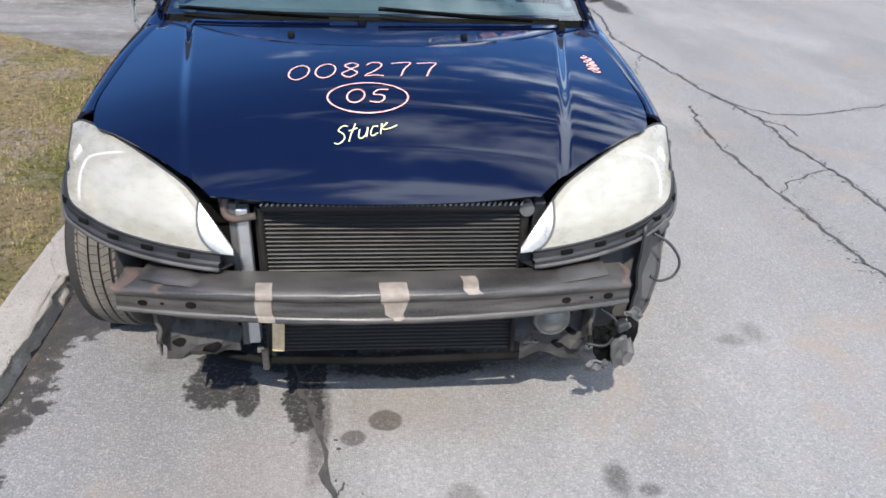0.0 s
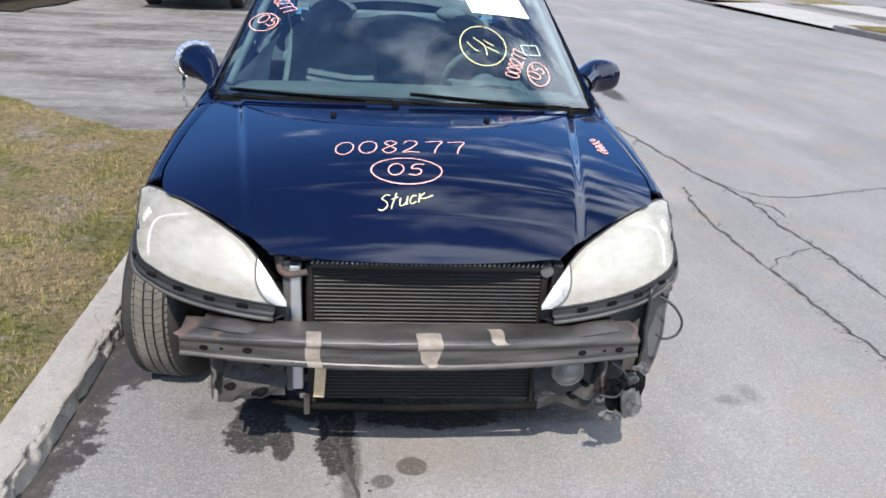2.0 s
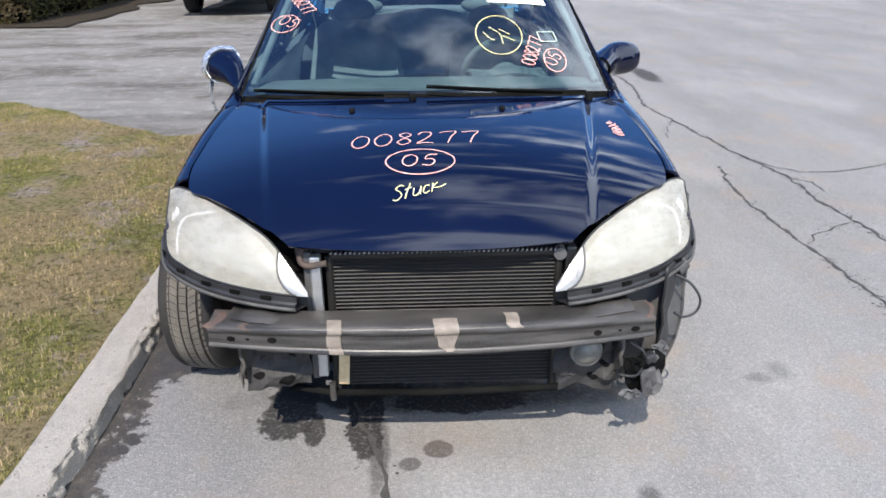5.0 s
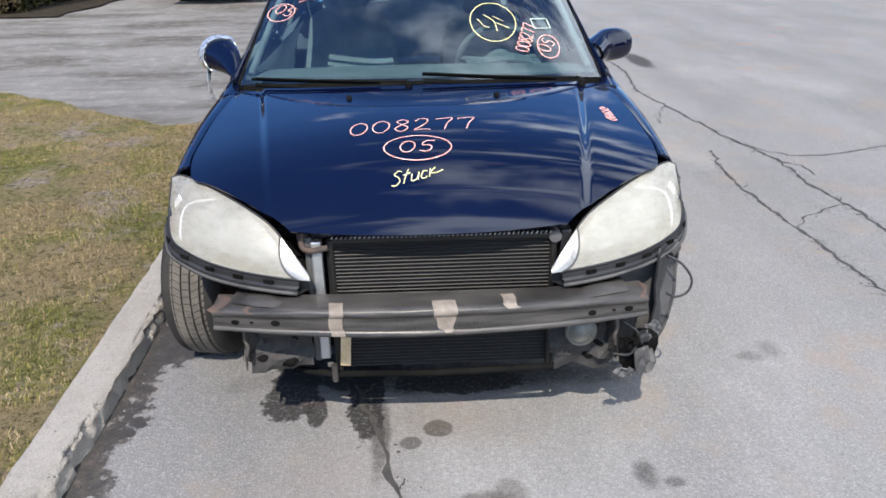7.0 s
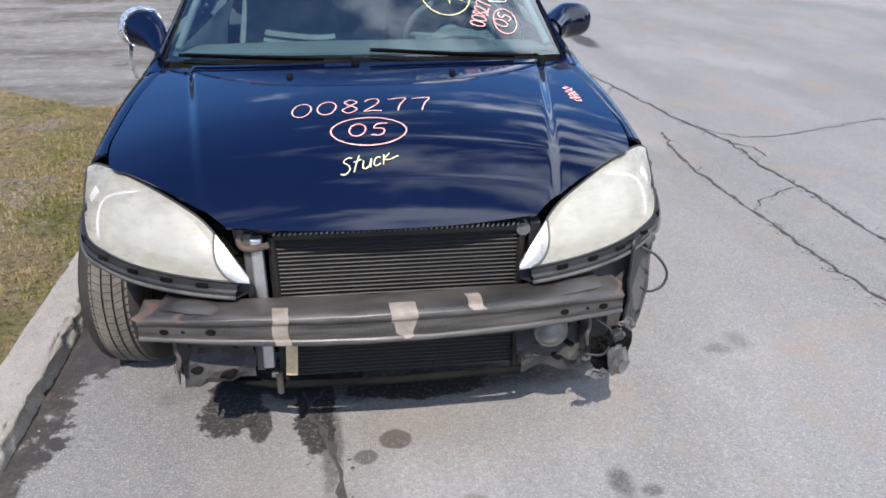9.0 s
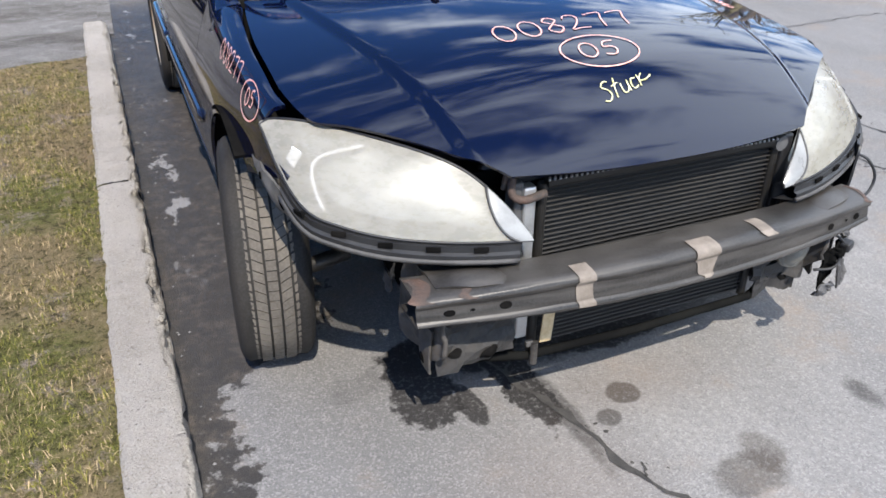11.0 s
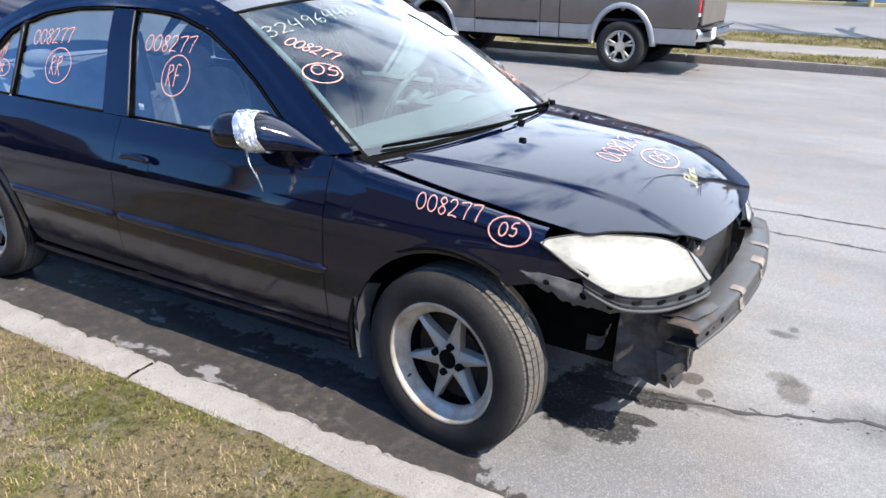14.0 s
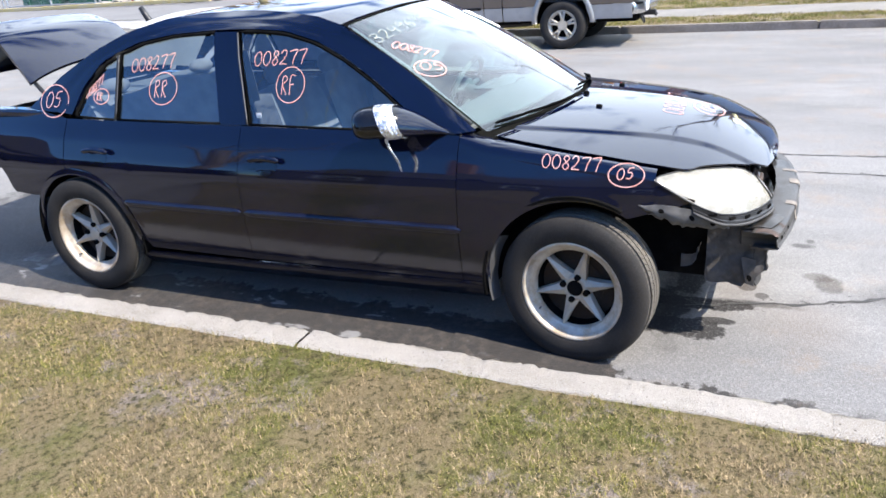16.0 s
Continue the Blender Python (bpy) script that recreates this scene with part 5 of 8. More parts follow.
def taped_loft(v0, v1, grow=1.0, n=32, m=30, crumple=0.0, slant=0.0):
    """A stretch of the broken mirror, from the sill (0) to the head's end (1)."""
    rows = smooth_line(TAPED, 100)

    def at(u, v):
        a = 2 * math.pi * u
        c, q = math.cos(a), math.sin(a)
        k = min(max((v0 + (v1 - v0) * v + slant * q) * 100, 0.0), 99.99)
        i = int(k)
        x, y, z, rx, rz = rows[i] + (rows[i + 1] - rows[i]) * (k - i)
        g = grow + crumple * noise.noise((3.2 * c + 5 * v, 3.2 * q, 4 * v))
        dx = rx * g * math.copysign(abs(c) ** 0.85, c)
        dz = rz * g * math.copysign(abs(q) ** 0.88, q)
        return (-(x + dx - 0.25 * dz), y + 0.15 * dz - 0.25 * dx, z + dz)
    return grid(at, n, m, True)


def build_mirror(s):
    """s -1: the right mirror, broken and wrapped in tape."""
    if s > 0:
        size = -0.055
        mir = obj("side_mirror", *mirror_loft(s, 0.22, 1.0, 1.12, size=size), PAINT, car, "dark blue side mirror")
        obj("mirror_arm", *mirror_loft(s, 0.0, 0.46, 1.0, size=size), GLOSS, mir)
    else:
        mir = obj("side_mirror", *taped_loft(0.46, 1.0), GLOSS, car, "black broken side mirror wrapped in silver tape")
        obj("mirror_arm", *taped_loft(0.0, 0.50, 0.985), PAINT, mir, "dark blue mirror arm")
    sail = [(0.505, 0.893), (0.60, 0.893), (0.74, 0.896), (0.74, 0.975), (0.66, 0.955), (0.58, 0.925)]
    k = len(sail)
    vv = [(s * (half(y, z) + 0.006), y, z) for y, z in sail] + [(s * (half(y, z) - 0.02), y, z) for y, z in sail]
    ff = [tuple(range(k)), tuple(range(2 * k - 1, k - 1, -1))] + [(i, i + k, (i + 1) % k + k, (i + 1) % k) for i in range(k)]
    obj("mirror_sail", vv, [q if s < 0 else q[::-1] for q in ff], GLOSS, mir, smooth=False)
    if s < 0:
        obj("silver_tape", *taped_loft(0.47, 0.62, 1.025, 56, 16, 0.07, 0.05), DUCT, mir, "crumpled silver tape", thick=0.002)

        def tail(u, w):
            k = (0.013 - 0.006 * w) * (u - 0.5)
            return (-0.902 - 0.010 * math.sin(4 * w) - k, 0.752 - 0.055 * w - 1.6 * k + 0.006 * math.sin(7 * w), 0.915 - 0.150 * w)
        obj("tape_tail", *grid(tail, 3, 14, True), DUCT, mir, "hanging strip of silver tape", thick=0.002)
    return mir


def build_trunk():
    prof = smooth_line([(0.0, 0.0), (0.10, 0.115), (0.20, 0.215), (0.25, 0.247), (0.33, 0.275), (0.41, 0.300), (0.445, 0.285), (0.46, 0.14), (0.465, 0.04)], 36)

    def at(u, v):
        s = 2 * u - 1
        k = min(max(v, 0.0), 1.0) * 36
        i = min(int(k), 35)
        y, z = prof[i] + (prof[i + 1] - prof[i]) * (k - i)
        hw = lerp(v, [0, .45, .8, 1], [.475, .44, .43, .41])
        z += lerp(v, [0, .4, 1], [.075, .02, .0]) * (1 - s * s) - 0.010 * abs(s) ** 6
        y -= 0.03 * (1 - s * s) * (1 - v)
        return (s * hw, 3.27 + y, 1.040 + z)
    lid = obj("trunk_lid", *grid(at, 36, 36, False), PAINT, car, "dark blue trunk lid standing half open", thick=-0.022)

    def place(a, b):
        p = at(0.5 + a, b)
        return (p[0], p[1] - 0.002, p[2] + 0.004)
    writing("code_writing", [[(0.02 + 0.13 * x, 0.62 + 0.085 * y) for x, y in ring(0, 0, 1, 1)]] + [[(-0.04 + 0.10 * p + (0.06 if k else 0), 0.58 + 0.075 * q) for p, q in STROKES[c][1][0]] for k, c in enumerate("05")], place, 0.006, CHALK_W, lid, "pale handwritten 05 in a ring")
    writing("number_writing", [[(0.24 + 0.05 * k, 0.66), (0.245 + 0.05 * k, 0.58), (0.275 + 0.05 * k, 0.58), (0.28 + 0.05 * k, 0.66)] for k in range(4)], place, 0.006, CHALK_W, lid, "pale unreadable marker strokes")
    for s in (-1, 1):
        obj("lid_hinge", *tube([(s * 0.43, 3.10, 0.92), (s * 0.43, 3.22, 0.97), (s * 0.43, 3.29, 1.045)], 0.013, 8), BLACK, lid)
    # boot opening, its inner shade painted as near-black walls
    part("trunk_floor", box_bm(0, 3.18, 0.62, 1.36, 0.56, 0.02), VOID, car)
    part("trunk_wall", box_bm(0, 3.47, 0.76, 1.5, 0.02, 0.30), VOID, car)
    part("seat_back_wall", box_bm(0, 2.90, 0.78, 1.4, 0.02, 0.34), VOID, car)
    for s in (-1, 1):
        part("gutter", box_bm(s * 0.67, 3.18, 0.925, 0.14, 0.56, 0.02), PAINT, car)


def build_antenna():
    obj("antenna", *tube([(-0.163, 2.545, 1.27), (-0.166, 2.565, 1.32), (-0.172, 2.59, 1.365), (-0.178, 2.612, 1.410)], [0.028, 0.022, 0.018, 0.016], 10), BLACK, car, "stubby black roof antenna")


HL_TOP = [(-.337, -.671, .576), (-.385, -.641, .640), (-.44, -.592, .695), (-.505, -.546, .728), (-.60, -.458, .749), (-.70, -.366, .763), (-.76, -.298, .757), (-.792, -.279, .750)]
HL_BOT = [(-.335, -.680, .566), (-.42, -.673, .575), (-.52, -.640, .579), (-.62, -.595, .588), (-.70, -.546, .605), (-.755, -.495, .627), (-.782, -.400, .675), (-.795, -.287, .745)]


def build_headlight(s):
    upper, lower = smooth_line(HL_TOP, 80), smooth_line(HL_BOT, 80)

    def at(u, v):
        t = u
        k = min(int(t * 80), 79)
        a, b = (e[k] + (e[k + 1] - e[k]) * (t * 80 - k) for e in (upper, lower))
        p = b + (a - b) * v
        n = np.array([-0.55 - 0.4 * t, -0.75 + 0.45 * t, 0.25])
        n = n / np.linalg.norm(n)
        w = 0.015 * math.sin(math.pi * v) * math.sin(math.pi * min(1, max(0, 0.03 + 0.94 * t))) ** 0.9
        p = p + n * w
        return (-s * -p[0] if False else s * -p[0], p[1], p[2])
    v, f = grid(at, 44, 20, s > 0)
    lamp = obj("headlight", v, f, LENS, car, "yellowed clouded headlight lens")
    lamp.visible_shadow = True
    # rim seal round the lens
    edge = [at(k / 40, 0) for k in range(41)] + [at(1 - k / 40, 1) for k in range(1, 41)]
    obj("lamp_rim", *tube(edge, 0.0032, 6, True), BLACK, lamp)

    # reflector bowl and bulbs behind the lens
    def bowl(u, v):
        p = at(u, v)
        c = (s * 0.56, -0.47, 0.66)
        k = 0.30
        return tuple(a + (b - a) * k for a, b in zip(p, c))
    obj("reflector", *grid(bowl, 24, 12, s > 0), LAMPSILVER, lamp, "silvery reflector")

    def inner(u, v, depth=0.012):
        p, c = Vector(at(u, v)), Vector((s * 0.56, -0.47, 0.66))
        return p + (c - p).normalized() * depth
    arc = [inner(0.62 + 0.11 * math.sin(math.pi * k / 16), 0.06 + 0.86 * k / 16) for k in range(17)]
    obj("bowl_edge", *tube(arc, 0.0045, 8), PAPER, lamp, "white rim of the lamp bowl")
    obj("bowl_shade", *tube([p + Vector((-s * 0.006, -0.002, -0.001)) for p in arc], 0.0040, 8), GREYPLASTIC, lamp)
    obj("side_marker", *grid(lambda u, v: tuple(inner(0.775 + 0.045 * u, 0.26 + 0.26 * v, 0.006)), 3, 3, s > 0), PAPER, lamp, "small white marker reflector", thick=0.003)
    # dull silver trim at the tip, parted from the lens by a dark joint
    def tip(a, b):
        return Vector(at((0.045 + 0.165 * b) * a, b)) + Vector((-s * 0.001, -0.0035, 0.001))
    obj("lamp_trim", *grid(lambda a, b: tuple(tip(a, b)), 6, 12, s > 0), CHROME_TRIM, lamp, "dull silver strip beside the lens")
    obj("trim_joint", *tube([tip(1.0, k / 12) for k in range(13)], 0.0028, 6), GREYPLASTIC, lamp)

    # dark bracket under the lamp, with square notches
    low = [(s * -p[0], p[1] + 0.004, p[2] - 0.014) for p in smooth_line(HL_BOT, 30)][1:25]
    v, f = [], []
    for i, p in enumerate(low):
        out = Vector((s * 0.5, -0.75, 0)).normalized()
        for d, h in ((0.012, 0.010), (0.012, -0.004), (0.020, -0.008), (0.020, -0.024), (-0.03, -0.030), (-0.03, 0.010)):
            v.append((p[0] + out.x * d, p[1] + out.y * d, p[2] + h))
    for i in range(len(low) - 1):
        for k in range(6):
            a, b = 6 * i + k, 6 * i + (k + 1) % 6
            f.append((a, b, b + 6, a + 6) if s < 0 else (a + 6, b + 6, b, a))
    bracket = obj("lamp_bracket", v, f, BLACK, car, "faded black bracket under the headlight", smooth=False)
    obj("bracket_lip", *tube([Vector(p) + Vector((s * 0.011, -0.016, -0.022)) for p in low], 0.006, 6), LIPGREY, bracket)
    for k in (3, 7, 11, 15, 19):
        p, q = Vector(low[k]), Vector(low[k + 1])
        out = Vector((s * 0.5, -0.75, 0)).normalized()
        d = (q - p).normalized()
        c = (p + q) / 2 + out * 0.013 + Vector((0, 0, 0.003))
        bm = box_bm(c.x, c.y, c.z, 0.030, 0.008, 0.010, rot=(0, 0, math.degrees(math.atan2(d.y, d.x))))
        part("notch", bm, VOID, bracket)
    return lamp


def beam_y(x):
    return -0.795 + 0.20 * x * x


def build_front():
    prof = [(0.10, .524), (0.060, .525), (0.018, .521), (0.008, .514), (0.005, .505), (0.006, .497), (0.010, .492), (0.010, .484), (0.006, .458), (0.006, .450), (0.002, .445), (0.0, .437), (0.006, .430), (0.10, .424)]

    def at(u, v):
        x = -0.605 + 1.21 * u
        k = v * (len(prof) - 1)
        i = min(int(k), len(prof) - 2)
        d, z = (prof[i][j] + (prof[i + 1][j] - prof[i][j]) * (k - i) for j in range(2))
        wob = 0.0016 * noise.noise((x * 14, v * 6, 0))
        e = (x / .6) ** 2
        z = 0.437 + (z - 0.426) * (0.92 - 0.26 * e)
        return (x, beam_y(x) + d + wob, z + wob + 0.003 * e)
    beam = obj("bumper_beam", *grid(at, 60, 39, False), STEEL, car, "bare black steel bumper beam with rust and tape", thick=-0.004)
    for x0, z0, rx, rz in ((-.541, .465, .011, .009), (-.428, .472, .012, .010), (.441, .478, .011, .009), (.549, .477, .012, .010), (-.495, .470, .005, .004), (.505, .474, .005, .004)):
        obj("bolt_hole", *patch(at, (x0 + .605) / 1.21, 0.575, rx / 1.1, rz * 3.2, (0, -0.0012, 0)), VOID, beam)
        obj("hole_rim", *patch(at, (x0 + .605) / 1.21 - 0.0015, 0.575, rx * 1.15, rz * 4.2, (0, -0.0006, 0)), STEEL, beam)
    for x0, w in ((-.59, .035), (.597, .014), (-.50, .02)):
        obj("rust_patch", *grid(lambda u, v: tuple(Vector(at((x0 - w / 2 + w * u + .605) / 1.21 + 0.01 * math.sin(7 * v), 0.02 + 0.26 * v)) + Vector((0, -.0012, .0012))), 6, 8, False), RUSTY, beam, "brown rust")

    def tape(x0, w, v0, v1, tip, skew, slack=0.0):
        def q(u, v):
            vv = v0 + (v1 - v0) * v
            if tip and v > 0.5:
                u = 0.5 + (u - 0.5) * (1.0 - 1.5 * (v - 0.5)) + 0.05 * math.sin(23 * v)
            x = x0 + w * (u - 0.5) + skew * v + 0.003 * math.sin(8 * v)
            p = Vector(at((x + .605) / 1.21, vv))
            return tuple(p + Vector((0, -0.0022 - slack * v, 0.0016)))
        obj("masking_tape", *grid(q, 6, 18, False), TAPE, beam, "torn beige masking tape", thick=0.001)
    tape(-0.262, 0.038, 0.10, 0.86, False, 0.004)
    tape(0.030, 0.064, 0.10, 0.80, True, 0.010)
    tape(0.205, 0.036, 0.06, 0.26, False, 0.012)
    # end plates and stays behind the beam
    for s in (-1, 1):
        bm = box_bm(s * 0.50, -0.650, 0.464, 0.11, 0.14, 0.066)
        part("beam_stay", bm, STEEL, beam, bevel=0.008)
        obj("stay_plate", *grid(lambda u, v: (s * (0.405 + 0.15 * u), -0.735 + 0.10 * v + 0.045 * u * u, 0.508 + 0.020 * math.sin(math.pi * min(1, 0.15 + v)) * math.sin(math.pi * (0.12 + 0.8 * u)) + 0.004 * noise.noise((u * 3, v * 3, s))), 14, 8, s < 0), STEEL, beam, thick=0.006)

    # condenser with its tubes
    cx0, cx1, cz0, cz1, cy = -0.275, 0.345, 0.238, 0.650, -0.612
    cond = part("condenser", box_bm((cx0 + cx1) / 2, cy + 0.016, (cz0 + cz1) / 2, cx1 - cx0, 0.020, cz1 - cz0), FINDARK, car, "dusty air-conditioning condenser with fine horizontal tubes")
    n = 36
    for k in range(n):
        z = cz0 + (cz1 - cz0) * (k + 0.5) / n
        pts = [(cx0 + (cx1 - cx0) * t, cy + 0.0012 * noise.noise((t * 9, k * 1.7, 0)), z + 0.0008 * noise.noise((t * 5, k, 4))) for t in np.linspace(0, 1, 9)]
        obj("cooling_tube", *tube(pts, 0.0022, 4), FIN, cond, smooth=False)
    for x, r in ((cx0 - 0.006, 0.011), (cx1 + 0.006, 0.011)):
        part("header_tank", cyl_bm((x, cy, cz0 - 0.01), (x, cy, cz1 + 0.008), r, n=12), FIN, cond)
    part("top_rail", box_bm((cx0 + cx1) / 2, cy - 0.003, cz1 + 0.008, cx1 - cx0, 0.024, 0.016), FIN, cond, bevel=0.003)
    pieces = [tube([(cx0 + 0.013 * k, cy - 0.016, cz1 + 0.017), (cx0 + 0.013 * k + 0.006, cy - 0.008, cz1 + 0.020)], 0.0028, 5) for k in range(48)]
    obj("rail_teeth", *joined(*pieces), ALUMINIUM, cond)["kind"] = "stuff"
    # radiator support: uprights, top bar, lower bar
    support = obj("radiator_support", *joined(
        grid(lambda u, v: (-0.40 + 0.80 * u, -0.575 + 0.03 * v, 0.690 - 0.01 * v), 10, 2, True),
        grid(lambda u, v: (-0.33 + 0.72 * u, -0.590 + 0.0 * v, 0.655 + 0.04 * v), 10, 2, False)), BLACK, car, "black radiator support frame", thick=0.008)
    part("upright", box_bm(-0.318, -0.615, 0.47, 0.030, 0.030, 0.38), ALUMINIUM, support, "grey metal upright", bevel=0.005)
    part("upright", box_bm(-0.340, -0.600, 0.47, 0.022, 0.045, 0.40), GREYPLASTIC, support, bevel=0.005)
    part("upright", box_bm(0.385, -0.595, 0.47, 0.030, 0.045, 0.40), BLACK, support, bevel=0.005)
    obj("lower_bar", *tube([(-0.42, -0.60, 0.232), (-0.30, -0.630, 0.226), (0.0, -0.636, 0.222), (0.36, -0.630, 0.226), (0.44, -0.60, 0.235)], 0.011, 10), MATT, support)
    v, f = tube(smooth_line([(-0.353, -0.612, 0.685), (-0.358, -0.622, 0.648), (-0.335, -0.634, 0.636), (-0.285, -0.634, 0.644)], 12), [0.009] * 13, 8)
    obj("hood_latch_stay", v, f, RUSTY, support, "rusty bracket")
    part("rusty_plate", box_bm(-0.356, -0.604, 0.672, 0.034, 0.012, 0.045, rot=(14, 0, 8)), RUSTY, support, bevel=0.006)
    part("bushing", cyl_bm((0.352, -0.63, 0.655), (0.352, -0.60, 0.655), 0.018, n=14), GREYPLASTIC, support)
    part("white_clip", box_bm(-0.303, -0.642, 0.270, 0.018, 0.012, 0.014), LIPGREY, support, bevel=0.002)
    part("tape_strip", box_bm(-0.255, -0.640, 0.330, 0.030, 0.003, 0.135, rot=(0, 4, 0)), YELLOWTAPE, cond, "strip of beige tape")
    part("pin", cyl_bm((-0.292, -0.648, 0.215), (-0.292, -0.648, 0.275), 0.009, n=10), STEEL, support)

    # crumpled frame ends below the beam
    def plate(x, y0, y1, z0, z1, seed, bend):
        def q(u, v):
            y, z = y0 + (y1 - y0) * u, z0 + (z1 - z0) * v
            return (x + 0.014 * noise.noise((u * 2.5 + seed, v * 2.5, 0)) + 0.005 * noise.noise((u * 7 + seed, v * 7, 2)) + 0.012 * bend * u * (1 - v), y + 0.012 * noise.noise((v * 6, seed, 4)) * (1 - u), z + (0.05 * max(0.0, u - 0.6) + 0.20 * max(0.0, 0.38 - u) + 0.014 * noise.noise((u * 4, seed, 1)) + 0.006 * noise.noise((u * 15, seed, 1))) * (1 - v))
        return q
    for s, c in ((-1, "crumpled grey frame end on the kerb side"), (1, "crumpled grey frame end on the street side")):
        side = plate(s * 0.530, -0.68, -0.46, 0.250, 0.500, s, s)
        rail = obj("frame_end", *grid(side, 22, 22, s > 0), STEELGREY, car, c, smooth=False, thick=0.006)

        # a bent ear at the plate's foot and the folded lip along its front edge
        def ear(u, v):
            w = 0.055 - 0.022 * v + 0.006 * noise.noise((v * 5, s, 3))
            return (s * (0.548 + 0.008 * math.sin(2.2 * v) + 0.006 * (u - 0.5)), -0.618 + w * (u - 0.5) - 0.012 * v, 0.370 - 0.112 * v + 0.012 * u)
        obj("bent_ear", *grid(ear, 8, 12, s > 0), STEELGREY if s < 0 else FRAMEBLACK, rail, smooth=False, thick=0.005)
        obj("hole", *patch(ear, 0.5, 0.72, 0.24, 0.12, (s * 0.005, 0, 0)), VOID, rail)
        obj("folded_lip", *tube([Vector(side(0.0, k / 12)) + Vector((s * 0.004, -0.002, 0)) for k in range(13)], 0.006, 6), STEELGREY, rail)

        def face(u, v):
            x = s * (0.350 + 0.185 * u + 0.02 * noise.noise((v * 5, s * 3, 2)) * (1 - u))
            ragged = 0.012 * noise.noise((u * 3.3 + s, 2.0, 4)) + 0.005 * noise.noise((u * 13 + s, 1.0, 4))
            z = 0.258 + 0.170 * v + (0.02 * (1 - u) + ragged) * (1 - v)
            return (x, (-0.655 if s < 0 else -0.635) + 0.030 * noise.noise((u * 3 + s, v * 3, 6)) + 0.008 * noise.noise((u * 8 + s, v * 8, 6)) + 0.02 * v, z)
        obj("front_flange", *grid(face, 9, 8, s < 0), FRAMEBLACK, rail, smooth=False, thick=0.006)
        for hu, hv, r in ((0.80, .28, .09), (0.36, .16, .13), (0.25, .62, .06), (0.62, .70, .05)):
            obj("hole", *patch(face, hu, hv, r, r * 0.7, (0, -0.0015, 0)), VOID, rail)
        for hu, hv, r in ((.28, .78, .035), (.62, .68, .045), (.50, .40, .028), (.74, .30, .035), (.12, .45, .03), (.88, .62, .03)):
            obj("hole", *patch(side, hu, hv, r, r * 1.25, (s * 0.0015, 0, 0)), VOID, rail)
        # bracket under the fender's nose
        upper = smooth_line([(.802, -.205, .665), (.806, -.29, .662), (.800, -.37, .655), (.775, -.45, .628), (.735, -.52, .590)], 20)
        lower = smooth_line([(.795, -.225, .645), (.796, -.29, .608), (.786, -.37, .578), (.752, -.46, .558), (.705, -.545, .548)], 20)

        def shelf(u, v):
            k = min(int(u * 20), 19)
            p, q = (e[k] + (e[k + 1] - e[k]) * (u * 20 - k) for e in (upper, lower))
            w = p + (q - p) * v
            return (s * (w[0] + 0.010 * math.sin(math.pi * v) - 0.05 * max(0.0, v - 0.8) + 0.004 * noise.noise((u * 7, v * 3, s))), w[1], w[2] + 0.004 * noise.noise((u * 9, 3, s)) + (0.016 * noise.noise((u * 11, 5, s)) + 0.008 * noise.noise((u * 27, 7, s))) * v * v)
        br = obj("fender_bracket", *grid(shelf, 40, 10, s < 0), BRACKETGREY, car, "pale grey plastic bracket below the fender", thick=0.006)
        for uu, vv in ((.30, .35), (.62, .4), (.85, .5)):
            obj("clip_hole", *patch(shelf, uu, vv, .03, .14, (s * 0.0012, -0.0008, 0)), VOID, br)
    # fog lamp, tangle of fittings on the street side
    fog = obj("horn", *[(lambda vf: ([(0.432 + q[1], -0.672 + q[0], 0.372 + q[2]) for q in vf[0]], vf[1]))(lathe([(0.0, -0.024), (0.022, -0.022), (0.036, -0.012), (0.040, -0.006), (0.044, -0.010), (0.048, 0.004), (0.044, 0.014), (0.02, 0.03), (0.0, 0.03)], 28))][0], DULL_LAMP, car, "round dusty horn behind the beam")
    debris = new("torn_fittings")
    debris.parent = car
    rnd = random.Random(5)
    # torn inner liner of the street-side wheel arch, hanging forward of the tyre
    edge = curve([.15, .20, .30, .40, .60], [.640, .705, .742, .757, .752])

    def torn(u, v):
        z = 0.17 + 0.44 * v + 0.022 * noise.noise((u * 5, 1.0, 3.0)) * (1 - v)
        x = 0.50 + (edge(z) - 0.50) * u
        return (x, -0.500 - 0.05 * math.sin(math.pi * u) * (1 - 0.4 * v) + 0.012 * noise.noise((u * 5, v * 5, 2)), z)
    obj("arch_liner", *grid(torn, 16, 16, False), GREYPLASTIC, debris, "dusty torn arch liner", thick=0.005)
    obj("liner_lip", *tube([torn(1.0, k / 16) for k in range(17)], 0.006, 6), LIPGREY, debris)

    def bracket(u, v):
        x = 0.365 + 0.165 * u
        z = 0.222 + 0.090 * v + (0.018 * math.sin(5 * u) + 0.010 * noise.noise((u * 6, 0, 1))) * (1 - v)
        return (x, -0.640 + 0.02 * u + 0.006 * noise.noise((u * 4, v * 4, 9)), z)
    low_br = obj("lower_bracket", *grid(bracket, 14, 8, False), FRAMEBLACK, car, "black lower bracket with oval holes", smooth=False, thick=0.005)
    for hu, hv, r in ((.62, .45, .11), (.22, .5, .06), (.86, .66, .05)):
        obj("hole", *patch(bracket, hu, hv, r, r * 1.2, (0, -0.0015, 0)), VOID, low_br)
    obj("side_liner", *grid(lambda u, v: (0.66 + 0.045 * math.sin(3 * u) + 0.012 * noise.noise((u * 5, v * 5, 1)), -0.60 + 0.16 * u, 0.235 + 0.36 * v + 0.02 * noise.noise((u * 4, 8, 0))), 10, 12, True), BLACK, debris, thick=0.006)
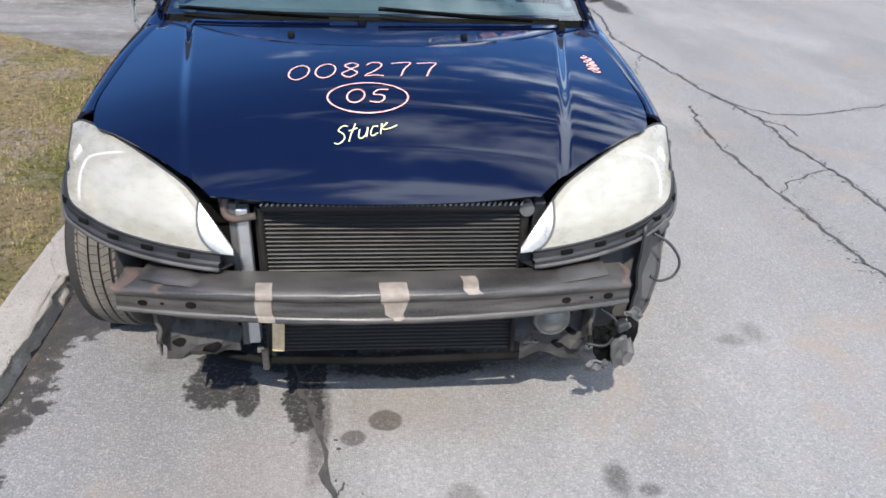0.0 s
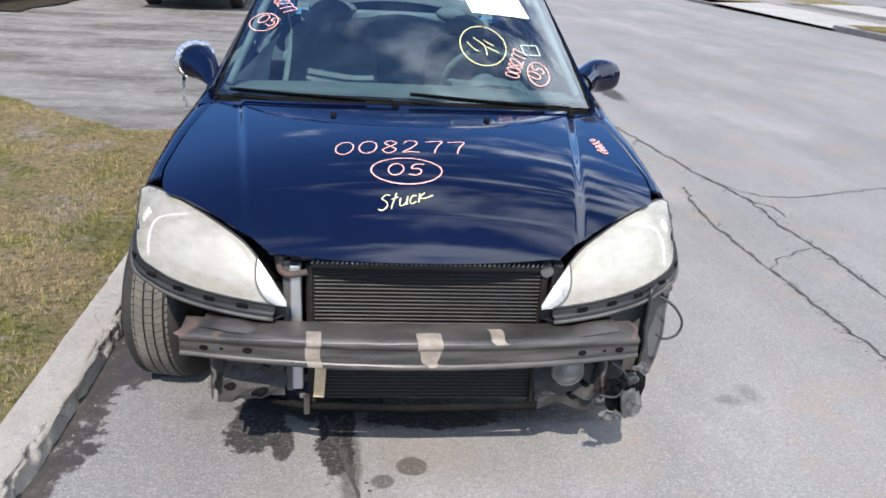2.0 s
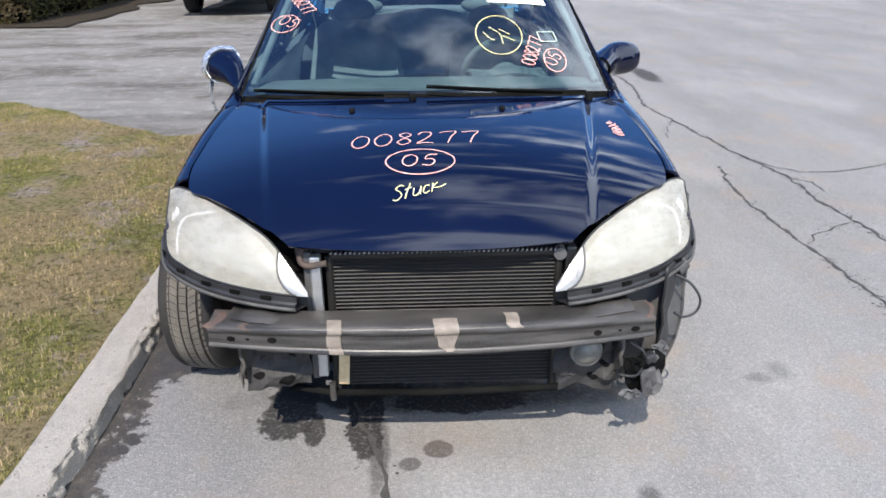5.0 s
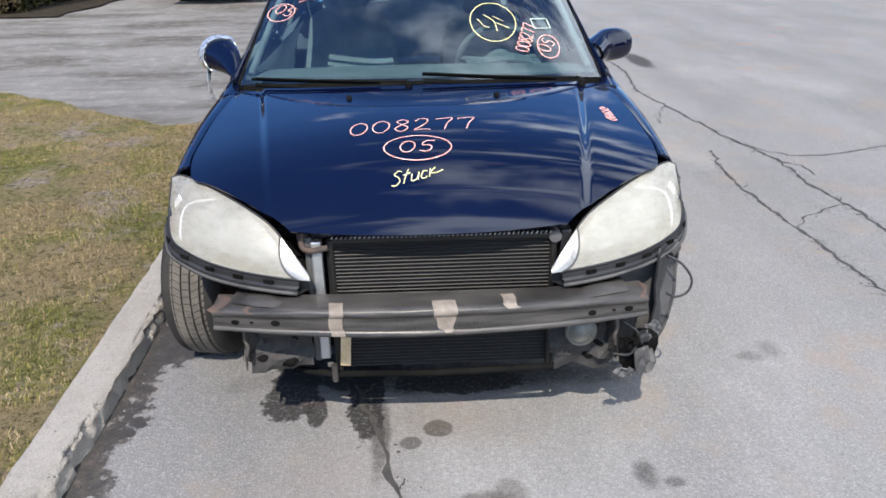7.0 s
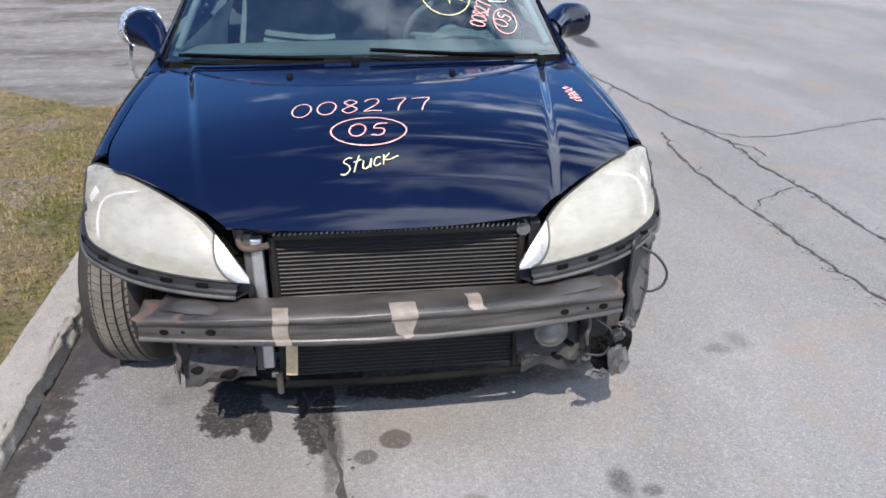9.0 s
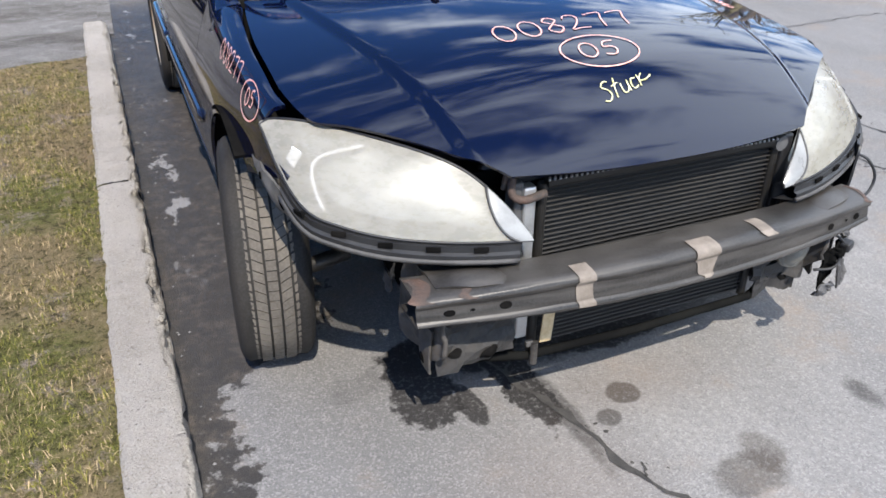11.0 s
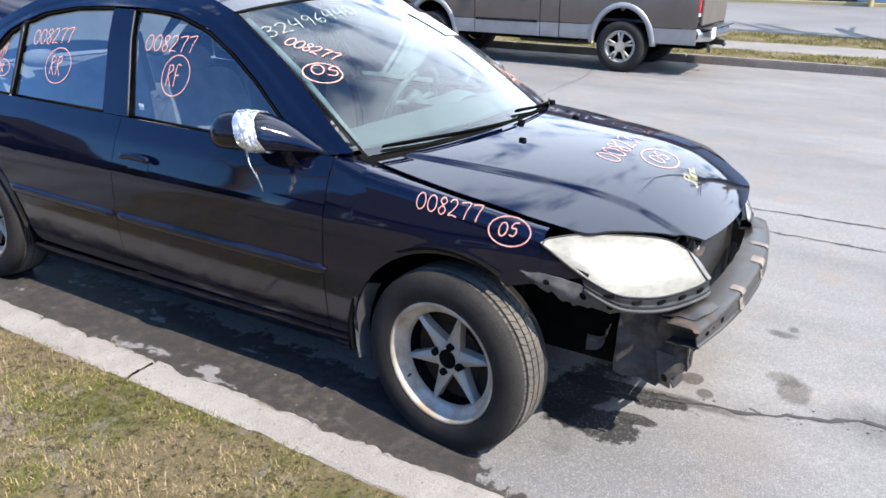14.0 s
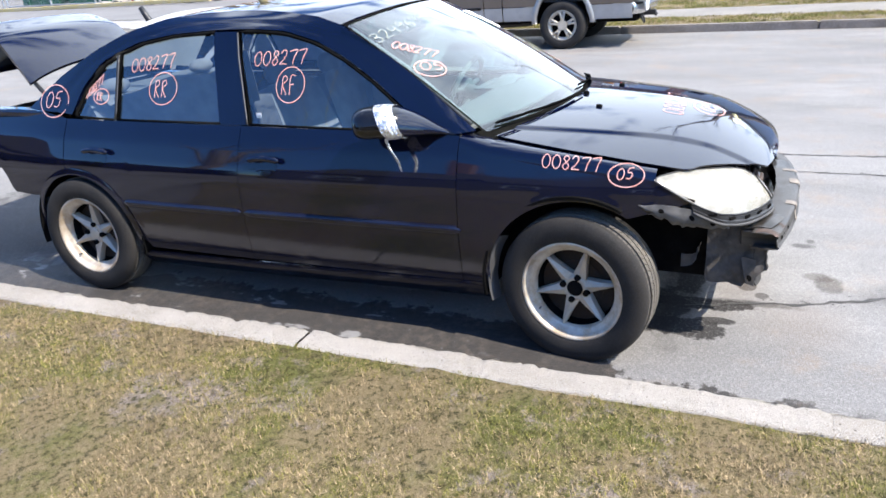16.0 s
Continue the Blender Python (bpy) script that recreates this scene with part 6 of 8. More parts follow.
    def shard(name, at_, w, h, turn, tilt, material, seed, label=""):
        """A broken, bent scrap of plastic sheet."""
        m = Matrix.Translation(at_) @ Euler((radians(tilt), 0, radians(turn))).to_matrix().to_4x4()

        def q(u, v):
            r = 1 + 0.35 * noise.noise((3 * math.cos(6.3 * u) + seed, 3 * math.sin(6.3 * u), seed))
            a = 2 * math.pi * u
            return tuple(m @ Vector((w * 0.5 * v * r * math.cos(a), 0.020 * noise.noise((v * 2 * math.cos(a) + seed, v * 2 * math.sin(a), 1)), h * 0.5 * v * r * math.sin(a))))
        obj(name, *grid(q, 14, 4, False), material, debris, label, smooth=False, thick=0.005)
    shard("torn_liner", (0.61, -0.655, 0.295), 0.13, 0.17, 18, 8, MATT, 1.3)
    shard("broken_bracket", (0.628, -0.668, 0.270), 0.080, 0.11, 30, -14, LIPGREY, 2.1, "dusty broken plastic")
    shard("broken_bracket", (0.560, -0.690, 0.236), 0.070, 0.045, 6, 20, GREYPLASTIC, 3.7, "faded broken plastic")
    shard("broken_bracket", (0.650, -0.640, 0.345), 0.085, 0.075, 35, 0, GREYPLASTIC, 4.4, "faded broken plastic")
    shard("broken_bracket", (0.575, -0.680, 0.330), 0.060, 0.060, -10, 10, MATT, 5.2)
    part("connector", box_bm(0.612, -0.680, 0.352, 0.034, 0.03, 0.026, rot=(0, -10, 20)), BLACK, debris, bevel=0.006)
    part("reservoir", cyl_bm((0.705, -0.54, 0.555), (0.735, -0.52, 0.575), 0.026, n=18), LIPGREY, debris, bevel=0.004)
    obj("wire", *tube(smooth_line([(0.70, -.56, .555), (0.745, -.575, .53), (0.775, -.585, .485), (0.765, -.59, .445), (0.725, -.60, .435), (0.695, -.61, .455)], 24), 0.004, 6), BLACK, debris)
    obj("wire", *tube(smooth_line([(0.55, -.67, .40), (0.60, -.68, .36), (0.58, -.69, .30), (0.53, -.67, .29)], 20), 0.004, 6), BLACK, debris)
    obj("liner_flap", *grid(lambda u, v: (0.795 + 0.012 * u, -0.33 + 0.10 * u, 0.60 + 0.115 * v - 0.07 * u * (1 - v)), 4, 4, True), BLACK, debris, thick=0.006)
    # what hangs in the dark between the kerb-side tyre and the frame end
    line = smooth_line([(-0.553, -0.432, 0.415), (-0.556, -0.425, 0.375), (-0.558, -0.405, 0.352), (-0.556, -0.365, 0.345)], 14)
    obj("bent_strap", *grid(lambda u, v: tuple(Vector(line[int(round(v * 14))]) + Vector((0.004 * math.sin(9 * u), -0.016 * (u - 0.5) * (1 - v), 0.026 * (u - 0.5) * v + 0.03 * (u - 0.5)))), 4, 14, False), LIPGREY, car, "bent grey metal strap", thick=0.004)
    part("crush_box", box_bm(-0.468, -0.585, 0.415, 0.085, 0.13, 0.10), FRAMEBLACK, car, bevel=0.010)
    # near-black fillers behind the grille opening and under the car, coloured as shade
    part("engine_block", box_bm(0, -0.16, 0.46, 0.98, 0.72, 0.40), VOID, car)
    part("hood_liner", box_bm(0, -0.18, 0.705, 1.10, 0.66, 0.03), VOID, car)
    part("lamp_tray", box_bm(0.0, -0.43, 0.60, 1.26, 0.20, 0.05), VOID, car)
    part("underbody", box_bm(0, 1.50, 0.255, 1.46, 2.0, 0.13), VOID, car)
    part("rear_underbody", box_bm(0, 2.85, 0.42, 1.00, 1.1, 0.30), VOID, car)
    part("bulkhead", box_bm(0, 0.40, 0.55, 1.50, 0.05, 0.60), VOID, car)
    obj("control_arm", *tube([(-0.55, -0.02, .24), (-0.64, -0.02, .22), (-0.72, 0.0, .20)], 0.025, 8), STEEL, car)


def build_rocker():
    prof = [(0.262, 0.0), (0.245, 0.004), (0.225, -0.002), (0.200, -0.012), (0.172, -0.035), (0.165, -0.10)]

    def at(u, v):
        y = 0.375 + (2.30 - 0.375) * v
        k = min(int(u * 5), 4)
        z = prof[k][0] + (prof[k + 1][0] - prof[k][0]) * (u * 5 - k)
        d = prof[k][1] + (prof[k + 1][1] - prof[k][1]) * (u * 5 - k)
        return (-(half(y, z) + d - 0.002), y, z + 0.015 * lerp(y, [.375, 2.3], [1, -1]))
    side_obj("rocker_panel", *grid(at, 15, 30, False), PAINT, "dark blue dusty rocker panel")
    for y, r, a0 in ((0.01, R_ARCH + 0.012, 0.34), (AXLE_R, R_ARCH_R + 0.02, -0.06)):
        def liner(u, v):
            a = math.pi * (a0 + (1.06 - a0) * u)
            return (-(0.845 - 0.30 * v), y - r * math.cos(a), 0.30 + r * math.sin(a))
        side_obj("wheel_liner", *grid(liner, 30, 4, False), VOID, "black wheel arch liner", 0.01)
        # near-black inner wall puts the arch's shade into the colour
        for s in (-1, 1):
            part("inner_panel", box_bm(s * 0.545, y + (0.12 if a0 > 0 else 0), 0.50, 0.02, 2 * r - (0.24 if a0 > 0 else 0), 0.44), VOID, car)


def wheel_parts():
    wheel = root("wheel", "six-spoke alloy wheel with worn tyre", "wheel")
    wheel.parent = car
    R, w = 0.312, 0.098
    side = [(0.196, 0.070), (0.205, 0.086), (0.222, 0.096), (0.250, 0.100), (0.275, 0.098), (0.292, 0.092), (0.302, 0.084), (0.308, 0.074)]
    back = [(r, -x) for r, x in side][::-1]
    out = [(r, -x) for r, x in side]
    # sidewalls; the tread lies between them
    prof = [(r, -x) for r, x in side] + [(0.305, -0.060), (0.305, 0.060)] + [(r, x) for r, x in side[::-1]]
    tyre = obj("tyre", *lathe(prof, 72), RUBBER, wheel, "worn black tyre with dusty tread")
    pieces = []
    n = 76
    for rib, (x0, x1) in enumerate(((-0.076, -0.050), (-0.044, -0.018), (-0.012, 0.012), (0.018, 0.044), (0.050, 0.076))):
        gap = 0.24 if rib in (0, 4) else 0.10
        for k in range(n):
            a0 = 2 * math.pi * (k + gap / 2 + 0.3 * rib) / n
            a1 = 2 * math.pi * (k + 1 - gap / 2 + 0.3 * rib) / n
            sk = 0.014 * (1 if rib < 2 else -1 if rib > 2 else 0) / 0.31
            vs = []
            for r, g in ((0.300, 0.0), (R, 0.0008)):
                rr = r - (0.006 if abs(x0 + x1) > 0.11 and r > 0.305 else 0)
                for a, x, e in ((a0, x0, 0), (a1, x0, 0), (a1 + sk, x1, 1), (a0 + sk, x1, 1)):
                    edge = 0.004 if (rib == 0 and e == 0) or (rib == 4 and e == 1) else 0
                    q = rr - (edge if r > 0.305 else 0)
                    vs.append((x, q * math.cos(a), q * math.sin(a)))
            pieces.append((vs, [(4, 5, 6, 7), (0, 1, 5, 4), (1, 2, 6, 5), (2, 3, 7, 6), (3, 0, 4, 7)]))
    tread = obj("tread", *joined(*pieces), TREAD, tyre, "dusty brown-grey tread", smooth=False)
    tread["kind"] = "stuff"
    # rim: lip, barrel; the outer face is towards -x
    rim = obj("rim", *lathe([(0.190, -0.060), (0.203, -0.074), (0.211, -0.082), (0.211, -0.089), (0.204, -0.091), (0.197, -0.086), (0.192, -0.072), (0.182, -0.062), (0.172, -0.058), (0.166, -0.050), (0.163, -0.036)], 72), ALLOY_DIRTY, wheel, "stained silver rim lip")
    for k in range(6):
        a = 2 * math.pi * k / 6 + 0.91
        d, t = np.array([math.cos(a), math.sin(a)]), np.array([-math.sin(a), math.cos(a)])
        shape = [(0.030, 0.031), (0.058, 0.026), (0.10, 0.0170), (0.14, 0.0105), (0.170, 0.0060)]
        vs, fs = [], []
        for r, h in shape:
            x = -0.046 - 0.010 * math.exp(-((r - 0.15) / 0.05) ** 2) + 0.010 * math.exp(-(r / 0.05) ** 2)
            for (q, e) in ((-h, 0.012), (0, 0.0), (h, 0.012), (h, 0.045), (-h, 0.045)):
                p = d * r + t * q
                vs.append((x + e, p[0], p[1]))
        for i in range(len(shape) - 1):
            for j in range(5):
                b, c = 5 * i + j, 5 * i + (j + 1) % 5
                fs.append((b, c, c + 5, b + 5))
        obj("spoke", vs, fs, ALLOY, rim, smooth=False)
    hub = obj("hub", *lathe([(0.056, -0.010), (0.056, -0.030), (0.050, -0.040), (0.034, -0.043), (0.030, -0.036), (0.028, -0.020)], 36), ALLOY, rim)
    part("hub_bore", cyl_bm((-0.0445, 0, 0), (-0.010, 0, 0), 0.033, n=24), VOID, hub)
    # near-black plugs imitate the shaded lug holes
    for k in range(4):
        a = 2 * math.pi * k / 4 + 0.35
        p = (0.050 * math.cos(a), 0.050 * math.sin(a))
        part("lug_nut", cyl_bm((-0.020, *p), (-0.0525, *p), 0.0135, 0.0125, 14), VOID, rim)
    # barrel coloured near-black for the shade behind the spokes
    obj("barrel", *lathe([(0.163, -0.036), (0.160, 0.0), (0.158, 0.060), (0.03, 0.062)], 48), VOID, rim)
    part("brake_disc", cyl_bm((0.000, 0, 0), (0.012, 0, 0), 0.105, n=40), BRAKE, rim, "dark rusty brake disc")
    part("drum", cyl_bm((0.006, 0, 0), (0.07, 0, 0), 0.155, n=40), BRAKE, rim)
    obj("valve", *tube([(-0.060, 0.150, -0.085), (-0.078, 0.146, -0.083)], 0.004, 6), BLACK, rim)
    return wheel


def build_wheels():
    w = wheel_parts()
    w.matrix_basis = pose(-0.775, 0.004, 0.291, -6, 1.0, -7.0)
    rear = copy_thing(w, pose(-0.775, AXLE_R, 0.305, -16, 1.0, 0))
    obj("hub_cap", *lathe([(0.0, -0.050), (0.020, -0.050), (0.030, -0.047), (0.034, -0.043)], 28), ALLOY, rear, "silver centre cap")
    copy_thing(w, pose(0.765, 0.0, 0.305, 20, 0, 173.0))
    copy_thing(w, pose(0.765, AXLE_R, 0.305, 60, 0, 180))


def build_interior():
    def seat(cx, cy, dz, name="front_seat"):
        s = obj(name, *grid(lambda u, v: (cx - 0.24 + 0.48 * u, cy - 0.27 + 0.50 * v, 0.48 + dz + 0.045 * math.sin(math.pi * u) * 0.6 + 0.03 * math.cos(3 * v) + 0.05 * abs(2 * u - 1) ** 4), 12, 12, False), SEAT, car, "grey cloth seat", thick=-0.14)
        def back(u, v):
            w = 0.24 - 0.04 * v * v
            return (cx + (2 * u - 1) * w, cy + 0.22 + 0.20 * v - 0.03 * abs(2 * u - 1) ** 4, 0.50 + dz + 0.56 * v - 0.05 * abs(2 * u - 1) ** 6 * v)
        obj("seat_back", *grid(back, 12, 14, True), SEAT, s, thick=-0.11)
        v, f = grid(lambda u, w: (cx + 0.11 * math.cos(2 * math.pi * u) * math.sin(math.pi * w), cy + 0.45 - 0.055 * math.cos(math.pi * w) + 0.02, 1.095 + dz + 0.070 * math.sin(2 * math.pi * u) * math.sin(math.pi * w) ** 0.7), 20, 10, False)
        obj("headrest", v, f, SEAT, s)
        for d in (-0.05, 0.05):
            obj("headrest_post", *tube([(cx + d, cy + 0.44, 1.0 + dz), (cx + d, cy + 0.455, 1.08 + dz)], 0.006, 6), ALUMINIUM, s)
    seat(-0.36, 1.14, -0.01)
    seat(0.36, 1.30, -0.07)
    bench = obj("rear_bench", *grid(lambda u, v: (-0.62 + 1.24 * u, 2.02 + 0.46 * v, 0.50 + 0.03 * math.cos(2 * v) + 0.01 * math.cos(12 * u)), 16, 8, False), SEAT, car, "grey cloth rear bench", thick=-0.14)
    obj("bench_back", *grid(lambda u, v: (-0.62 + 1.24 * u, 2.45 + 0.24 * v, 0.52 + 0.46 * v + 0.02 * math.cos(12 * u) * v), 16, 10, True), SEAT, bench, thick=-0.10)
    for cx in (-0.36, 0.36):
        v, f = grid(lambda u, w: (cx + 0.10 * math.cos(2 * math.pi * u) * math.sin(math.pi * w), 2.74 - 0.05 * math.cos(math.pi * w), 1.01 + 0.045 * math.sin(2 * math.pi * u) * math.sin(math.pi * w) ** 0.7), 18, 8, False)
        obj("rear_headrest", v, f, SEAT, bench)
    part("parcel_shelf", box_bm(0, 2.86, 0.955, 1.16, 0.28, 0.02), DASH, car)

    def dash(u, v):
        x = -0.70 + 1.40 * u
        pts = smooth_dash[int(round(v * 20))]
        q = 1 - (x / .7) ** 2
        return (x, pts[0] - 0.16 * q * (1 - v) + 0.03 * q * v, pts[1] + 0.025 * q)
    smooth_dash = smooth_line([(0.47, 0.895), (0.58, 0.895), (0.68, 0.885), (0.76, 0.86), (0.80, 0.80), (0.80, 0.70), (0.78, 0.60)], 20)
    dash_ob = obj("dashboard", *grid(dash, 30, 20, False), DASH, car, "grey vinyl dashboard", thick=-0.01)
    obj("instrument_hood", *grid(lambda u, v: (0.20 + 0.32 * u, 0.60 + 0.20 * v, 0.900 + 0.05 * math.sin(math.pi * u) * math.sin(math.pi * min(1, v + 0.2))), 12, 8, False), DASH, dash_ob, thick=0.01)
    c, ax = Vector((0.36, 0.92, 0.865)), Vector((0, 0.91, 0.42))
    e1, e2 = Vector((1, 0, 0)), Vector((0, -0.42, 0.91))
    wheel = obj("steering_wheel", *tube([c + 0.185 * (math.cos(a) * e1 + math.sin(a) * e2) for a in np.linspace(0, 2 * math.pi, 40, endpoint=False)], 0.015, 8, True), DASH, car, "grey steering wheel")
    obj("steering_hub", *tube([c - ax * 0.01, c + ax * 0.03], [0.07, 0.06], 14), DASH, wheel)
    for a in (0.15, math.pi - 0.15, -math.pi / 2):
        obj("steering_spoke", *tube([c, c + 0.18 * (math.cos(a) * e1 + math.sin(a) * e2)], 0.014, 6), DASH, wheel)
    obj("steering_column", *tube([c, c + Vector((0, -0.22, -0.07))], 0.04, 10), DASH, wheel)
    part("inside_mirror", box_bm(0.0, 1.02, 1.255, 0.22, 0.025, 0.06), BLACK, car, bevel=0.01)
    obj("mirror_stem", *tube([(0, 1.02, 1.27), (0, 0.99, 1.33)], 0.008, 6), BLACK, car)
    # door cards, pillars and headliner, pale on the inside
    for s in (-1, 1):
        for y0, y1 in ((0.56, 1.54), (1.60, 2.45)):
            obj("door_card", *grid(lambda u, v: (s * (half(y0, 0.30 + 0.59 * v) - 0.055), y0 + (y1 - y0) * u, 0.30 + 0.585 * v), 8, 6, s > 0), TRIM_IN, car, "pale interior door panel")
        v, f = grid(lambda u, v: (s * (half(1.6, 0.9 + 0.4 * v) - 0.04), 1.55 + 0.10 * u + 0.11 * v, 0.9 + 0.40 * v), 3, 8, s > 0)
        obj("pillar_trim", v, f, TRIM_IN, car)
        v, f = tube([(s * 0.672, .47, .92), (s * 0.60, .78, 1.13), (s * 0.545, 1.06, 1.285)], 0.014, 8)
        obj("screen_pillar_trim", v, f, SEAT, car)
        obj("belt", *grid(lambda u, v: (s * (0.60 - 0.10 * (1 - v)), 1.60 + 0.05 * u, 0.60 + 0.62 * v), 2, 8, s > 0), DASH, car, thick=0.002)

    def liner(u, v):
        s = 2 * u - 1
        y = 1.10 + 1.30 * v
        return (s * 0.50, y, 1.325 + 0.05 * (1 - s * s) + 0.012 * math.sin(math.pi * v))
    obj("headliner", *grid(liner, 16, 16, True), TRIM_IN, car, "pale grey headliner")


build_hood()
build_fender()
build_doors()
build_quarter()
screen_at = build_cabin()
build_wipers(screen_at)
build_screen_writing(screen_at)
for s in (-1, 1):
    build_mirror(s)
    build_headlight(s)
build_trunk()
build_antenna()
build_front()
build_rocker()
build_wheels()
build_interior()

# ---- things round the car ----
TRUCKPAINT = surface("bronze_truck_paint", (0.165, 0.132, 0.105), (0.19, 0.155, 0.125), 3, (0.28, 0.4), 0.4, 0.05, 400, 0.1, 0.001)
SILVERPAINT = surface("silver_truck_paint", (0.36, 0.35, 0.335), (0.44, 0.425, 0.40), 5, (0.35, 0.5), 0.4, 0.05, 300, 0.1, 0.001)
DARKPAINT = surface("black_car_paint", (0.005, 0.005, 0.006), (0.009, 0.009, 0.010), 4, (0.2, 0.35), 0.1, 0.03, 300, 0.1, 0.001)
GREENPAINT = surface("dark_green_paint", (0.012, 0.022, 0.018), (0.018, 0.030, 0.024), 4, (0.3, 0.45), 0.1, 0.03, 300, 0.1, 0.001)
REDLAMP = surface("red_lamp_plastic", (0.42, 0.015, 0.015), (0.55, 0.03, 0.025), 12, (0.15, 0.3), 0, 0.05, 200, 0.1, 0.001)
AMBER = surface("amber_plastic", (0.60, 0.22, 0.03), (0.65, 0.28, 0.05), 12, (0.2, 0.3), 0, 0.05, 200, 0.1, 0.001)
CHROME = surface("chromed_steel", (0.60, 0.60, 0.60), (0.68, 0.68, 0.68), 9, (0.12, 0.25), 1.0, 0.03, 300, 0.05, 0.001)
FENCE = surface("red_fence_fabric", (0.24, 0.048, 0.040), (0.33, 0.085, 0.070), 0.9, (0.75, 0.9), 0, 0.2, 25, 0.2, 0.004, (1, 0.7, 1.6))
GALV = surface("galvanised_pipe", (0.38, 0.39, 0.39), (0.48, 0.49, 0.49), 8, (0.4, 0.6), 0.6, 0.1, 200, 0.1, 0.001)
BINGREEN = surface("green_bin_paint", (0.012, 0.085, 0.055), (0.020, 0.115, 0.075), 3, (0.5, 0.7), 0, 0.1, 120, 0.15, 0.003)
BARK = surface("grey_bark", (0.16, 0.125, 0.09), (0.25, 0.205, 0.15), 9, (0.9, 0.97), 0, 0.8, 60, 0.25, 0.02, (1, 1, 0.25))
BARK_Y = surface("mossy_bark", (0.20, 0.165, 0.075), (0.28, 0.235, 0.13), 9, (0.9, 0.97), 0, 0.8, 60, 0.25, 0.02, (1, 1, 0.25))
YELLOW = surface("faded_yellow_kerb_paint", (0.46, 0.36, 0.14), (0.44, 0.37, 0.24), 3, (0.8, 0.9), 0, 0.2, 60, 0.2, 0.004)
WHITEBOARD = surface("white_siding", (0.70, 0.71, 0.72), (0.76, 0.77, 0.78), 2, (0.6, 0.8), 0, 0.1, 60, 0.05, 0.003)
ROOFTILE = surface("tan_shingles", (0.34, 0.25, 0.17), (0.42, 0.32, 0.23), 6, (0.85, 0.95), 0, 0.4, 30, 0.2, 0.02)
# near-black brown for the shade painted along the hedge's foot
HEDGE_SHADE = surface("painted_hedge_shade", (0.016, 0.012, 0.008), (0.045, 0.035, 0.024), 8, (0.9, 1.0), 0, 0.6, 60, 0.4, 0.02, None, 0.1)
HEDGE = leafy("hedge_leaf", (0.013, 0.016, 0.004), (0.048, 0.045, 0.011), (0.038, 0.026, 0.009))
NEEDLE = leafy("evergreen_needle", (0.020, 0.032, 0.014), (0.040, 0.058, 0.022), (0.045, 0.045, 0.020))
DRYTWIG = leafy("dry_brush", (0.19, 0.135, 0.09), (0.27, 0.20, 0.14), (0.15, 0.11, 0.07))
def make_blade(name="grass_blade", lush=0.0):
    n = Nodes(name)
    rnd = n.t.nodes.new("ShaderNodeNewGeometry").outputs["Random Per Island"]
    straw = n.mix(n.ramp(rnd, 0.0, 0.8), (0.50, 0.37, 0.21), (0.17, 0.12, 0.065))
    green = n.mix(n.ramp(rnd, 0.2, 1.0), (0.085, 0.098, 0.016), (0.25, 0.225, 0.05))
    where = n.math('ADD', n.math('MULTIPLY', n.noise(1.7, 5, 0.65), 0.75), n.math('MULTIPLY', rnd, 0.25))
    col = n.mix(n.ramp(where, 0.48 - lush, 0.58 - lush), straw, green)
    col = n.mix(n.ramp(n.noise(4.5, 5, 0.7), 0.52, 0.64, 0, 0.75), col, (0.20, 0.145, 0.10))
    # darker, older clumps among the pale ones
    col = n.mix(n.ramp(n.noise(30, 4, 0.75), 0.52, 0.40, 0, 0.75), col, (0.045, 0.045, 0.014))
    n.set(Base_Color=col, Roughness=0.8, Specular_IOR_Level=0.2)
    return n.m


POSTWOOD = surface("weathered_post_wood", (0.36, 0.32, 0.27), (0.46, 0.42, 0.36), 7, (0.85, 0.95), 0, 0.4, 80, 0.2, 0.005, (1, 1, 0.2))
BROWNBOARD = surface("dark_brown_siding", (0.075, 0.065, 0.056), (0.11, 0.095, 0.08), 1.5, (0.8, 0.9), 0, 0.2, 40, 0.1, 0.004, (1, 1, 6))
DARKTILE = surface("dark_shingles", (0.035, 0.033, 0.032), (0.055, 0.052, 0.05), 3, (0.85, 0.95), 0, 0.3, 30, 0.15, 0.01)
GREYTWIG = leafy("grey_twigs", (0.22, 0.185, 0.155), (0.36, 0.31, 0.27), (0.17, 0.135, 0.11))
BLADE = make_blade()
VERGE_BLADE = make_blade("verge_blade", 0.13)


def panel_columns(ys, low, high, n, xf):
    v, f = [], []
    for y in ys:
        a, b = low(y), high(y)
        for k in range(n + 1):
            z = a + (b - a) * k / n
            v.append((-xf(z), y, z))
    for i in range(len(ys) - 1):
        for k in range(n):
            a = i * (n + 1) + k
            f.append((a, a + n + 1, a + n + 2, a + 1))
    return v, f


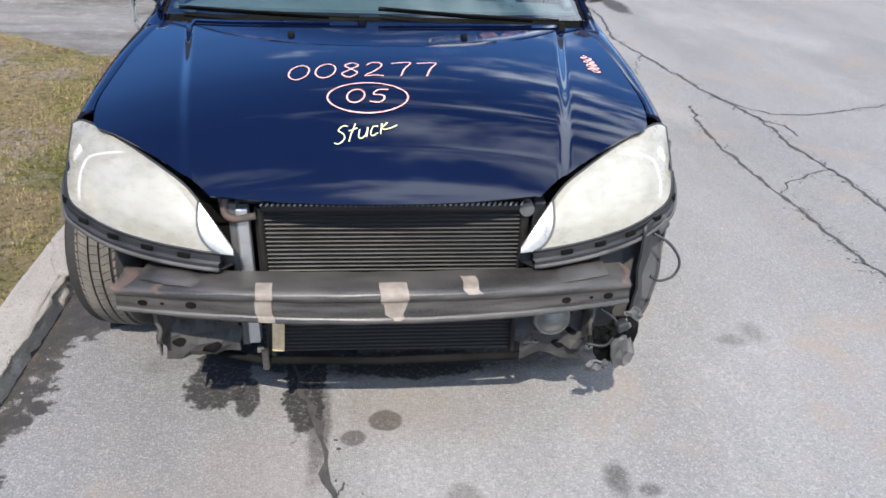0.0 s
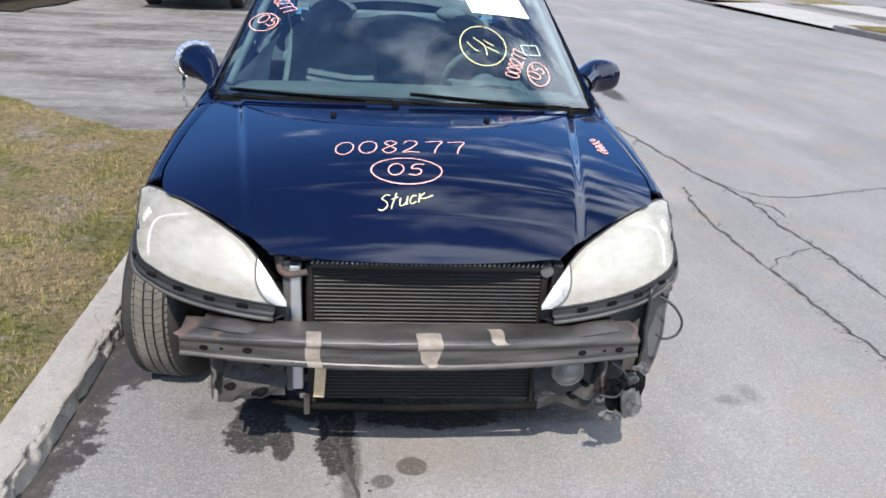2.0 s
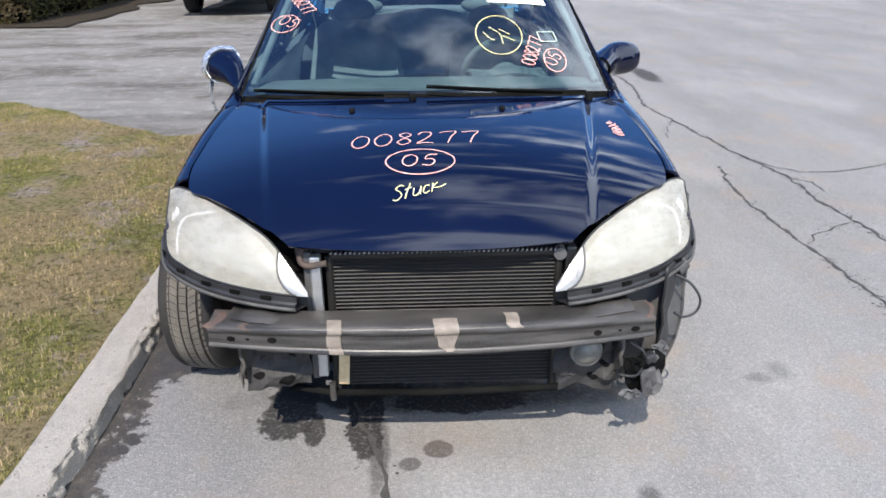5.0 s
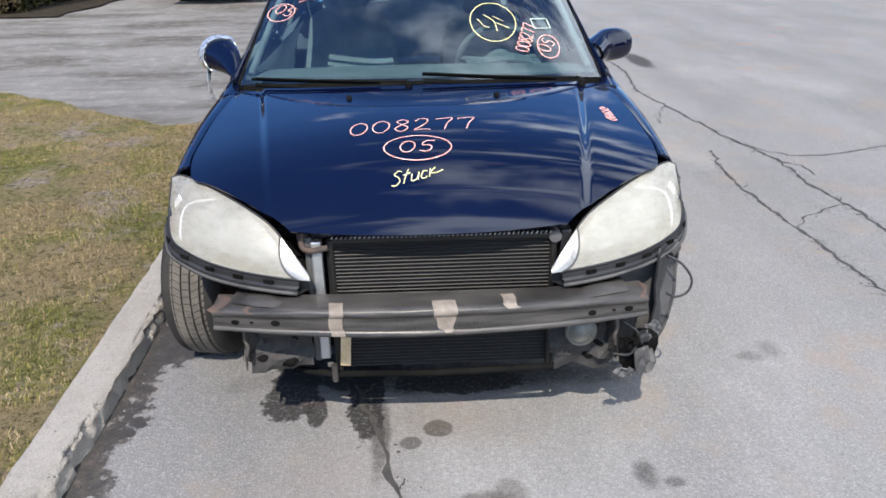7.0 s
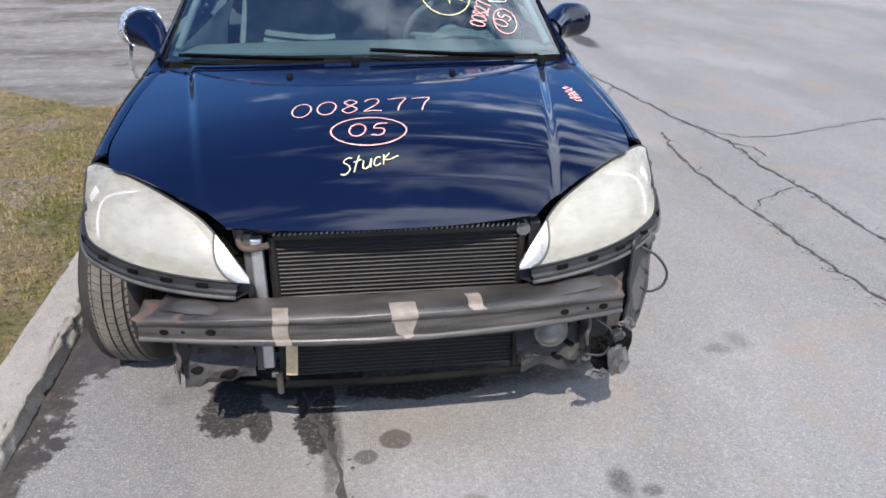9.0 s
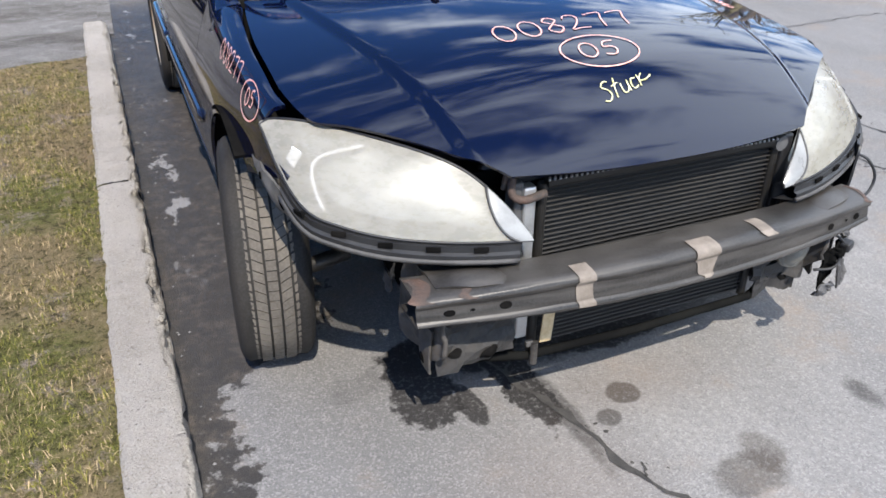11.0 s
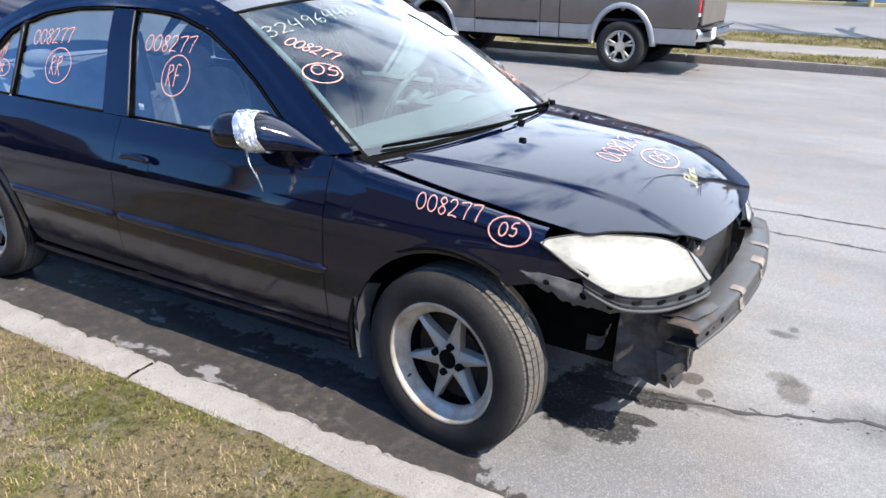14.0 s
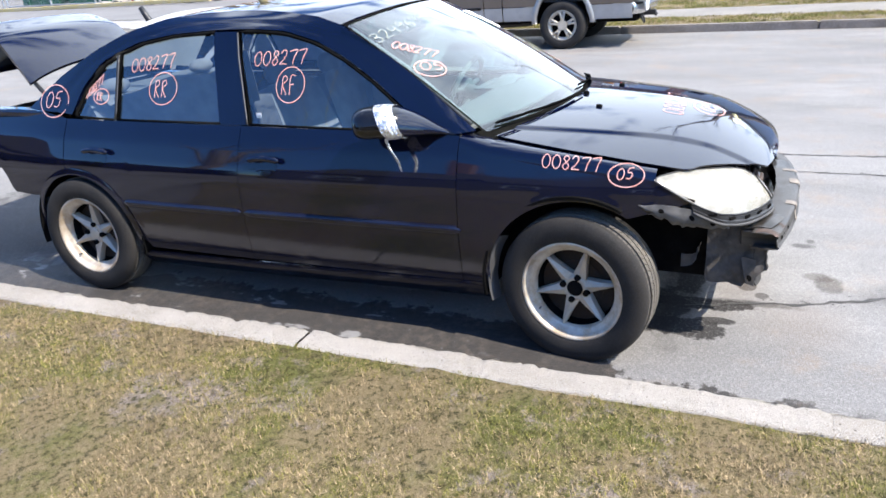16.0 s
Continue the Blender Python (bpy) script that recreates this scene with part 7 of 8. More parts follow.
def plain_wheel(parent, x, y, r, w, turn, material=CHROME):
    """A tyre with a spoked rim; its outer face looks along -x, or +x when turned."""
    wh = root("wheel", "", "")
    wh.parent = parent
    prof = [(0.60 * r, -0.42 * w), (0.66 * r, -0.50 * w), (0.85 * r, -0.52 * w), (0.95 * r, -0.46 * w), (r, -0.36 * w), (r, 0.36 * w), (0.95 * r, 0.46 * w), (0.66 * r, 0.5 * w)]
    obj("tyre", *lathe(prof, 40), RUBBER, wh)
    obj("rim", *lathe([(0.50 * r, -0.30 * w), (0.58 * r, -0.42 * w), (0.63 * r, -0.46 * w), (0.63 * r, -0.40 * w), (0.55 * r, 0.3 * w)], 40), material, wh)
    for k in range(5):
        a = 2 * math.pi * k / 5 + 0.3
        for da in (-0.16, 0.16):
            p, q = (0.16 * r, a + da * 0.6), (0.56 * r, a + da)
            obj("spoke", *tube([(-0.36 * w, p[0] * math.cos(p[1]), p[0] * math.sin(p[1])), (-0.40 * w, q[0] * math.cos(q[1]), q[0] * math.sin(q[1]))], 0.055 * r, 6), material, wh)
    part("hub", cyl_bm((-0.45 * w, 0, 0), (-0.2 * w, 0, 0), 0.2 * r, n=18), material, wh)
    # near-black disc gives the spoke pockets a painted shade
    part("drum", cyl_bm((-0.10 * w, 0, 0), (0.2 * w, 0, 0), 0.52 * r, n=24), VOID, wh)
    wh.matrix_basis = pose(x, y, r, 0, 0, turn)
    return wh


def build_pickup():
    """Front towards +y; front axle at y 0, rear axle at -3.33, near side -x."""
    t = root("pickup_truck", "bronze and silver pickup truck with a silver ladder rack", "truck")
    FA, RA, RY, RZ = 0.0, -3.33, 0.435, 0.525

    def xf(z, y=-2.0):
        nose = lerp(y, [-4.62, -4.35, 0.0, .35, .62], [.97, 1.0, 1.0, .965, .86])
        return nose * lerp(z, [.40, .50, .66, .80, .92, 1.05, 1.16, 1.21], [.845, .870, .885, .895, .900, .893, .872, .852])

    def arch(y):
        best = 0.0
        for c in (FA, RA):
            d = 1 - ((y - c) / RY) ** 2
            if d > 0:
                best = max(best, 0.40 + RZ * math.sqrt(d))
        return best

    def sides(name, ys, low, high, material, label="", n=12, push=0.0):
        v, f = [], []
        for y in ys:
            a, b = low(y), high(y)
            for k in range(n + 1):
                z = a + (b - a) * k / n
                v.append((-(xf(z, y) + push), y, z))
        for i in range(len(ys) - 1):
            for k in range(n):
                a = i * (n + 1) + k
                f.append((a, a + n + 1, a + n + 2, a + 1))
        obj(name, v, f, material, t, label, thick=0.02)
        obj(name, *mirrored(v, f), material, t, label, thick=0.02)

    belt = curve([-4.60, -2.36, -2.30, -.95, -.80, .10, .45, .62], [1.205, 1.205, 1.205, 1.205, 1.195, 1.12, 1.03, .90])
    for name, a, b in (("bed_side", -4.42, -2.345), ("cab_side", -2.325, -2.02), ("door", -2.005, -.86), ("fender", -.845, .62)):
        ys = sorted(set(np.linspace(a, b, max(8, int((b - a) / 0.03)))) | {c + e * RY for c in (FA, RA) for e in (-.999, -.97, -.9, .9, .97, .999) if a < c + e * RY < b})
        sides(name, ys, lambda y: max(0.675, arch(y)), belt, TRUCKPAINT, "bronze painted panel")
    # silver lower panels between the arches
    reach = RY * math.sqrt(1 - (0.27 / RZ) ** 2)
    for name, a, b in (("lower_bed_side", -4.42, RA - reach), ("lower_bed_side", RA + reach, -2.345), ("lower_cab_side", -2.325, -2.02), ("lower_door", -2.005, -.86), ("lower_fender", -.845, FA - reach), ("lower_fender", FA + reach, .56)):
        ys = list(np.linspace(a, b, 14))
        sides(name, ys, lambda y: min(.66, max(0.455, arch(y))), lambda y: 0.664, SILVERPAINT, "silver lower panel", 5, 0.004)
    for s in (-1, 1):
        for c in (FA, RA):
            # broad flare: a flat band that stands proud of the arch
            v, f = [], []
            angs = np.linspace(-0.10, math.pi + 0.10, 40)
            for a in angs:
                for grow, out in ((0.0, -0.03), (0.0, 0.030), (0.02, 0.042), (0.07, 0.036), (0.085, 0.0)):
                    y, z = c + (RY + grow) * math.cos(a), max(0.40, 0.40 + (RZ + grow) * math.sin(a))
                    v.append((s * (xf(z, y) + out), y, z))
            for i in range(len(angs) - 1):
                for k in range(4):
                    q = 5 * i + k
                    f.append((q, q + 1, q + 6, q + 5) if s < 0 else (q + 5, q + 6, q + 1, q))
            obj("arch_flare", v, f, SILVERPAINT, t, "silver wheel arch flare")
            # dark well behind the arch
            well = grid(lambda u, w: (s * (.88 - .40 * w), c + (RY + .02) * math.cos(math.pi * u), 0.40 + (RZ + .02) * math.sin(math.pi * u)), 20, 3, s > 0)
            obj("wheel_well", *well, VOID, t, thick=0.01)
            part("well_back", box_bm(s * .47, c, .66, .02, .92, .58), VOID, t)
        part("side_stripe", box_bm(s * (xf(.665) + 0.026), -1.42, .668, 0.020, 1.10, .042), DARKPAINT, t, bevel=0.008)
        hand = part("door_handle", box_bm(s * (xf(1.06) + 0.022), -1.80, 1.055, 0.016, 0.17, 0.075), BLACK, t, "black door handle", bevel=0.012)
        part("handle_grip", box_bm(s * (xf(1.06) + 0.036), -1.80, 1.065, 0.014, 0.12, 0.026), BLACK, hand, bevel=0.006)
        part("rocker_step", box_bm(s * .78, -1.65, .425, .10, 1.9, .05), VOID, t, bevel=0.015)
    # cab
    cabx = curve([1.20, 1.35, 1.60, 1.70], [.845, .80, .715, .66])
    obj("roof", *grid(lambda u, v: ((2 * u - 1) * 0.665, -2.22 + .80 * v, 1.695 + 0.05 * (1 - (2 * u - 1) ** 2) * math.sin(math.pi * (0.15 + 0.7 * v))), 14, 12, False), TRUCKPAINT, t, thick=0.03)
    for s in (-1, 1):
        for w in (((-1.66, 1.215), (-.97, 1.215), (-1.38, 1.62), (-1.66, 1.64)), ((-2.19, 1.215), (-1.71, 1.215), (-1.71, 1.64), (-2.15, 1.62))):
            def at(u, v):
                y = (w[0][0] * (1 - u) + w[1][0] * u) * (1 - v) + (w[3][0] * (1 - u) + w[2][0] * u) * v
                z = (w[0][1] * (1 - u) + w[1][1] * u) * (1 - v) + (w[3][1] * (1 - u) + w[2][1] * u) * v
                return (s * (cabx(z) - 0.008), y, z)
            obj("side_window", *grid(at, 6, 6, s < 0), CAR_GLASS, t)
        for pts, r in (([(-.84, 1.19), (-1.05, 1.38), (-1.28, 1.58), (-1.42, 1.69)], .034), ([(-1.685, 1.20), (-1.685, 1.68)], .026), ([(-1.40, 1.685), (-1.8, 1.69), (-2.20, 1.68)], .040), ([(-.86, 1.205), (-1.5, 1.205), (-2.30, 1.205)], .020)):
            obj("pillar", *tube([(s * (cabx(z) - .01), y, z) for y, z in pts], r, 8), TRUCKPAINT, t)
        v, f = grid(lambda u, v: (s * cabx(1.20 + 0.49 * v), -2.325 + (0.13 - 0.02 * v) * u + 0.09 * v * (1 - u), 1.20 + 0.49 * v), 4, 8, s > 0)
        obj("cab_corner", v, f, TRUCKPAINT, t, thick=0.02)
        m = part("side_mirror", box_bm(s * 0.985, -.98, 1.30, 0.17, 0.10, 0.19), BLACK, t, "black side mirror", bevel=0.03)
        part("mirror_stalk", cyl_bm((s * .86, -.96, 1.22), (s * .95, -.98, 1.27), .022, n=8), BLACK, m)
    obj("windshield", *grid(lambda u, v: ((2 * u - 1) * (.82 - .18 * v), -.80 - .60 * v + .08 * (1 - (2 * u - 1) ** 2), 1.20 + .49 * v), 10, 6, True), CAR_GLASS, t)
    obj("rear_glass", *grid(lambda u, v: ((2 * u - 1) * (.74 - .12 * v), -2.30 + .09 * v, 1.24 + .40 * v), 8, 4, False), CAR_GLASS, t)
    part("cab_back", box_bm(0, -2.31, .95, 1.66, 0.03, .52), TRUCKPAINT, t)
    part("cab_floor", box_bm(0, -1.45, .62, 1.60, 1.7, .10), VOID, t)
    for x in (-.36, .36):
        part("cab_seat", box_bm(x, -1.85, 1.10, .50, .18, .62), GREYPLASTIC, t, bevel=0.05)
    part("cab_dashboard", box_bm(0, -1.0, 1.10, 1.5, .30, .20), BLACK, t, bevel=0.05)

    def bonnet(u, v):
        q = 2 * u - 1
        y = -.84 + 1.43 * v
        return (q * xf(1.12, y) * .965, y - .02 * q * q, belt(y) + 0.004 + 0.055 * (1 - q ** 4) * math.sin(math.pi * min(1.0, .35 + .62 * v)))
    obj("hood", *grid(bonnet, 20, 20, False), TRUCKPAINT, t, "bronze hood", thick=0.02)
    obj("front_face", *grid(lambda u, v: ((2 * u - 1) * .76, .62 + .02 * math.sin(math.pi * v) - .06 * (2 * u - 1) ** 4, .74 + .20 * v), 12, 6, True), BLACK, t, thick=0.03)
    obj("front_bumper", *grid(lambda u, v: ((2 * u - 1) * .86, .70 - .26 * abs(2 * u - 1) ** 5 - .05 * abs(2 * v - 1) ** 3, .46 + .32 * v), 28, 8, True), SILVERPAINT, t, "silver front bumper", thick=0.03)
    for s in (-1, 1):
        part("headlamp", box_bm(s * .62, .60, .90, .30, .08, .13), CAR_GLASS, t, bevel=0.02)
        part("front_marker", box_bm(s * .795, .50, .835, .05, .13, .085), AMBER, t, "amber marker lamp", bevel=0.015)
    gate = part("tailgate", box_bm(0, -4.435, .96, 1.56, .05, .49), TRUCKPAINT, t, "bronze tailgate", bevel=0.014)
    part("gate_handle", box_bm(0, -4.464, 1.10, .24, .012, .08), BLACK, gate, bevel=0.004)
    for s in (-1, 1):
        part("tail_lamp", box_bm(s * .842, -4.35, 1.00, .075, .16, .25), REDLAMP, t, "red tail lamp", bevel=0.02)
        part("reverse_lamp", box_bm(s * .845, -4.35, .865, .074, .162, .045), PAPER, t, bevel=0.008)
    obj("rear_bumper", *grid(lambda u, v: ((2 * u - 1) * .87, -4.60 + .16 * abs(2 * u - 1) ** 6 + .03 * abs(2 * v - 1) ** 3, .50 + .17 * v), 28, 8, False), CHROME, t, "chromed rear step bumper", thick=0.03)
    part("bumper_step", box_bm(0, -4.51, .672, 1.66, .16, .02), BLACK, t, bevel=0.005)
    part("plate_panel", box_bm(-.70, -4.615, .62, .22, .012, .15), PAPER, t, "white plate")
    part("hitch_bar", box_bm(0, -4.50, .45, .10, .30, .08), BLACK, t, bevel=0.01)
    part("tow_hook", cyl_bm((0, -4.58, .49), (0, -4.66, .40), .03, n=10), BLACK, t)
    obj("tow_chain", *tube(smooth_line([(-.45, -4.48, .50), (-.46, -4.54, .38), (-.42, -4.52, .34), (-.40, -4.46, .46)], 16), 0.014, 6), BLACK, t)
    part("bed_floor", box_bm(0, -3.40, .74, 1.56, 2.05, .04), BLACK, t)
    part("chassis", box_bm(0, -1.9, .42, .90, 5.0, .12), VOID, t)
    part("rear_axle", cyl_bm((-.7, RA, .37), (.7, RA, .37), .06, n=10), VOID, t)
    obj("exhaust_pipe", *tube(smooth_line([(-.45, -1.5, .36), (-.48, -2.2, .35), (-.45, -2.7, .37)], 10), .035, 8), STEEL, t)
    for c in (FA, RA):
        plain_wheel(t, -.79, c, .372, .27, 0, ALLOY)
        plain_wheel(t, .79, c, .372, .27, 180, ALLOY)
    # ladder rack over the bed
    rack = []
    for s in (-.80, .80):
        for y in (-2.45, -3.15, -3.85, -4.32):
            rack.append(([(s, y, 1.20), (s, y, 1.80)], .018))
        for z in (1.45, 1.80):
            rack.append(([(s, -4.36, z), (s, -2.05 if z > 1.7 else -2.40, z)], .018))
        rack.append(([(s, -2.05, 1.80), (s, -.95, 1.83)], .018))
    for y in (-2.45, -4.32):
        rack.append(([(-.80, y, 1.80), (.80, y, 1.80)], .018))
    for pts, r in rack:
        obj("rack_tube", *tube(pts, r, 8), GALV, t, "silver ladder rack tube")
    t.matrix_basis = pose(9.43, 5.88, 0, 0, 0, 0)
    # loose ladder in the bed
    lad = root("stepladder", "silver aluminium stepladder standing in the truck bed", "ladder")
    for x in (-.16, .16):
        obj("ladder_rail", *tube([(x - .05, 0, 0), (x * .8, .05, .95)], .022, 6), GALV, lad)
    for k in range(5):
        z = .12 + .18 * k
        obj("rung", *tube([(-.19, .01 * k, z), (.15, .01 * k, z)], .016, 6), GALV, lad)
    lad.matrix_basis = pose(8.86, 3.22, 0.76, 0, 0, 90)
    bag = obj("white_bag", *grid(lambda u, v: (.14 * math.cos(2 * math.pi * u) * math.sin(math.pi * v), .14 * math.sin(2 * math.pi * u) * math.sin(math.pi * v), .30 - .30 * math.cos(math.pi * v) + .02 * math.sin(9 * u * 6.28)), 20, 12, False), WHITEBOARD)
    bag.location = (9.05, 2.70, 0.77)
    tagged(bag, "crumpled white bag lying in the truck bed", "bag")
    jug = part("water_jug", cyl_bm((0, 0, 0), (0, 0, .22), .10, n=20), AMBER, None, bevel=0.02)
    jug.location = (8.68, 1.64, 1.205)
    part("jug_lid", cyl_bm((0, 0, .22), (0, 0, .27), .085, n=20), BLACK, jug)
    tagged(jug, "orange water jug on the truck bed's corner", "jug")
    return t


def build_suv(name, label, paint, m):
    """Rear end at y 0, body towards +y, 1.86 wide."""
    s_ = root(name, label, "car")

    def half_w(z):
        return lerp(z, [.30, .45, .8, 1.1, 1.45, 1.75], [.86, .92, .93, .91, .80, .70])

    def arch(y):
        best = 0.0
        for c in (.95, 3.75):
            d = .40 ** 2 - (y - c) ** 2
            if d > 0:
                best = max(best, .36 + math.sqrt(d))
        return best
    ys = list(np.linspace(.06, 4.55, 90))
    v, f = panel_columns(ys, lambda y: max(.34, arch(y)), lambda y: lerp(y, [0, 3.2, 4.55], [1.10, 1.08, .86]), 14, half_w)
    obj("body_side", v, f, paint, s_, thick=0.02)
    obj("body_side", *mirrored(v, f), paint, s_, thick=0.02)
    for sgn in (-1, 1):
        vv, ff = grid(lambda u, w: (sgn * half_w(1.10 + .55 * w), .12 + .10 * w + (2.9 - .6 * w) * u, 1.10 + .55 * w), 10, 6, sgn > 0)
        obj("cabin_window", vv, ff, CAR_GLASS, s_)
        obj("roof_edge", *tube([(sgn * .70, .25, 1.70), (sgn * .71, 1.4, 1.74), (sgn * .70, 2.4, 1.70), (sgn * .80, 3.15, 1.12)], .05, 8), paint, s_)
        part("tail_lamp", box_bm(sgn * .85, .03, .98, .14, .08, .30), REDLAMP, s_, "red tail lamp", bevel=0.03)
        part("bumper_reflector", box_bm(sgn * .80, -.100, .50, .08, .02, .04), REDLAMP, s_, bevel=0.006)
    obj("roof", *grid(lambda u, w: ((2 * u - 1) * .70, .22 + 2.25 * w, 1.72 + .05 * (1 - (2 * u - 1) ** 2)), 10, 8, False), paint, s_, thick=-.03)
    obj("tailgate", *grid(lambda u, w: ((2 * u - 1) * (.80 - .02 * w), -.01 + .05 * w * w + .03 * (2 * u - 1) ** 2, .62 + .52 * w), 12, 8, True), paint, s_, thick=.03)
    obj("rear_glass", *grid(lambda u, w: ((2 * u - 1) * (.78 - .10 * w), .05 + .18 * w + .03 * (2 * u - 1) ** 2, 1.14 + .52 * w), 10, 6, True), CAR_GLASS, s_)
    obj("windshield", *grid(lambda u, w: ((2 * u - 1) * (.80 - .10 * w), 3.2 - .75 * w, 1.10 + .58 * w), 8, 6, False), CAR_GLASS, s_)
    obj("hood", *grid(lambda u, w: ((2 * u - 1) * .88, 3.15 + 1.4 * w, 1.09 - .20 * w * w), 8, 8, False), paint, s_, thick=-.03)
    part("front_end", box_bm(0, 4.55, .62, 1.76, .12, .50), paint, s_, bevel=0.05)
    part("rear_bumper", box_bm(0, .02, .52, 1.84, .26, .24), GLOSS, s_, "black bumper", bevel=0.05)
    part("bumper_step", box_bm(0, -.11, .615, .98, .04, .05), BRACKETGREY, s_, "dull grey step plate", bevel=0.01)
    part("plate_recess", box_bm(0, -.03, .80, .34, .02, .12), GREYPLASTIC, s_, bevel=0.004)
    for k in range(2):
        part("badge_bar", box_bm(-.52, -.03, .72 - .03 * k, .16, .012, .014), GALV, s_)
    part("hitch", box_bm(0, -.06, .40, .10, .16, .08), BLACK, s_, bevel=0.008)
    obj("exhaust_pipe", *tube([(.55, .3, .36), (.55, -.05, .34)], .032, 10), STEEL, s_)
    part("chassis", box_bm(0, 2.2, .42, 1.3, 4.2, .20), VOID, s_)
    for c in (.95, 3.75):
        part("wheel_well", box_bm(0, c, .60, 1.56, .80, .24), VOID, s_)
        plain_wheel(s_, -.80, c, .37, .25, 0, ALLOY)
        plain_wheel(s_, .80, c, .37, .25, 180, ALLOY)
    s_.matrix_basis = m
    return s_


pickup = build_pickup()
build_suv("sport_utility_car", "black sport utility car parked on the gravel drive", DARKPAINT, pose(-3.68, 12.2, 0.02))
build_suv("parked_car", "dark parked car at the far kerb", GREENPAINT, pose(9.45, -3.35, 0.0, 0, 0, 180))
far_truck = copy_thing(pickup, pose(34.5, -0.5, 0.42, 0, 0, 0))
tagged(far_truck, "dark pickup truck standing far off in the lot", "truck")


def leaf_shell(points, normals, n, size, seed, droop=0.3, wild=0.8):
    """n small leaves scattered over points, turned at random about their normals."""
    rs = np.random.RandomState(seed)
    idx = rs.randint(0, len(points), n)
    p = points[idx] + rs.normal(0, size * 0.9, (n, 3))
    nr = normals[idx] + rs.normal(0, wild, (n, 3))
    nr /= np.linalg.norm(nr, axis=1)[:, None] + 1e-9
    a = np.cross(nr, rs.normal(0, 1, (n, 3)))
    a /= np.linalg.norm(a, axis=1)[:, None] + 1e-9
    b = np.cross(nr, a)
    s = size * rs.uniform(0.6, 1.4, (n, 1))
    quad = np.stack([p - a * s, p - b * s * 0.45 + nr * s * 0.15, p + a * s, p + b * s * 0.45 + nr * s * 0.15], 1).reshape(-1, 3)
    return quad.tolist(), [(4 * i, 4 * i + 1, 4 * i + 2, 4 * i + 3) for i in range(n)]


def build_hedge():
    rs = np.random.RandomState(3)
    n = 9000
    pts, nrm = [], []
    for k in range(n):
        face = rs.rand()
        h = rs.rand()
        if face < 0.40:
            x, y, nn = -12.5 + 5.6 * rs.rand(), 11.1, (0, -1, 0.2)
        elif face < 0.85:
            x, y, nn = -6.9, 11.1 + 10 * rs.rand(), (1, 0, 0.2)
        else:
            x, y, nn, h = -12.5 + 5.6 * rs.rand(), 11.1 + 10 * rs.rand(), (0, 0, 1), 1.0
        z = 0.05 + 2.15 * h
        bulge = 0.22 * noise.noise((x * 1.1, y * 1.1, z * 1.3)) + 0.10 * noise.noise((x * 3, y * 3, z * 3)) + 0.10 * math.sin(math.pi * h)
        pts.append((x + nn[0] * bulge, y + nn[1] * bulge, z + nn[2] * bulge))
        nrm.append(nn)
    hedge = root("hedge", "tall clipped evergreen hedge with yellowing leaves beside the drive", "hedge")
    # near-black core box paints the shade seen between the leaves
    part("inner_mass", box_bm(-9.7, 16.1, 1.10, 5.3, 9.7, 2.0), VOID, hedge)
    v, f = leaf_shell(np.array(pts), np.array(nrm), 42000, 0.040, 8)
    # dark ground strip that stands in for the hedge's shadow
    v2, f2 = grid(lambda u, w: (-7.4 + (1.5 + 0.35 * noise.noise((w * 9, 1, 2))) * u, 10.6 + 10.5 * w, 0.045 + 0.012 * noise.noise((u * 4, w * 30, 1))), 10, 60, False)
    tagged(obj("planting_bed", v2, f2, HEDGE_SHADE), "dark strip painted as shade at the hedge's foot", "soil", "", "structure")
    ob = obj("foliage", v, f, HEDGE, hedge, smooth=False)
    ob["kind"] = "stuff"


build_hedge()


def build_tree(name, x, y, z, h, r, seed, label, bark=BARK, depth=4, spread=0.55, lean=0.0):
    rnd = random.Random(seed)
    tree = root(name, label, "tree")
    trunk, twigs = [], []

    def grow(p, d, length, rad, level):
        pts, radii = [p], [rad]
        q = p
        n = 5 if level == 0 else 4
        for k in range(n):
            d = (d + Vector((rnd.uniform(-1, 1), rnd.uniform(-1, 1), rnd.uniform(-.3, .5))) * (0.07 if level == 0 else 0.17)).normalized()
            q = q + d * length / n
            pts.append(q)
            radii.append(rad * (1 - (0.35 if level == 0 else 0.55) * (k + 1) / n))
        (trunk if level < 2 else twigs).append(tube(pts, radii, 10 if level == 0 else 6 if level < 2 else 4))
        if level >= depth:
            return
        for k in range(rnd.choice((3, 4, 4) if level == 0 else (2, 3, 3))):
            i = rnd.randint(2, n) if level == 0 else rnd.randint(1, n)
            a = rnd.uniform(0, 2 * math.pi)
            side = Vector((math.cos(a), math.sin(a), 0))
            nd = (d * (1 - spread) + side * spread + Vector((0, 0, 0.25))).normalized()
            grow(pts[i], nd, length * rnd.uniform(.5, .75), radii[i] * rnd.uniform(.45, .7), level + 1)
    grow(Vector((x, y, z - 0.05)), Vector((lean, 0, 1)).normalized(), h * 0.55, r, 0)
    flare = tube([(x, y, z - 0.08), (x, y, z + 0.10), (x, y, z + 0.45)], [r * 1.5, r * 1.2, r * 0.98], 12)
    obj("trunk", *joined(flare, *trunk), bark, tree)
    tw = obj("crown", *joined(*twigs), bark, tree)
    tw["kind"] = "stuff"
    return tree


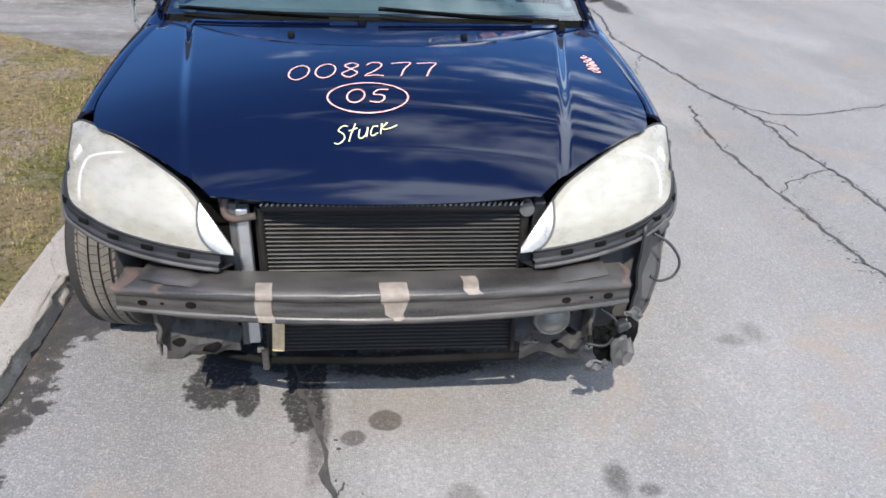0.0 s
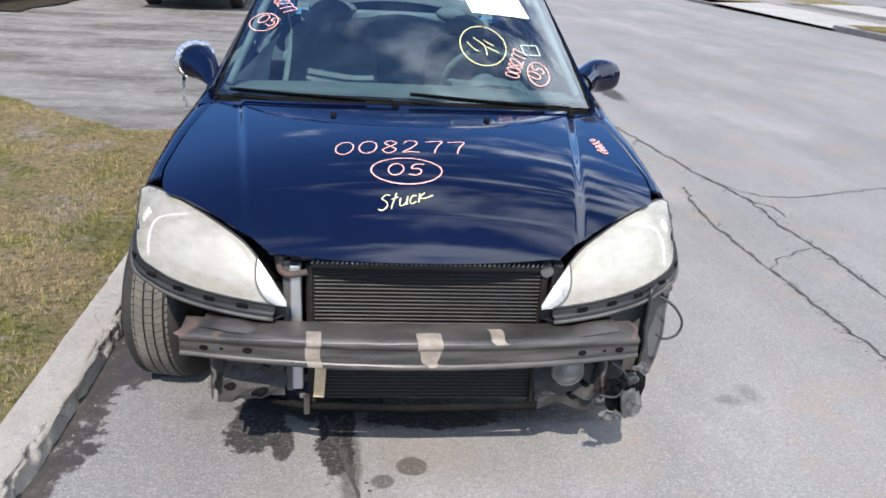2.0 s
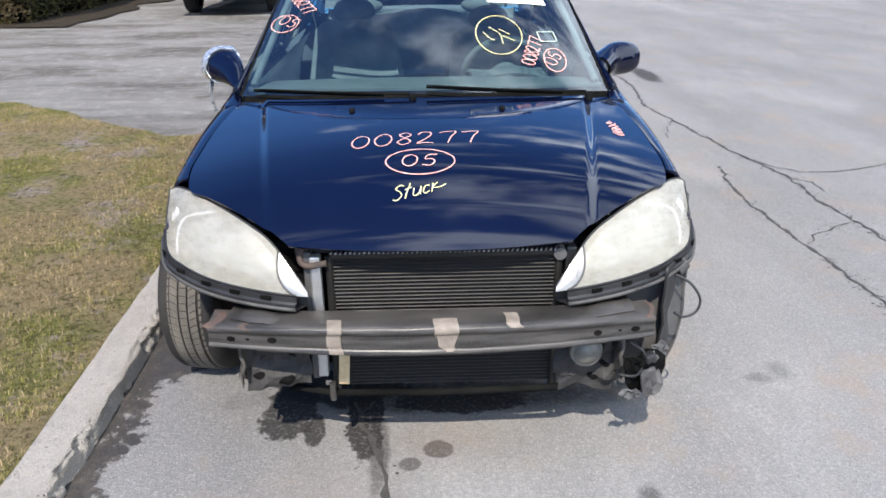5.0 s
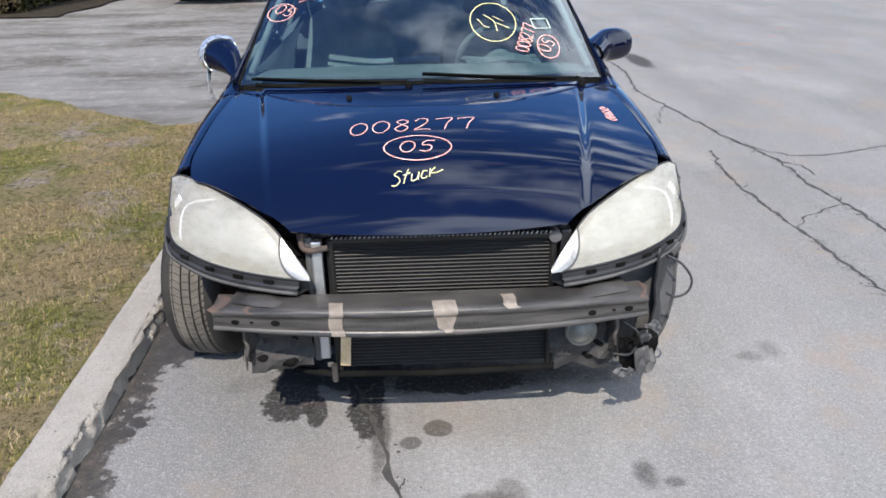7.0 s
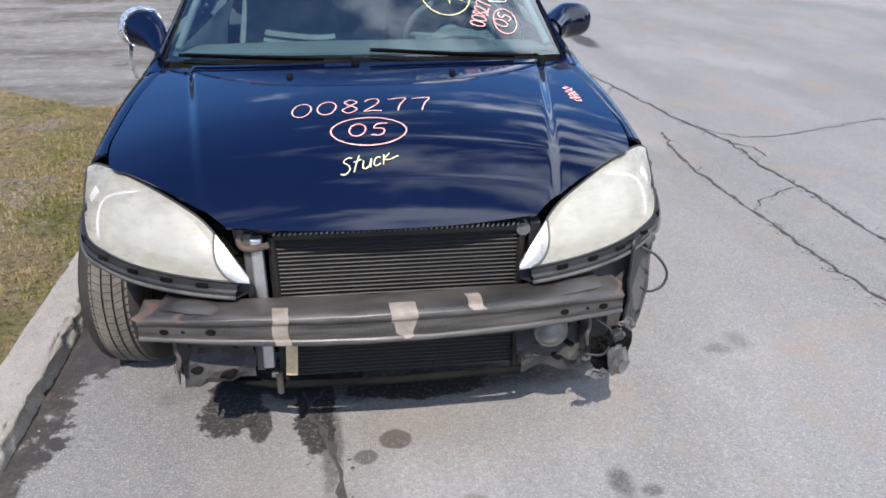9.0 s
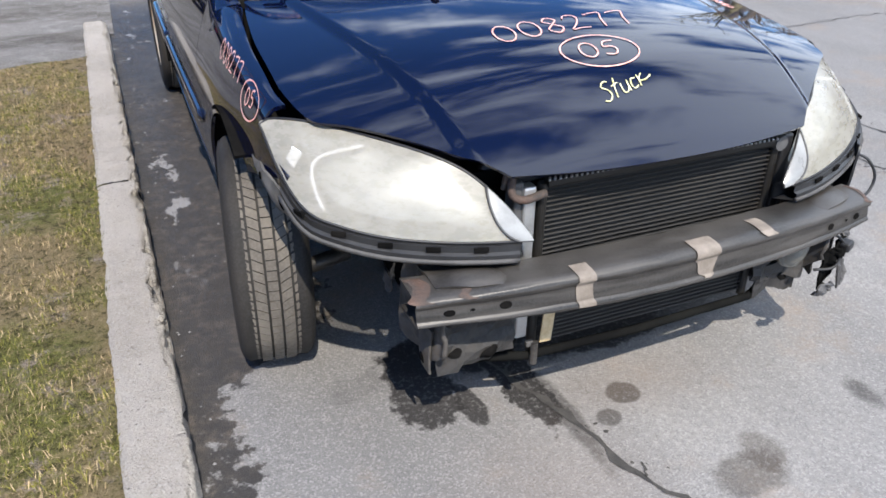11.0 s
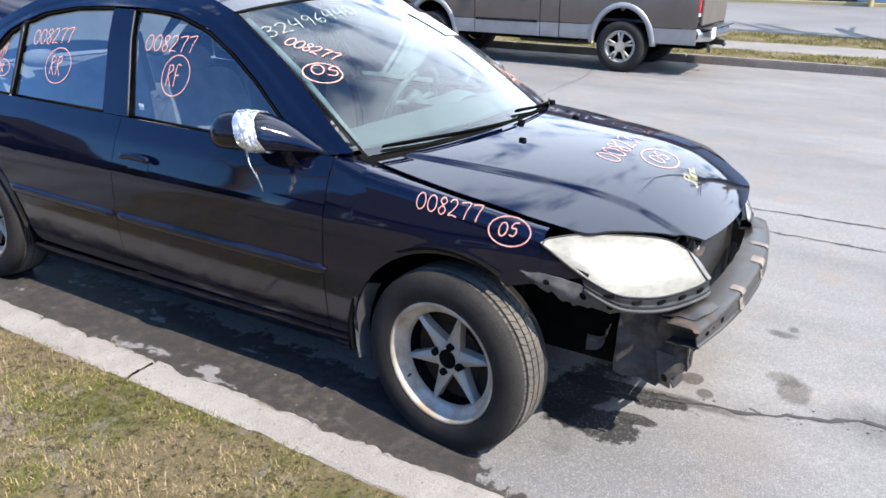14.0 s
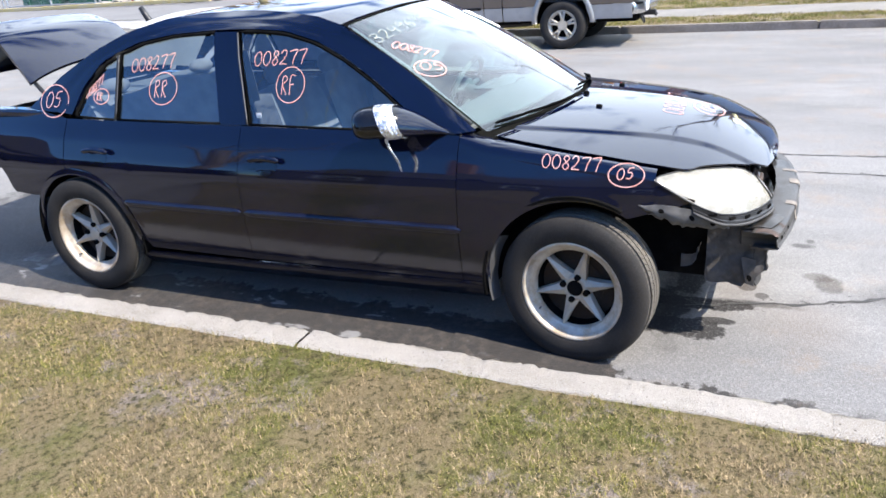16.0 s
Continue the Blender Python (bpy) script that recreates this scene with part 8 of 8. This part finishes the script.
build_tree("street_tree", 15.0, 13.0, rise(15, 13.0), 9, 0.17, 2, "young street tree with mossy yellow-brown bark, still bare", BARK_Y)
build_tree("street_tree", 15.0, -2.55, rise(15, -2.5), 11, 0.33, 5, "large bare street tree with grey bark", BARK)
for k, (tx, ty, th, tr) in enumerate(((29, 25, 12, .30), (33, 29, 14, .38), (36, 47, 13, .35), (30, 21.5, 10, .22), (40, 60, 14, .4), (34, 54, 12, .3), (37, 35, 12, .3), (33, 63, 12, .3))):
    build_tree("bare_tree", tx, ty, rise(tx, ty), th, tr, 20 + k, "bare brown tree beyond the red fence", BARK, 5, 0.5)


def build_fence(y0, y1, x=24.0, h=1.48, name="privacy_fence"):
    fence = root(name, "rust-red fabric privacy fence on metal posts", "fence", "fences")
    n = max(2, int(round((y1 - y0) / 3.4)))
    st = (y1 - y0) / n
    for k in range(n):
        a = y0 + k * st
        z = rise(x, a + st / 2)

        def at(u, v):
            sag = 0.03 * math.sin(math.pi * u) * v
            return (x + 0.05 * noise.noise((a + u * 3, v * 1.5, 0)), a + st * u, z + 0.02 + h * v - sag)
        obj("fence_panel", *grid(at, 16, 5, False), FENCE, fence, thick=0.012)
        part("top_rail", cyl_bm((x + .03, a, z + h + .01), (x + .03, a + st, z + h + .01), .018, n=8), GALV, fence)
    for k in range(n + 1):
        a = y0 + k * st
        part("fence_post", cyl_bm((x - .06, a, rise(x, a) - .1), (x - .06, a, rise(x, a) + h + .12), .028, n=10), POSTWOOD, fence)


build_fence(15.2, 28.2)
build_fence(37.0, 53.0, 24.0, 1.75)
build_fence(28.2, 37.0, 26.6, 1.55)


def build_dumpster(y, x=25.0):
    z = rise(x, y)
    d = root("dumpster", "dark green steel dumpster with a sloped lid and white label", "dumpster", "dumpsters")
    hw, L = 0.85, 1.25
    prof = [(-hw, 0.12), (-hw, 1.25), (-hw + .1, 1.42), (hw, 1.62), (hw, 0.12)]
    v = [(x + a, y - L, z + b) for a, b in prof] + [(x + a, y + L, z + b) for a, b in prof]
    f = [(0, 1, 2, 3, 4), (9, 8, 7, 6, 5)] + [(i, i + 5, (i + 1) % 5 + 5, (i + 1) % 5) for i in range(5)]
    obj("body", v, f, BINGREEN, d, smooth=False)
    for s in (-1, 1):
        part("lid", box_bm(x + .03, y + s * .62, z + 1.545, 1.72, 1.2, .05, rot=(0, -6.7, 0)), BINGREEN, d, bevel=.015)
        part("fork_pocket", box_bm(x, y + s * (L + .06), z + .75, .9, .12, .18), BINGREEN, d, bevel=.01)
    for k in range(3):
        part("rib", box_bm(x - hw - .02, y - .8 + .8 * k, z + .68, .05, .08, 1.08), BINGREEN, d)
    part("label_plate", box_bm(x - hw - .05, y + .1, z + 1.10, .01, .62, .42), PAPER, d, "white printed label")
    for k in range(3):
        part("print_bar", box_bm(x - hw - .057, y + .1, z + 1.22 - .11 * k, .004, .46, .05), INK, d)


build_dumpster(30.0)
build_dumpster(33.2)
gate = root("chain_link_gate", "chain-link gate frame before the dumpsters", "gate")
for y in (28.4, 28.7, 31.6, 34.6, 34.9):
    z = rise(23.4, y)
    part("gate_post", cyl_bm((23.4, y, z - .1), (23.4, y, z + 1.95), .05, n=10), GALV, gate)
for a, b in ((28.7, 31.55), (31.65, 34.6)):
    for h in (.15, 1.0, 1.80):
        part("gate_rail", cyl_bm((23.4, a, rise(23.4, a) + h), (23.4, b, rise(23.4, b) + h), .028, n=8), GALV, gate)
pieces = []
for k in range(46):
    a = 28.75 + k * .127
    z = rise(23.4, a)
    pieces.append(tube([(23.4, a, z + .15), (23.4, a + .9, z + 1.05), (23.4, a, z + 1.8)], .005, 3))
obj("gate_mesh", *joined(*pieces), GALV, gate)["kind"] = "stuff"

# scraps of board and rubble at the fence's foot
scraps = []
rnd = random.Random(9)
for k in range(70):
    y = rnd.uniform(21.5, 28.0)
    scraps.append((lambda bm: ([tuple(v.co) for v in bm.verts], [tuple(v.index for v in f.verts) for f in bm.faces]))(
        (lambda bm: (bm.verts.index_update(), bm)[1])(box_bm(23.4 + rnd.uniform(-.5, .3), y, rise(23.4, y) + rnd.uniform(.03, .18), rnd.uniform(.1, .7), rnd.uniform(.1, .5), rnd.uniform(.02, .10), rot=(rnd.uniform(-20, 20), rnd.uniform(-20, 20), rnd.uniform(0, 180))))))
tagged(obj("rubble", *joined(*scraps), WALK, smooth=False), "scattered boards and rubble at the fence's foot", "rubble", "", "stuff")

# yellow-painted lot kerbs
for x0, y0, x1, y1 in ((27.6, 12.0, 27.6, -1.5), (22.2, 21.0, 22.4, 52.0)):
    d = Vector((x1 - x0, y1 - y0, 0))
    bm = box_bm((x0 + x1) / 2, (y0 + y1) / 2, rise((x0 + x1) / 2, (y0 + y1) / 2) + .05, .18, d.length, .16, rot=(0, 0, math.degrees(math.atan2(-d.x, d.y))))
    tagged(part("lot_kerb", bm, YELLOW, None, bevel=.02), "faded yellow painted lot kerb", "kerb", "", "structure")
stripe = part("bay_line", box_bm(23.2, 6.3, rise(23.2, 6.3) + .008, 6.4, .12, .006, rot=(0, 0.8, 20)), YELLOW, None)
tagged(stripe, "faded painted bay line on the lot", "line", "", "structure")
bollard = root("bollard", "pale yellow bollard at the lot's edge", "bollard")
part("post", cyl_bm((27.4, 0.1, rise(27, 0)), (27.4, 0.1, rise(27, 0) + 1.0), .09, n=16), YELLOW, bollard, bevel=.02)
part("cap", cyl_bm((27.4, 0.1, rise(27, 0) + 1.0), (27.4, 0.1, rise(27, 0) + 1.04), .10, .06, n=16), YELLOW, bollard)


def build_brick_building():
    b = root("brick_building", "one-storey red brick building with white siding and a doorway", "building")
    z = rise(30, 8) - .2
    part("wall", box_bm(35, 12.45, z + 2.6, 10, 13.1, 5.2), BRICK, b)
    part("wall", box_bm(35.2, 4.3, z + 2.6, 10, 3.2, 5.2), BRICK, b)
    for k in range(9):
        part("siding_board", box_bm(30.14, 4.34, z + 1.06 + .30 * k, .05, 3.02, .29, rot=(0, 2, 0)), WHITEBOARD, b)
    part("corner_trim", box_bm(30.02, 2.82, z + 2.2, .10, .10, 2.8), WHITEBOARD, b)
    part("pier", box_bm(30.5, 2.32, z + 2.6, 1.4, .90, 5.2), BRICK, b)
    part("wall", box_bm(36, -4.2, z + 2.6, 10, 12.2, 5.2), WHITEBOARD, b)
    part("door", box_bm(30.97, 1.2, z + 1.15, .06, 1.0, 2.2), CAR_GLASS, b)
    part("door_frame", box_bm(30.94, .66, z + 1.2, .06, .08, 2.4), GALV, b)
    part("door_frame", box_bm(30.94, 1.74, z + 1.2, .06, .08, 2.4), GALV, b)
    part("roof", box_bm(35.5, 4.5, z + 5.3, 12, 30, .25), GREYPLASTIC, b)
    part("gutter", box_bm(29.6, 4.5, z + 5.2, .15, 30, .15), WHITEBOARD, b)
    can = root("litter_bin", "dark round litter bin by the doorway", "bin")
    zz = rise(29.3, 2.0)
    part("bin_body", cyl_bm((29.3, 1.95, zz), (29.3, 1.95, zz + .85), .24, .28, 20), GREYPLASTIC, can)
    part("bin_rim", cyl_bm((29.3, 1.95, zz + .85), (29.3, 1.95, zz + .92), .30, .28, 20), BLACK, can)


build_brick_building()


def build_house(x, y, w, d, h, roof_h, wall, label, windows, tiles=None):
    z = rise(x, y) - .3
    hs = root("house", label, "house", "houses beyond the fence")
    part("wall", box_bm(x, y, z + h / 2, d, w, h), wall, hs)
    v = [(x - d / 2 - .3, y - w / 2 - .3, z + h), (x + d / 2 + .3, y - w / 2 - .3, z + h), (x + d / 2 + .3, y + w / 2 + .3, z + h), (x - d / 2 - .3, y + w / 2 + .3, z + h), (x, y - w / 2 - .3, z + h + roof_h), (x, y + w / 2 + .3, z + h + roof_h)]
    obj("roof", v, [(0, 3, 5, 4), (1, 4, 5, 2), (0, 4, 1), (3, 2, 5)], tiles or ROOFTILE, hs, smooth=False, thick=.15)
    for k in range(windows):
        yy = y - w / 2 + w * (k + .5) / windows
        win = part("window", box_bm(x + (d / 2 + .02) * (1 if x < 0 else -1), yy, z + h * .55, .06, 1.0, 1.3), CAR_GLASS, hs)
        for dy, dz, sy, sz in ((0, .68, 1.2, .1), (0, -.68, 1.2, .1), (-.55, 0, .1, 1.4), (.55, 0, .1, 1.4)):
            part("window_frame", box_bm(x + (d / 2 + .05) * (1 if x < 0 else -1), yy + dy, z + h * .55 + dz, .06, sy, sz), WHITEBOARD, win)
    part("chimney", box_bm(x + .4, y + w / 4, z + h + roof_h, .6, .6, 1.2), BRICK, hs)


# what stands across the lawn, behind the walker: it shows in the car's paint
build_house(-15.5, 3, 13, 8, 3.4, 2.6, BROWNBOARD, "dark brown house across the lawn", 3, DARKTILE)
build_house(-18, -16, 12, 9, 3.4, 2.6, BROWNBOARD, "dark brown house across the lawn", 3, DARKTILE)
build_house(-12, 31, 13, 9, 4.4, 3.0, BROWNBOARD, "dark brown house at the end of the gravel drive", 3, DARKTILE)
for k, (tx, ty) in enumerate(((-12, -6.5), (-13, 13), (-14, -26))):
    build_tree("yard_tree", tx, ty, 0.0, 11, .3, 60 + k, "bare yard tree across the lawn", BARK, 4, .5)
build_house(52, 74, 11, 9, 3.0, 2.6, TRIM_IN, "tan-roofed pale house far behind the fence", 3)
build_house(56, 52, 10, 8, 3.0, 2.6, TRIM_IN, "white house behind bare trees", 3)
build_house(54, 36, 9, 8, 3.0, 2.4, TRIM_IN, "pale house behind the red fence", 2)


def build_sign():
    s = root("speed_sign", "white speed sign reading 30 on a wooden post", "road sign")
    x, y = 10.95, 25.8
    z = rise(x, y)
    obj("post", *tube([(x + .04, y + .05, z - .2), (x + .02, y + .05, z + 1.2), (x, y + .05, z + 2.5)], .07, 8), POSTWOOD, s)
    a = radians(-26)
    c, sn = math.cos(a), math.sin(a)
    bm = box_bm(x, y - .03, z + 2.12, .48, .012, .64, rot=(0, 0, -26))
    part("plate", bm, PAPER, s, bevel=.002)
    curve = bpy.data.curves.new("digits", 'FONT')
    curve.body, curve.size, curve.align_x, curve.extrude = "30", .33, 'CENTER', .003
    tmp = bpy.data.objects.new("digits", curve)
    scene.collection.objects.link(tmp)
    me = bpy.data.meshes.new_from_object(tmp.evaluated_get(bpy.context.evaluated_depsgraph_get()))
    bpy.data.objects.remove(tmp)
    me.materials.clear()
    me.materials.append(BLACK)
    dg = new("digits", me)
    dg.parent = s
    dg.matrix_basis = Matrix.Translation((x - .012 * sn * 0 - .008, y - .045, z + 1.88)) @ Matrix.Rotation(a, 4, 'Z') @ Matrix.Rotation(radians(90), 4, 'X')


build_sign()


def build_bush(name, x, y, h, r, mat_, label, seed, n, size, lift=0.0):
    rs = np.random.RandomState(seed)
    pts, nr = [], []
    z0 = rise(x, y) + lift
    for k in range(2600):
        a, b = rs.rand() * 2 * math.pi, rs.rand()
        d = np.array([math.cos(a) * math.sin(math.pi * b), math.sin(a) * math.sin(math.pi * b), -math.cos(math.pi * b)])
        k2 = 0.75 + 0.5 * noise.noise((d[0] * 2.5 + seed, d[1] * 2.5, d[2] * 2.5))
        k2 *= rs.uniform(.55, 1.0)
        pts.append((x + r * d[0] * k2, y + r * d[1] * k2, z0 + h * (0.5 + 0.5 * d[2] * k2)))
        nr.append(d)
    b = root(name, label, "shrub")
    v, f = leaf_shell(np.array(pts), np.array(nr), n, size, seed)
    o = obj("foliage", v, f, mat_, b, smooth=False)
    o["kind"] = "stuff"
    obj("stem", *joined(*[tube([(x, y, z0 - lift - .1), (x + .3 * math.cos(i), y + .3 * math.sin(i), z0 + h * .45), (x + .6 * math.cos(i) * r, y + .6 * math.sin(i) * r, z0 + h * .75)], [.06, .04, .015], 6) for i in range(5)]), BARK, b)


build_bush("evergreen_tree", 27.5, 50.5, 3.4, 3.6, NEEDLE, "dark ragged evergreen rising behind the red fence", 4, 12000, .13, 2.1)
for k, (bx, by) in enumerate(((12.0, 30.2), (11.8, 32.4), (12.6, 34.5), (11.6, 36.5), (12.2, 39.0), (13.4, 42.5), (15.5, 47.0))):
    build_bush("brush_clump", bx, by, 2.1, 1.9, DRYTWIG, "tall dry brown brush beside the street", 30 + k, 9000, .05)
for k, (bx, by, bh) in enumerate(((33, 24, 6), (34, 33, 7), (35, 42, 6.5), (37, 52, 8), (40, 63, 9), (36, 74, 8), (26, 78, 8), (19, 64, 7), (14, 74, 8), (23, 70, 8))):
    build_bush("thicket", bx, by, bh, 5.0, GREYTWIG, "grey-brown thicket of bare branches behind the fence", 50 + k, 6000, .085)


# ---- lawn: blades over the soil ----
def build_grass(name, count, area, seed, size, zf, label, keep=None, material=BLADE):
    rs = np.random.RandomState(seed)
    x0, x1, y0, y1 = area
    xs, ys = rs.uniform(x0, x1, count), rs.uniform(y0, y1, count)
    verts, faces = [], []
    for x, y in zip(xs, ys):
        dens = noise.noise((x * 1.6, y * 1.6, 0)) + 0.8 * noise.noise((x * 6, y * 6, 4))
        if dens > 0.02 + 0.40 * rs.rand() or (keep and not keep(x, y)):
            continue
        z = zf(x, y) - 0.003
        a = rs.rand() * 2 * math.pi
        ln = size * rs.uniform(.5, 1.5)
        up = rs.uniform(.15, .95)
        dx, dy = math.cos(a) * ln * (1 - up * .6), math.sin(a) * ln * (1 - up * .6)
        w = size * .05
        wx, wy = -math.sin(a) * w, math.cos(a) * w
        o = len(verts)
        verts += [(x - wx, y - wy, z), (x + wx, y + wy, z), (x + dx * .55 + wx * .7, y + dy * .55 + wy * .7, z + ln * up * .7), (x + dx * .55 - wx * .7, y + dy * .55 - wy * .7, z + ln * up * .7), (x + dx, y + dy, z + ln * up * .8)]
        faces += [(o, o + 1, o + 2, o + 3), (o + 3, o + 2, o + 4)]
    tagged(obj(name, verts, faces, material, smooth=False), label, "grass", "", "stuff")


build_grass("grass", 420000, (-4.2, -1.20, -2.6, 4.5), 1, 0.023, lawn_z, "short straw and green lawn grass", lambda x, y: y < lawn_end(x) - 0.05 and x < kerb_x(y) - 0.148 + 0.02 * noise.noise((y * 8, 0, 0)))
build_grass("grass_far", 16000, (-9.0, -4.2, -2.0, 4.2), 2, 0.045, lawn_z, "short straw and green lawn grass", lambda x, y: y < lawn_end(x))
build_grass("verge_grass", 60000, (10.6, 12.0, -6, 14.5), 3, 0.06, rise, "spring grass on the far verge", None, VERGE_BLADE)
build_grass("verge_grass_inner", 60000, (13.5, 15.6, -6, 14.5), 4, 0.065, rise, "spring grass beyond the sidewalk", None, VERGE_BLADE)

# crumbs of stone and dead leaves in the gutter and on the kerb
rnd = random.Random(11)
pieces = []
for k in range(90):
    y = rnd.uniform(-1.6, 3.9)
    x = kerb_x(y) + rnd.uniform(.01, .10) + (0.25 * rnd.random() if rnd.random() < .3 else 0)
    r = rnd.uniform(.002, .006)
    q = Vector((x, y, r * .4))
    vs = [tuple(q + Vector((math.cos(a + k) * r * rnd.uniform(.7, 1.2), math.sin(a + k) * r * rnd.uniform(.7, 1.2), 0))) for a in (0, 1.3, 2.6, 3.8, 5.1)] + [tuple(q + Vector((0, 0, r * .9)))]
    pieces.append((vs, [(0, 1, 5), (1, 2, 5), (2, 3, 5), (3, 4, 5), (4, 0, 5)]))
tagged(obj("gutter_grit", *joined(*pieces), LOT, smooth=False), "small stones and grit in the gutter", "grit", "", "stuff")
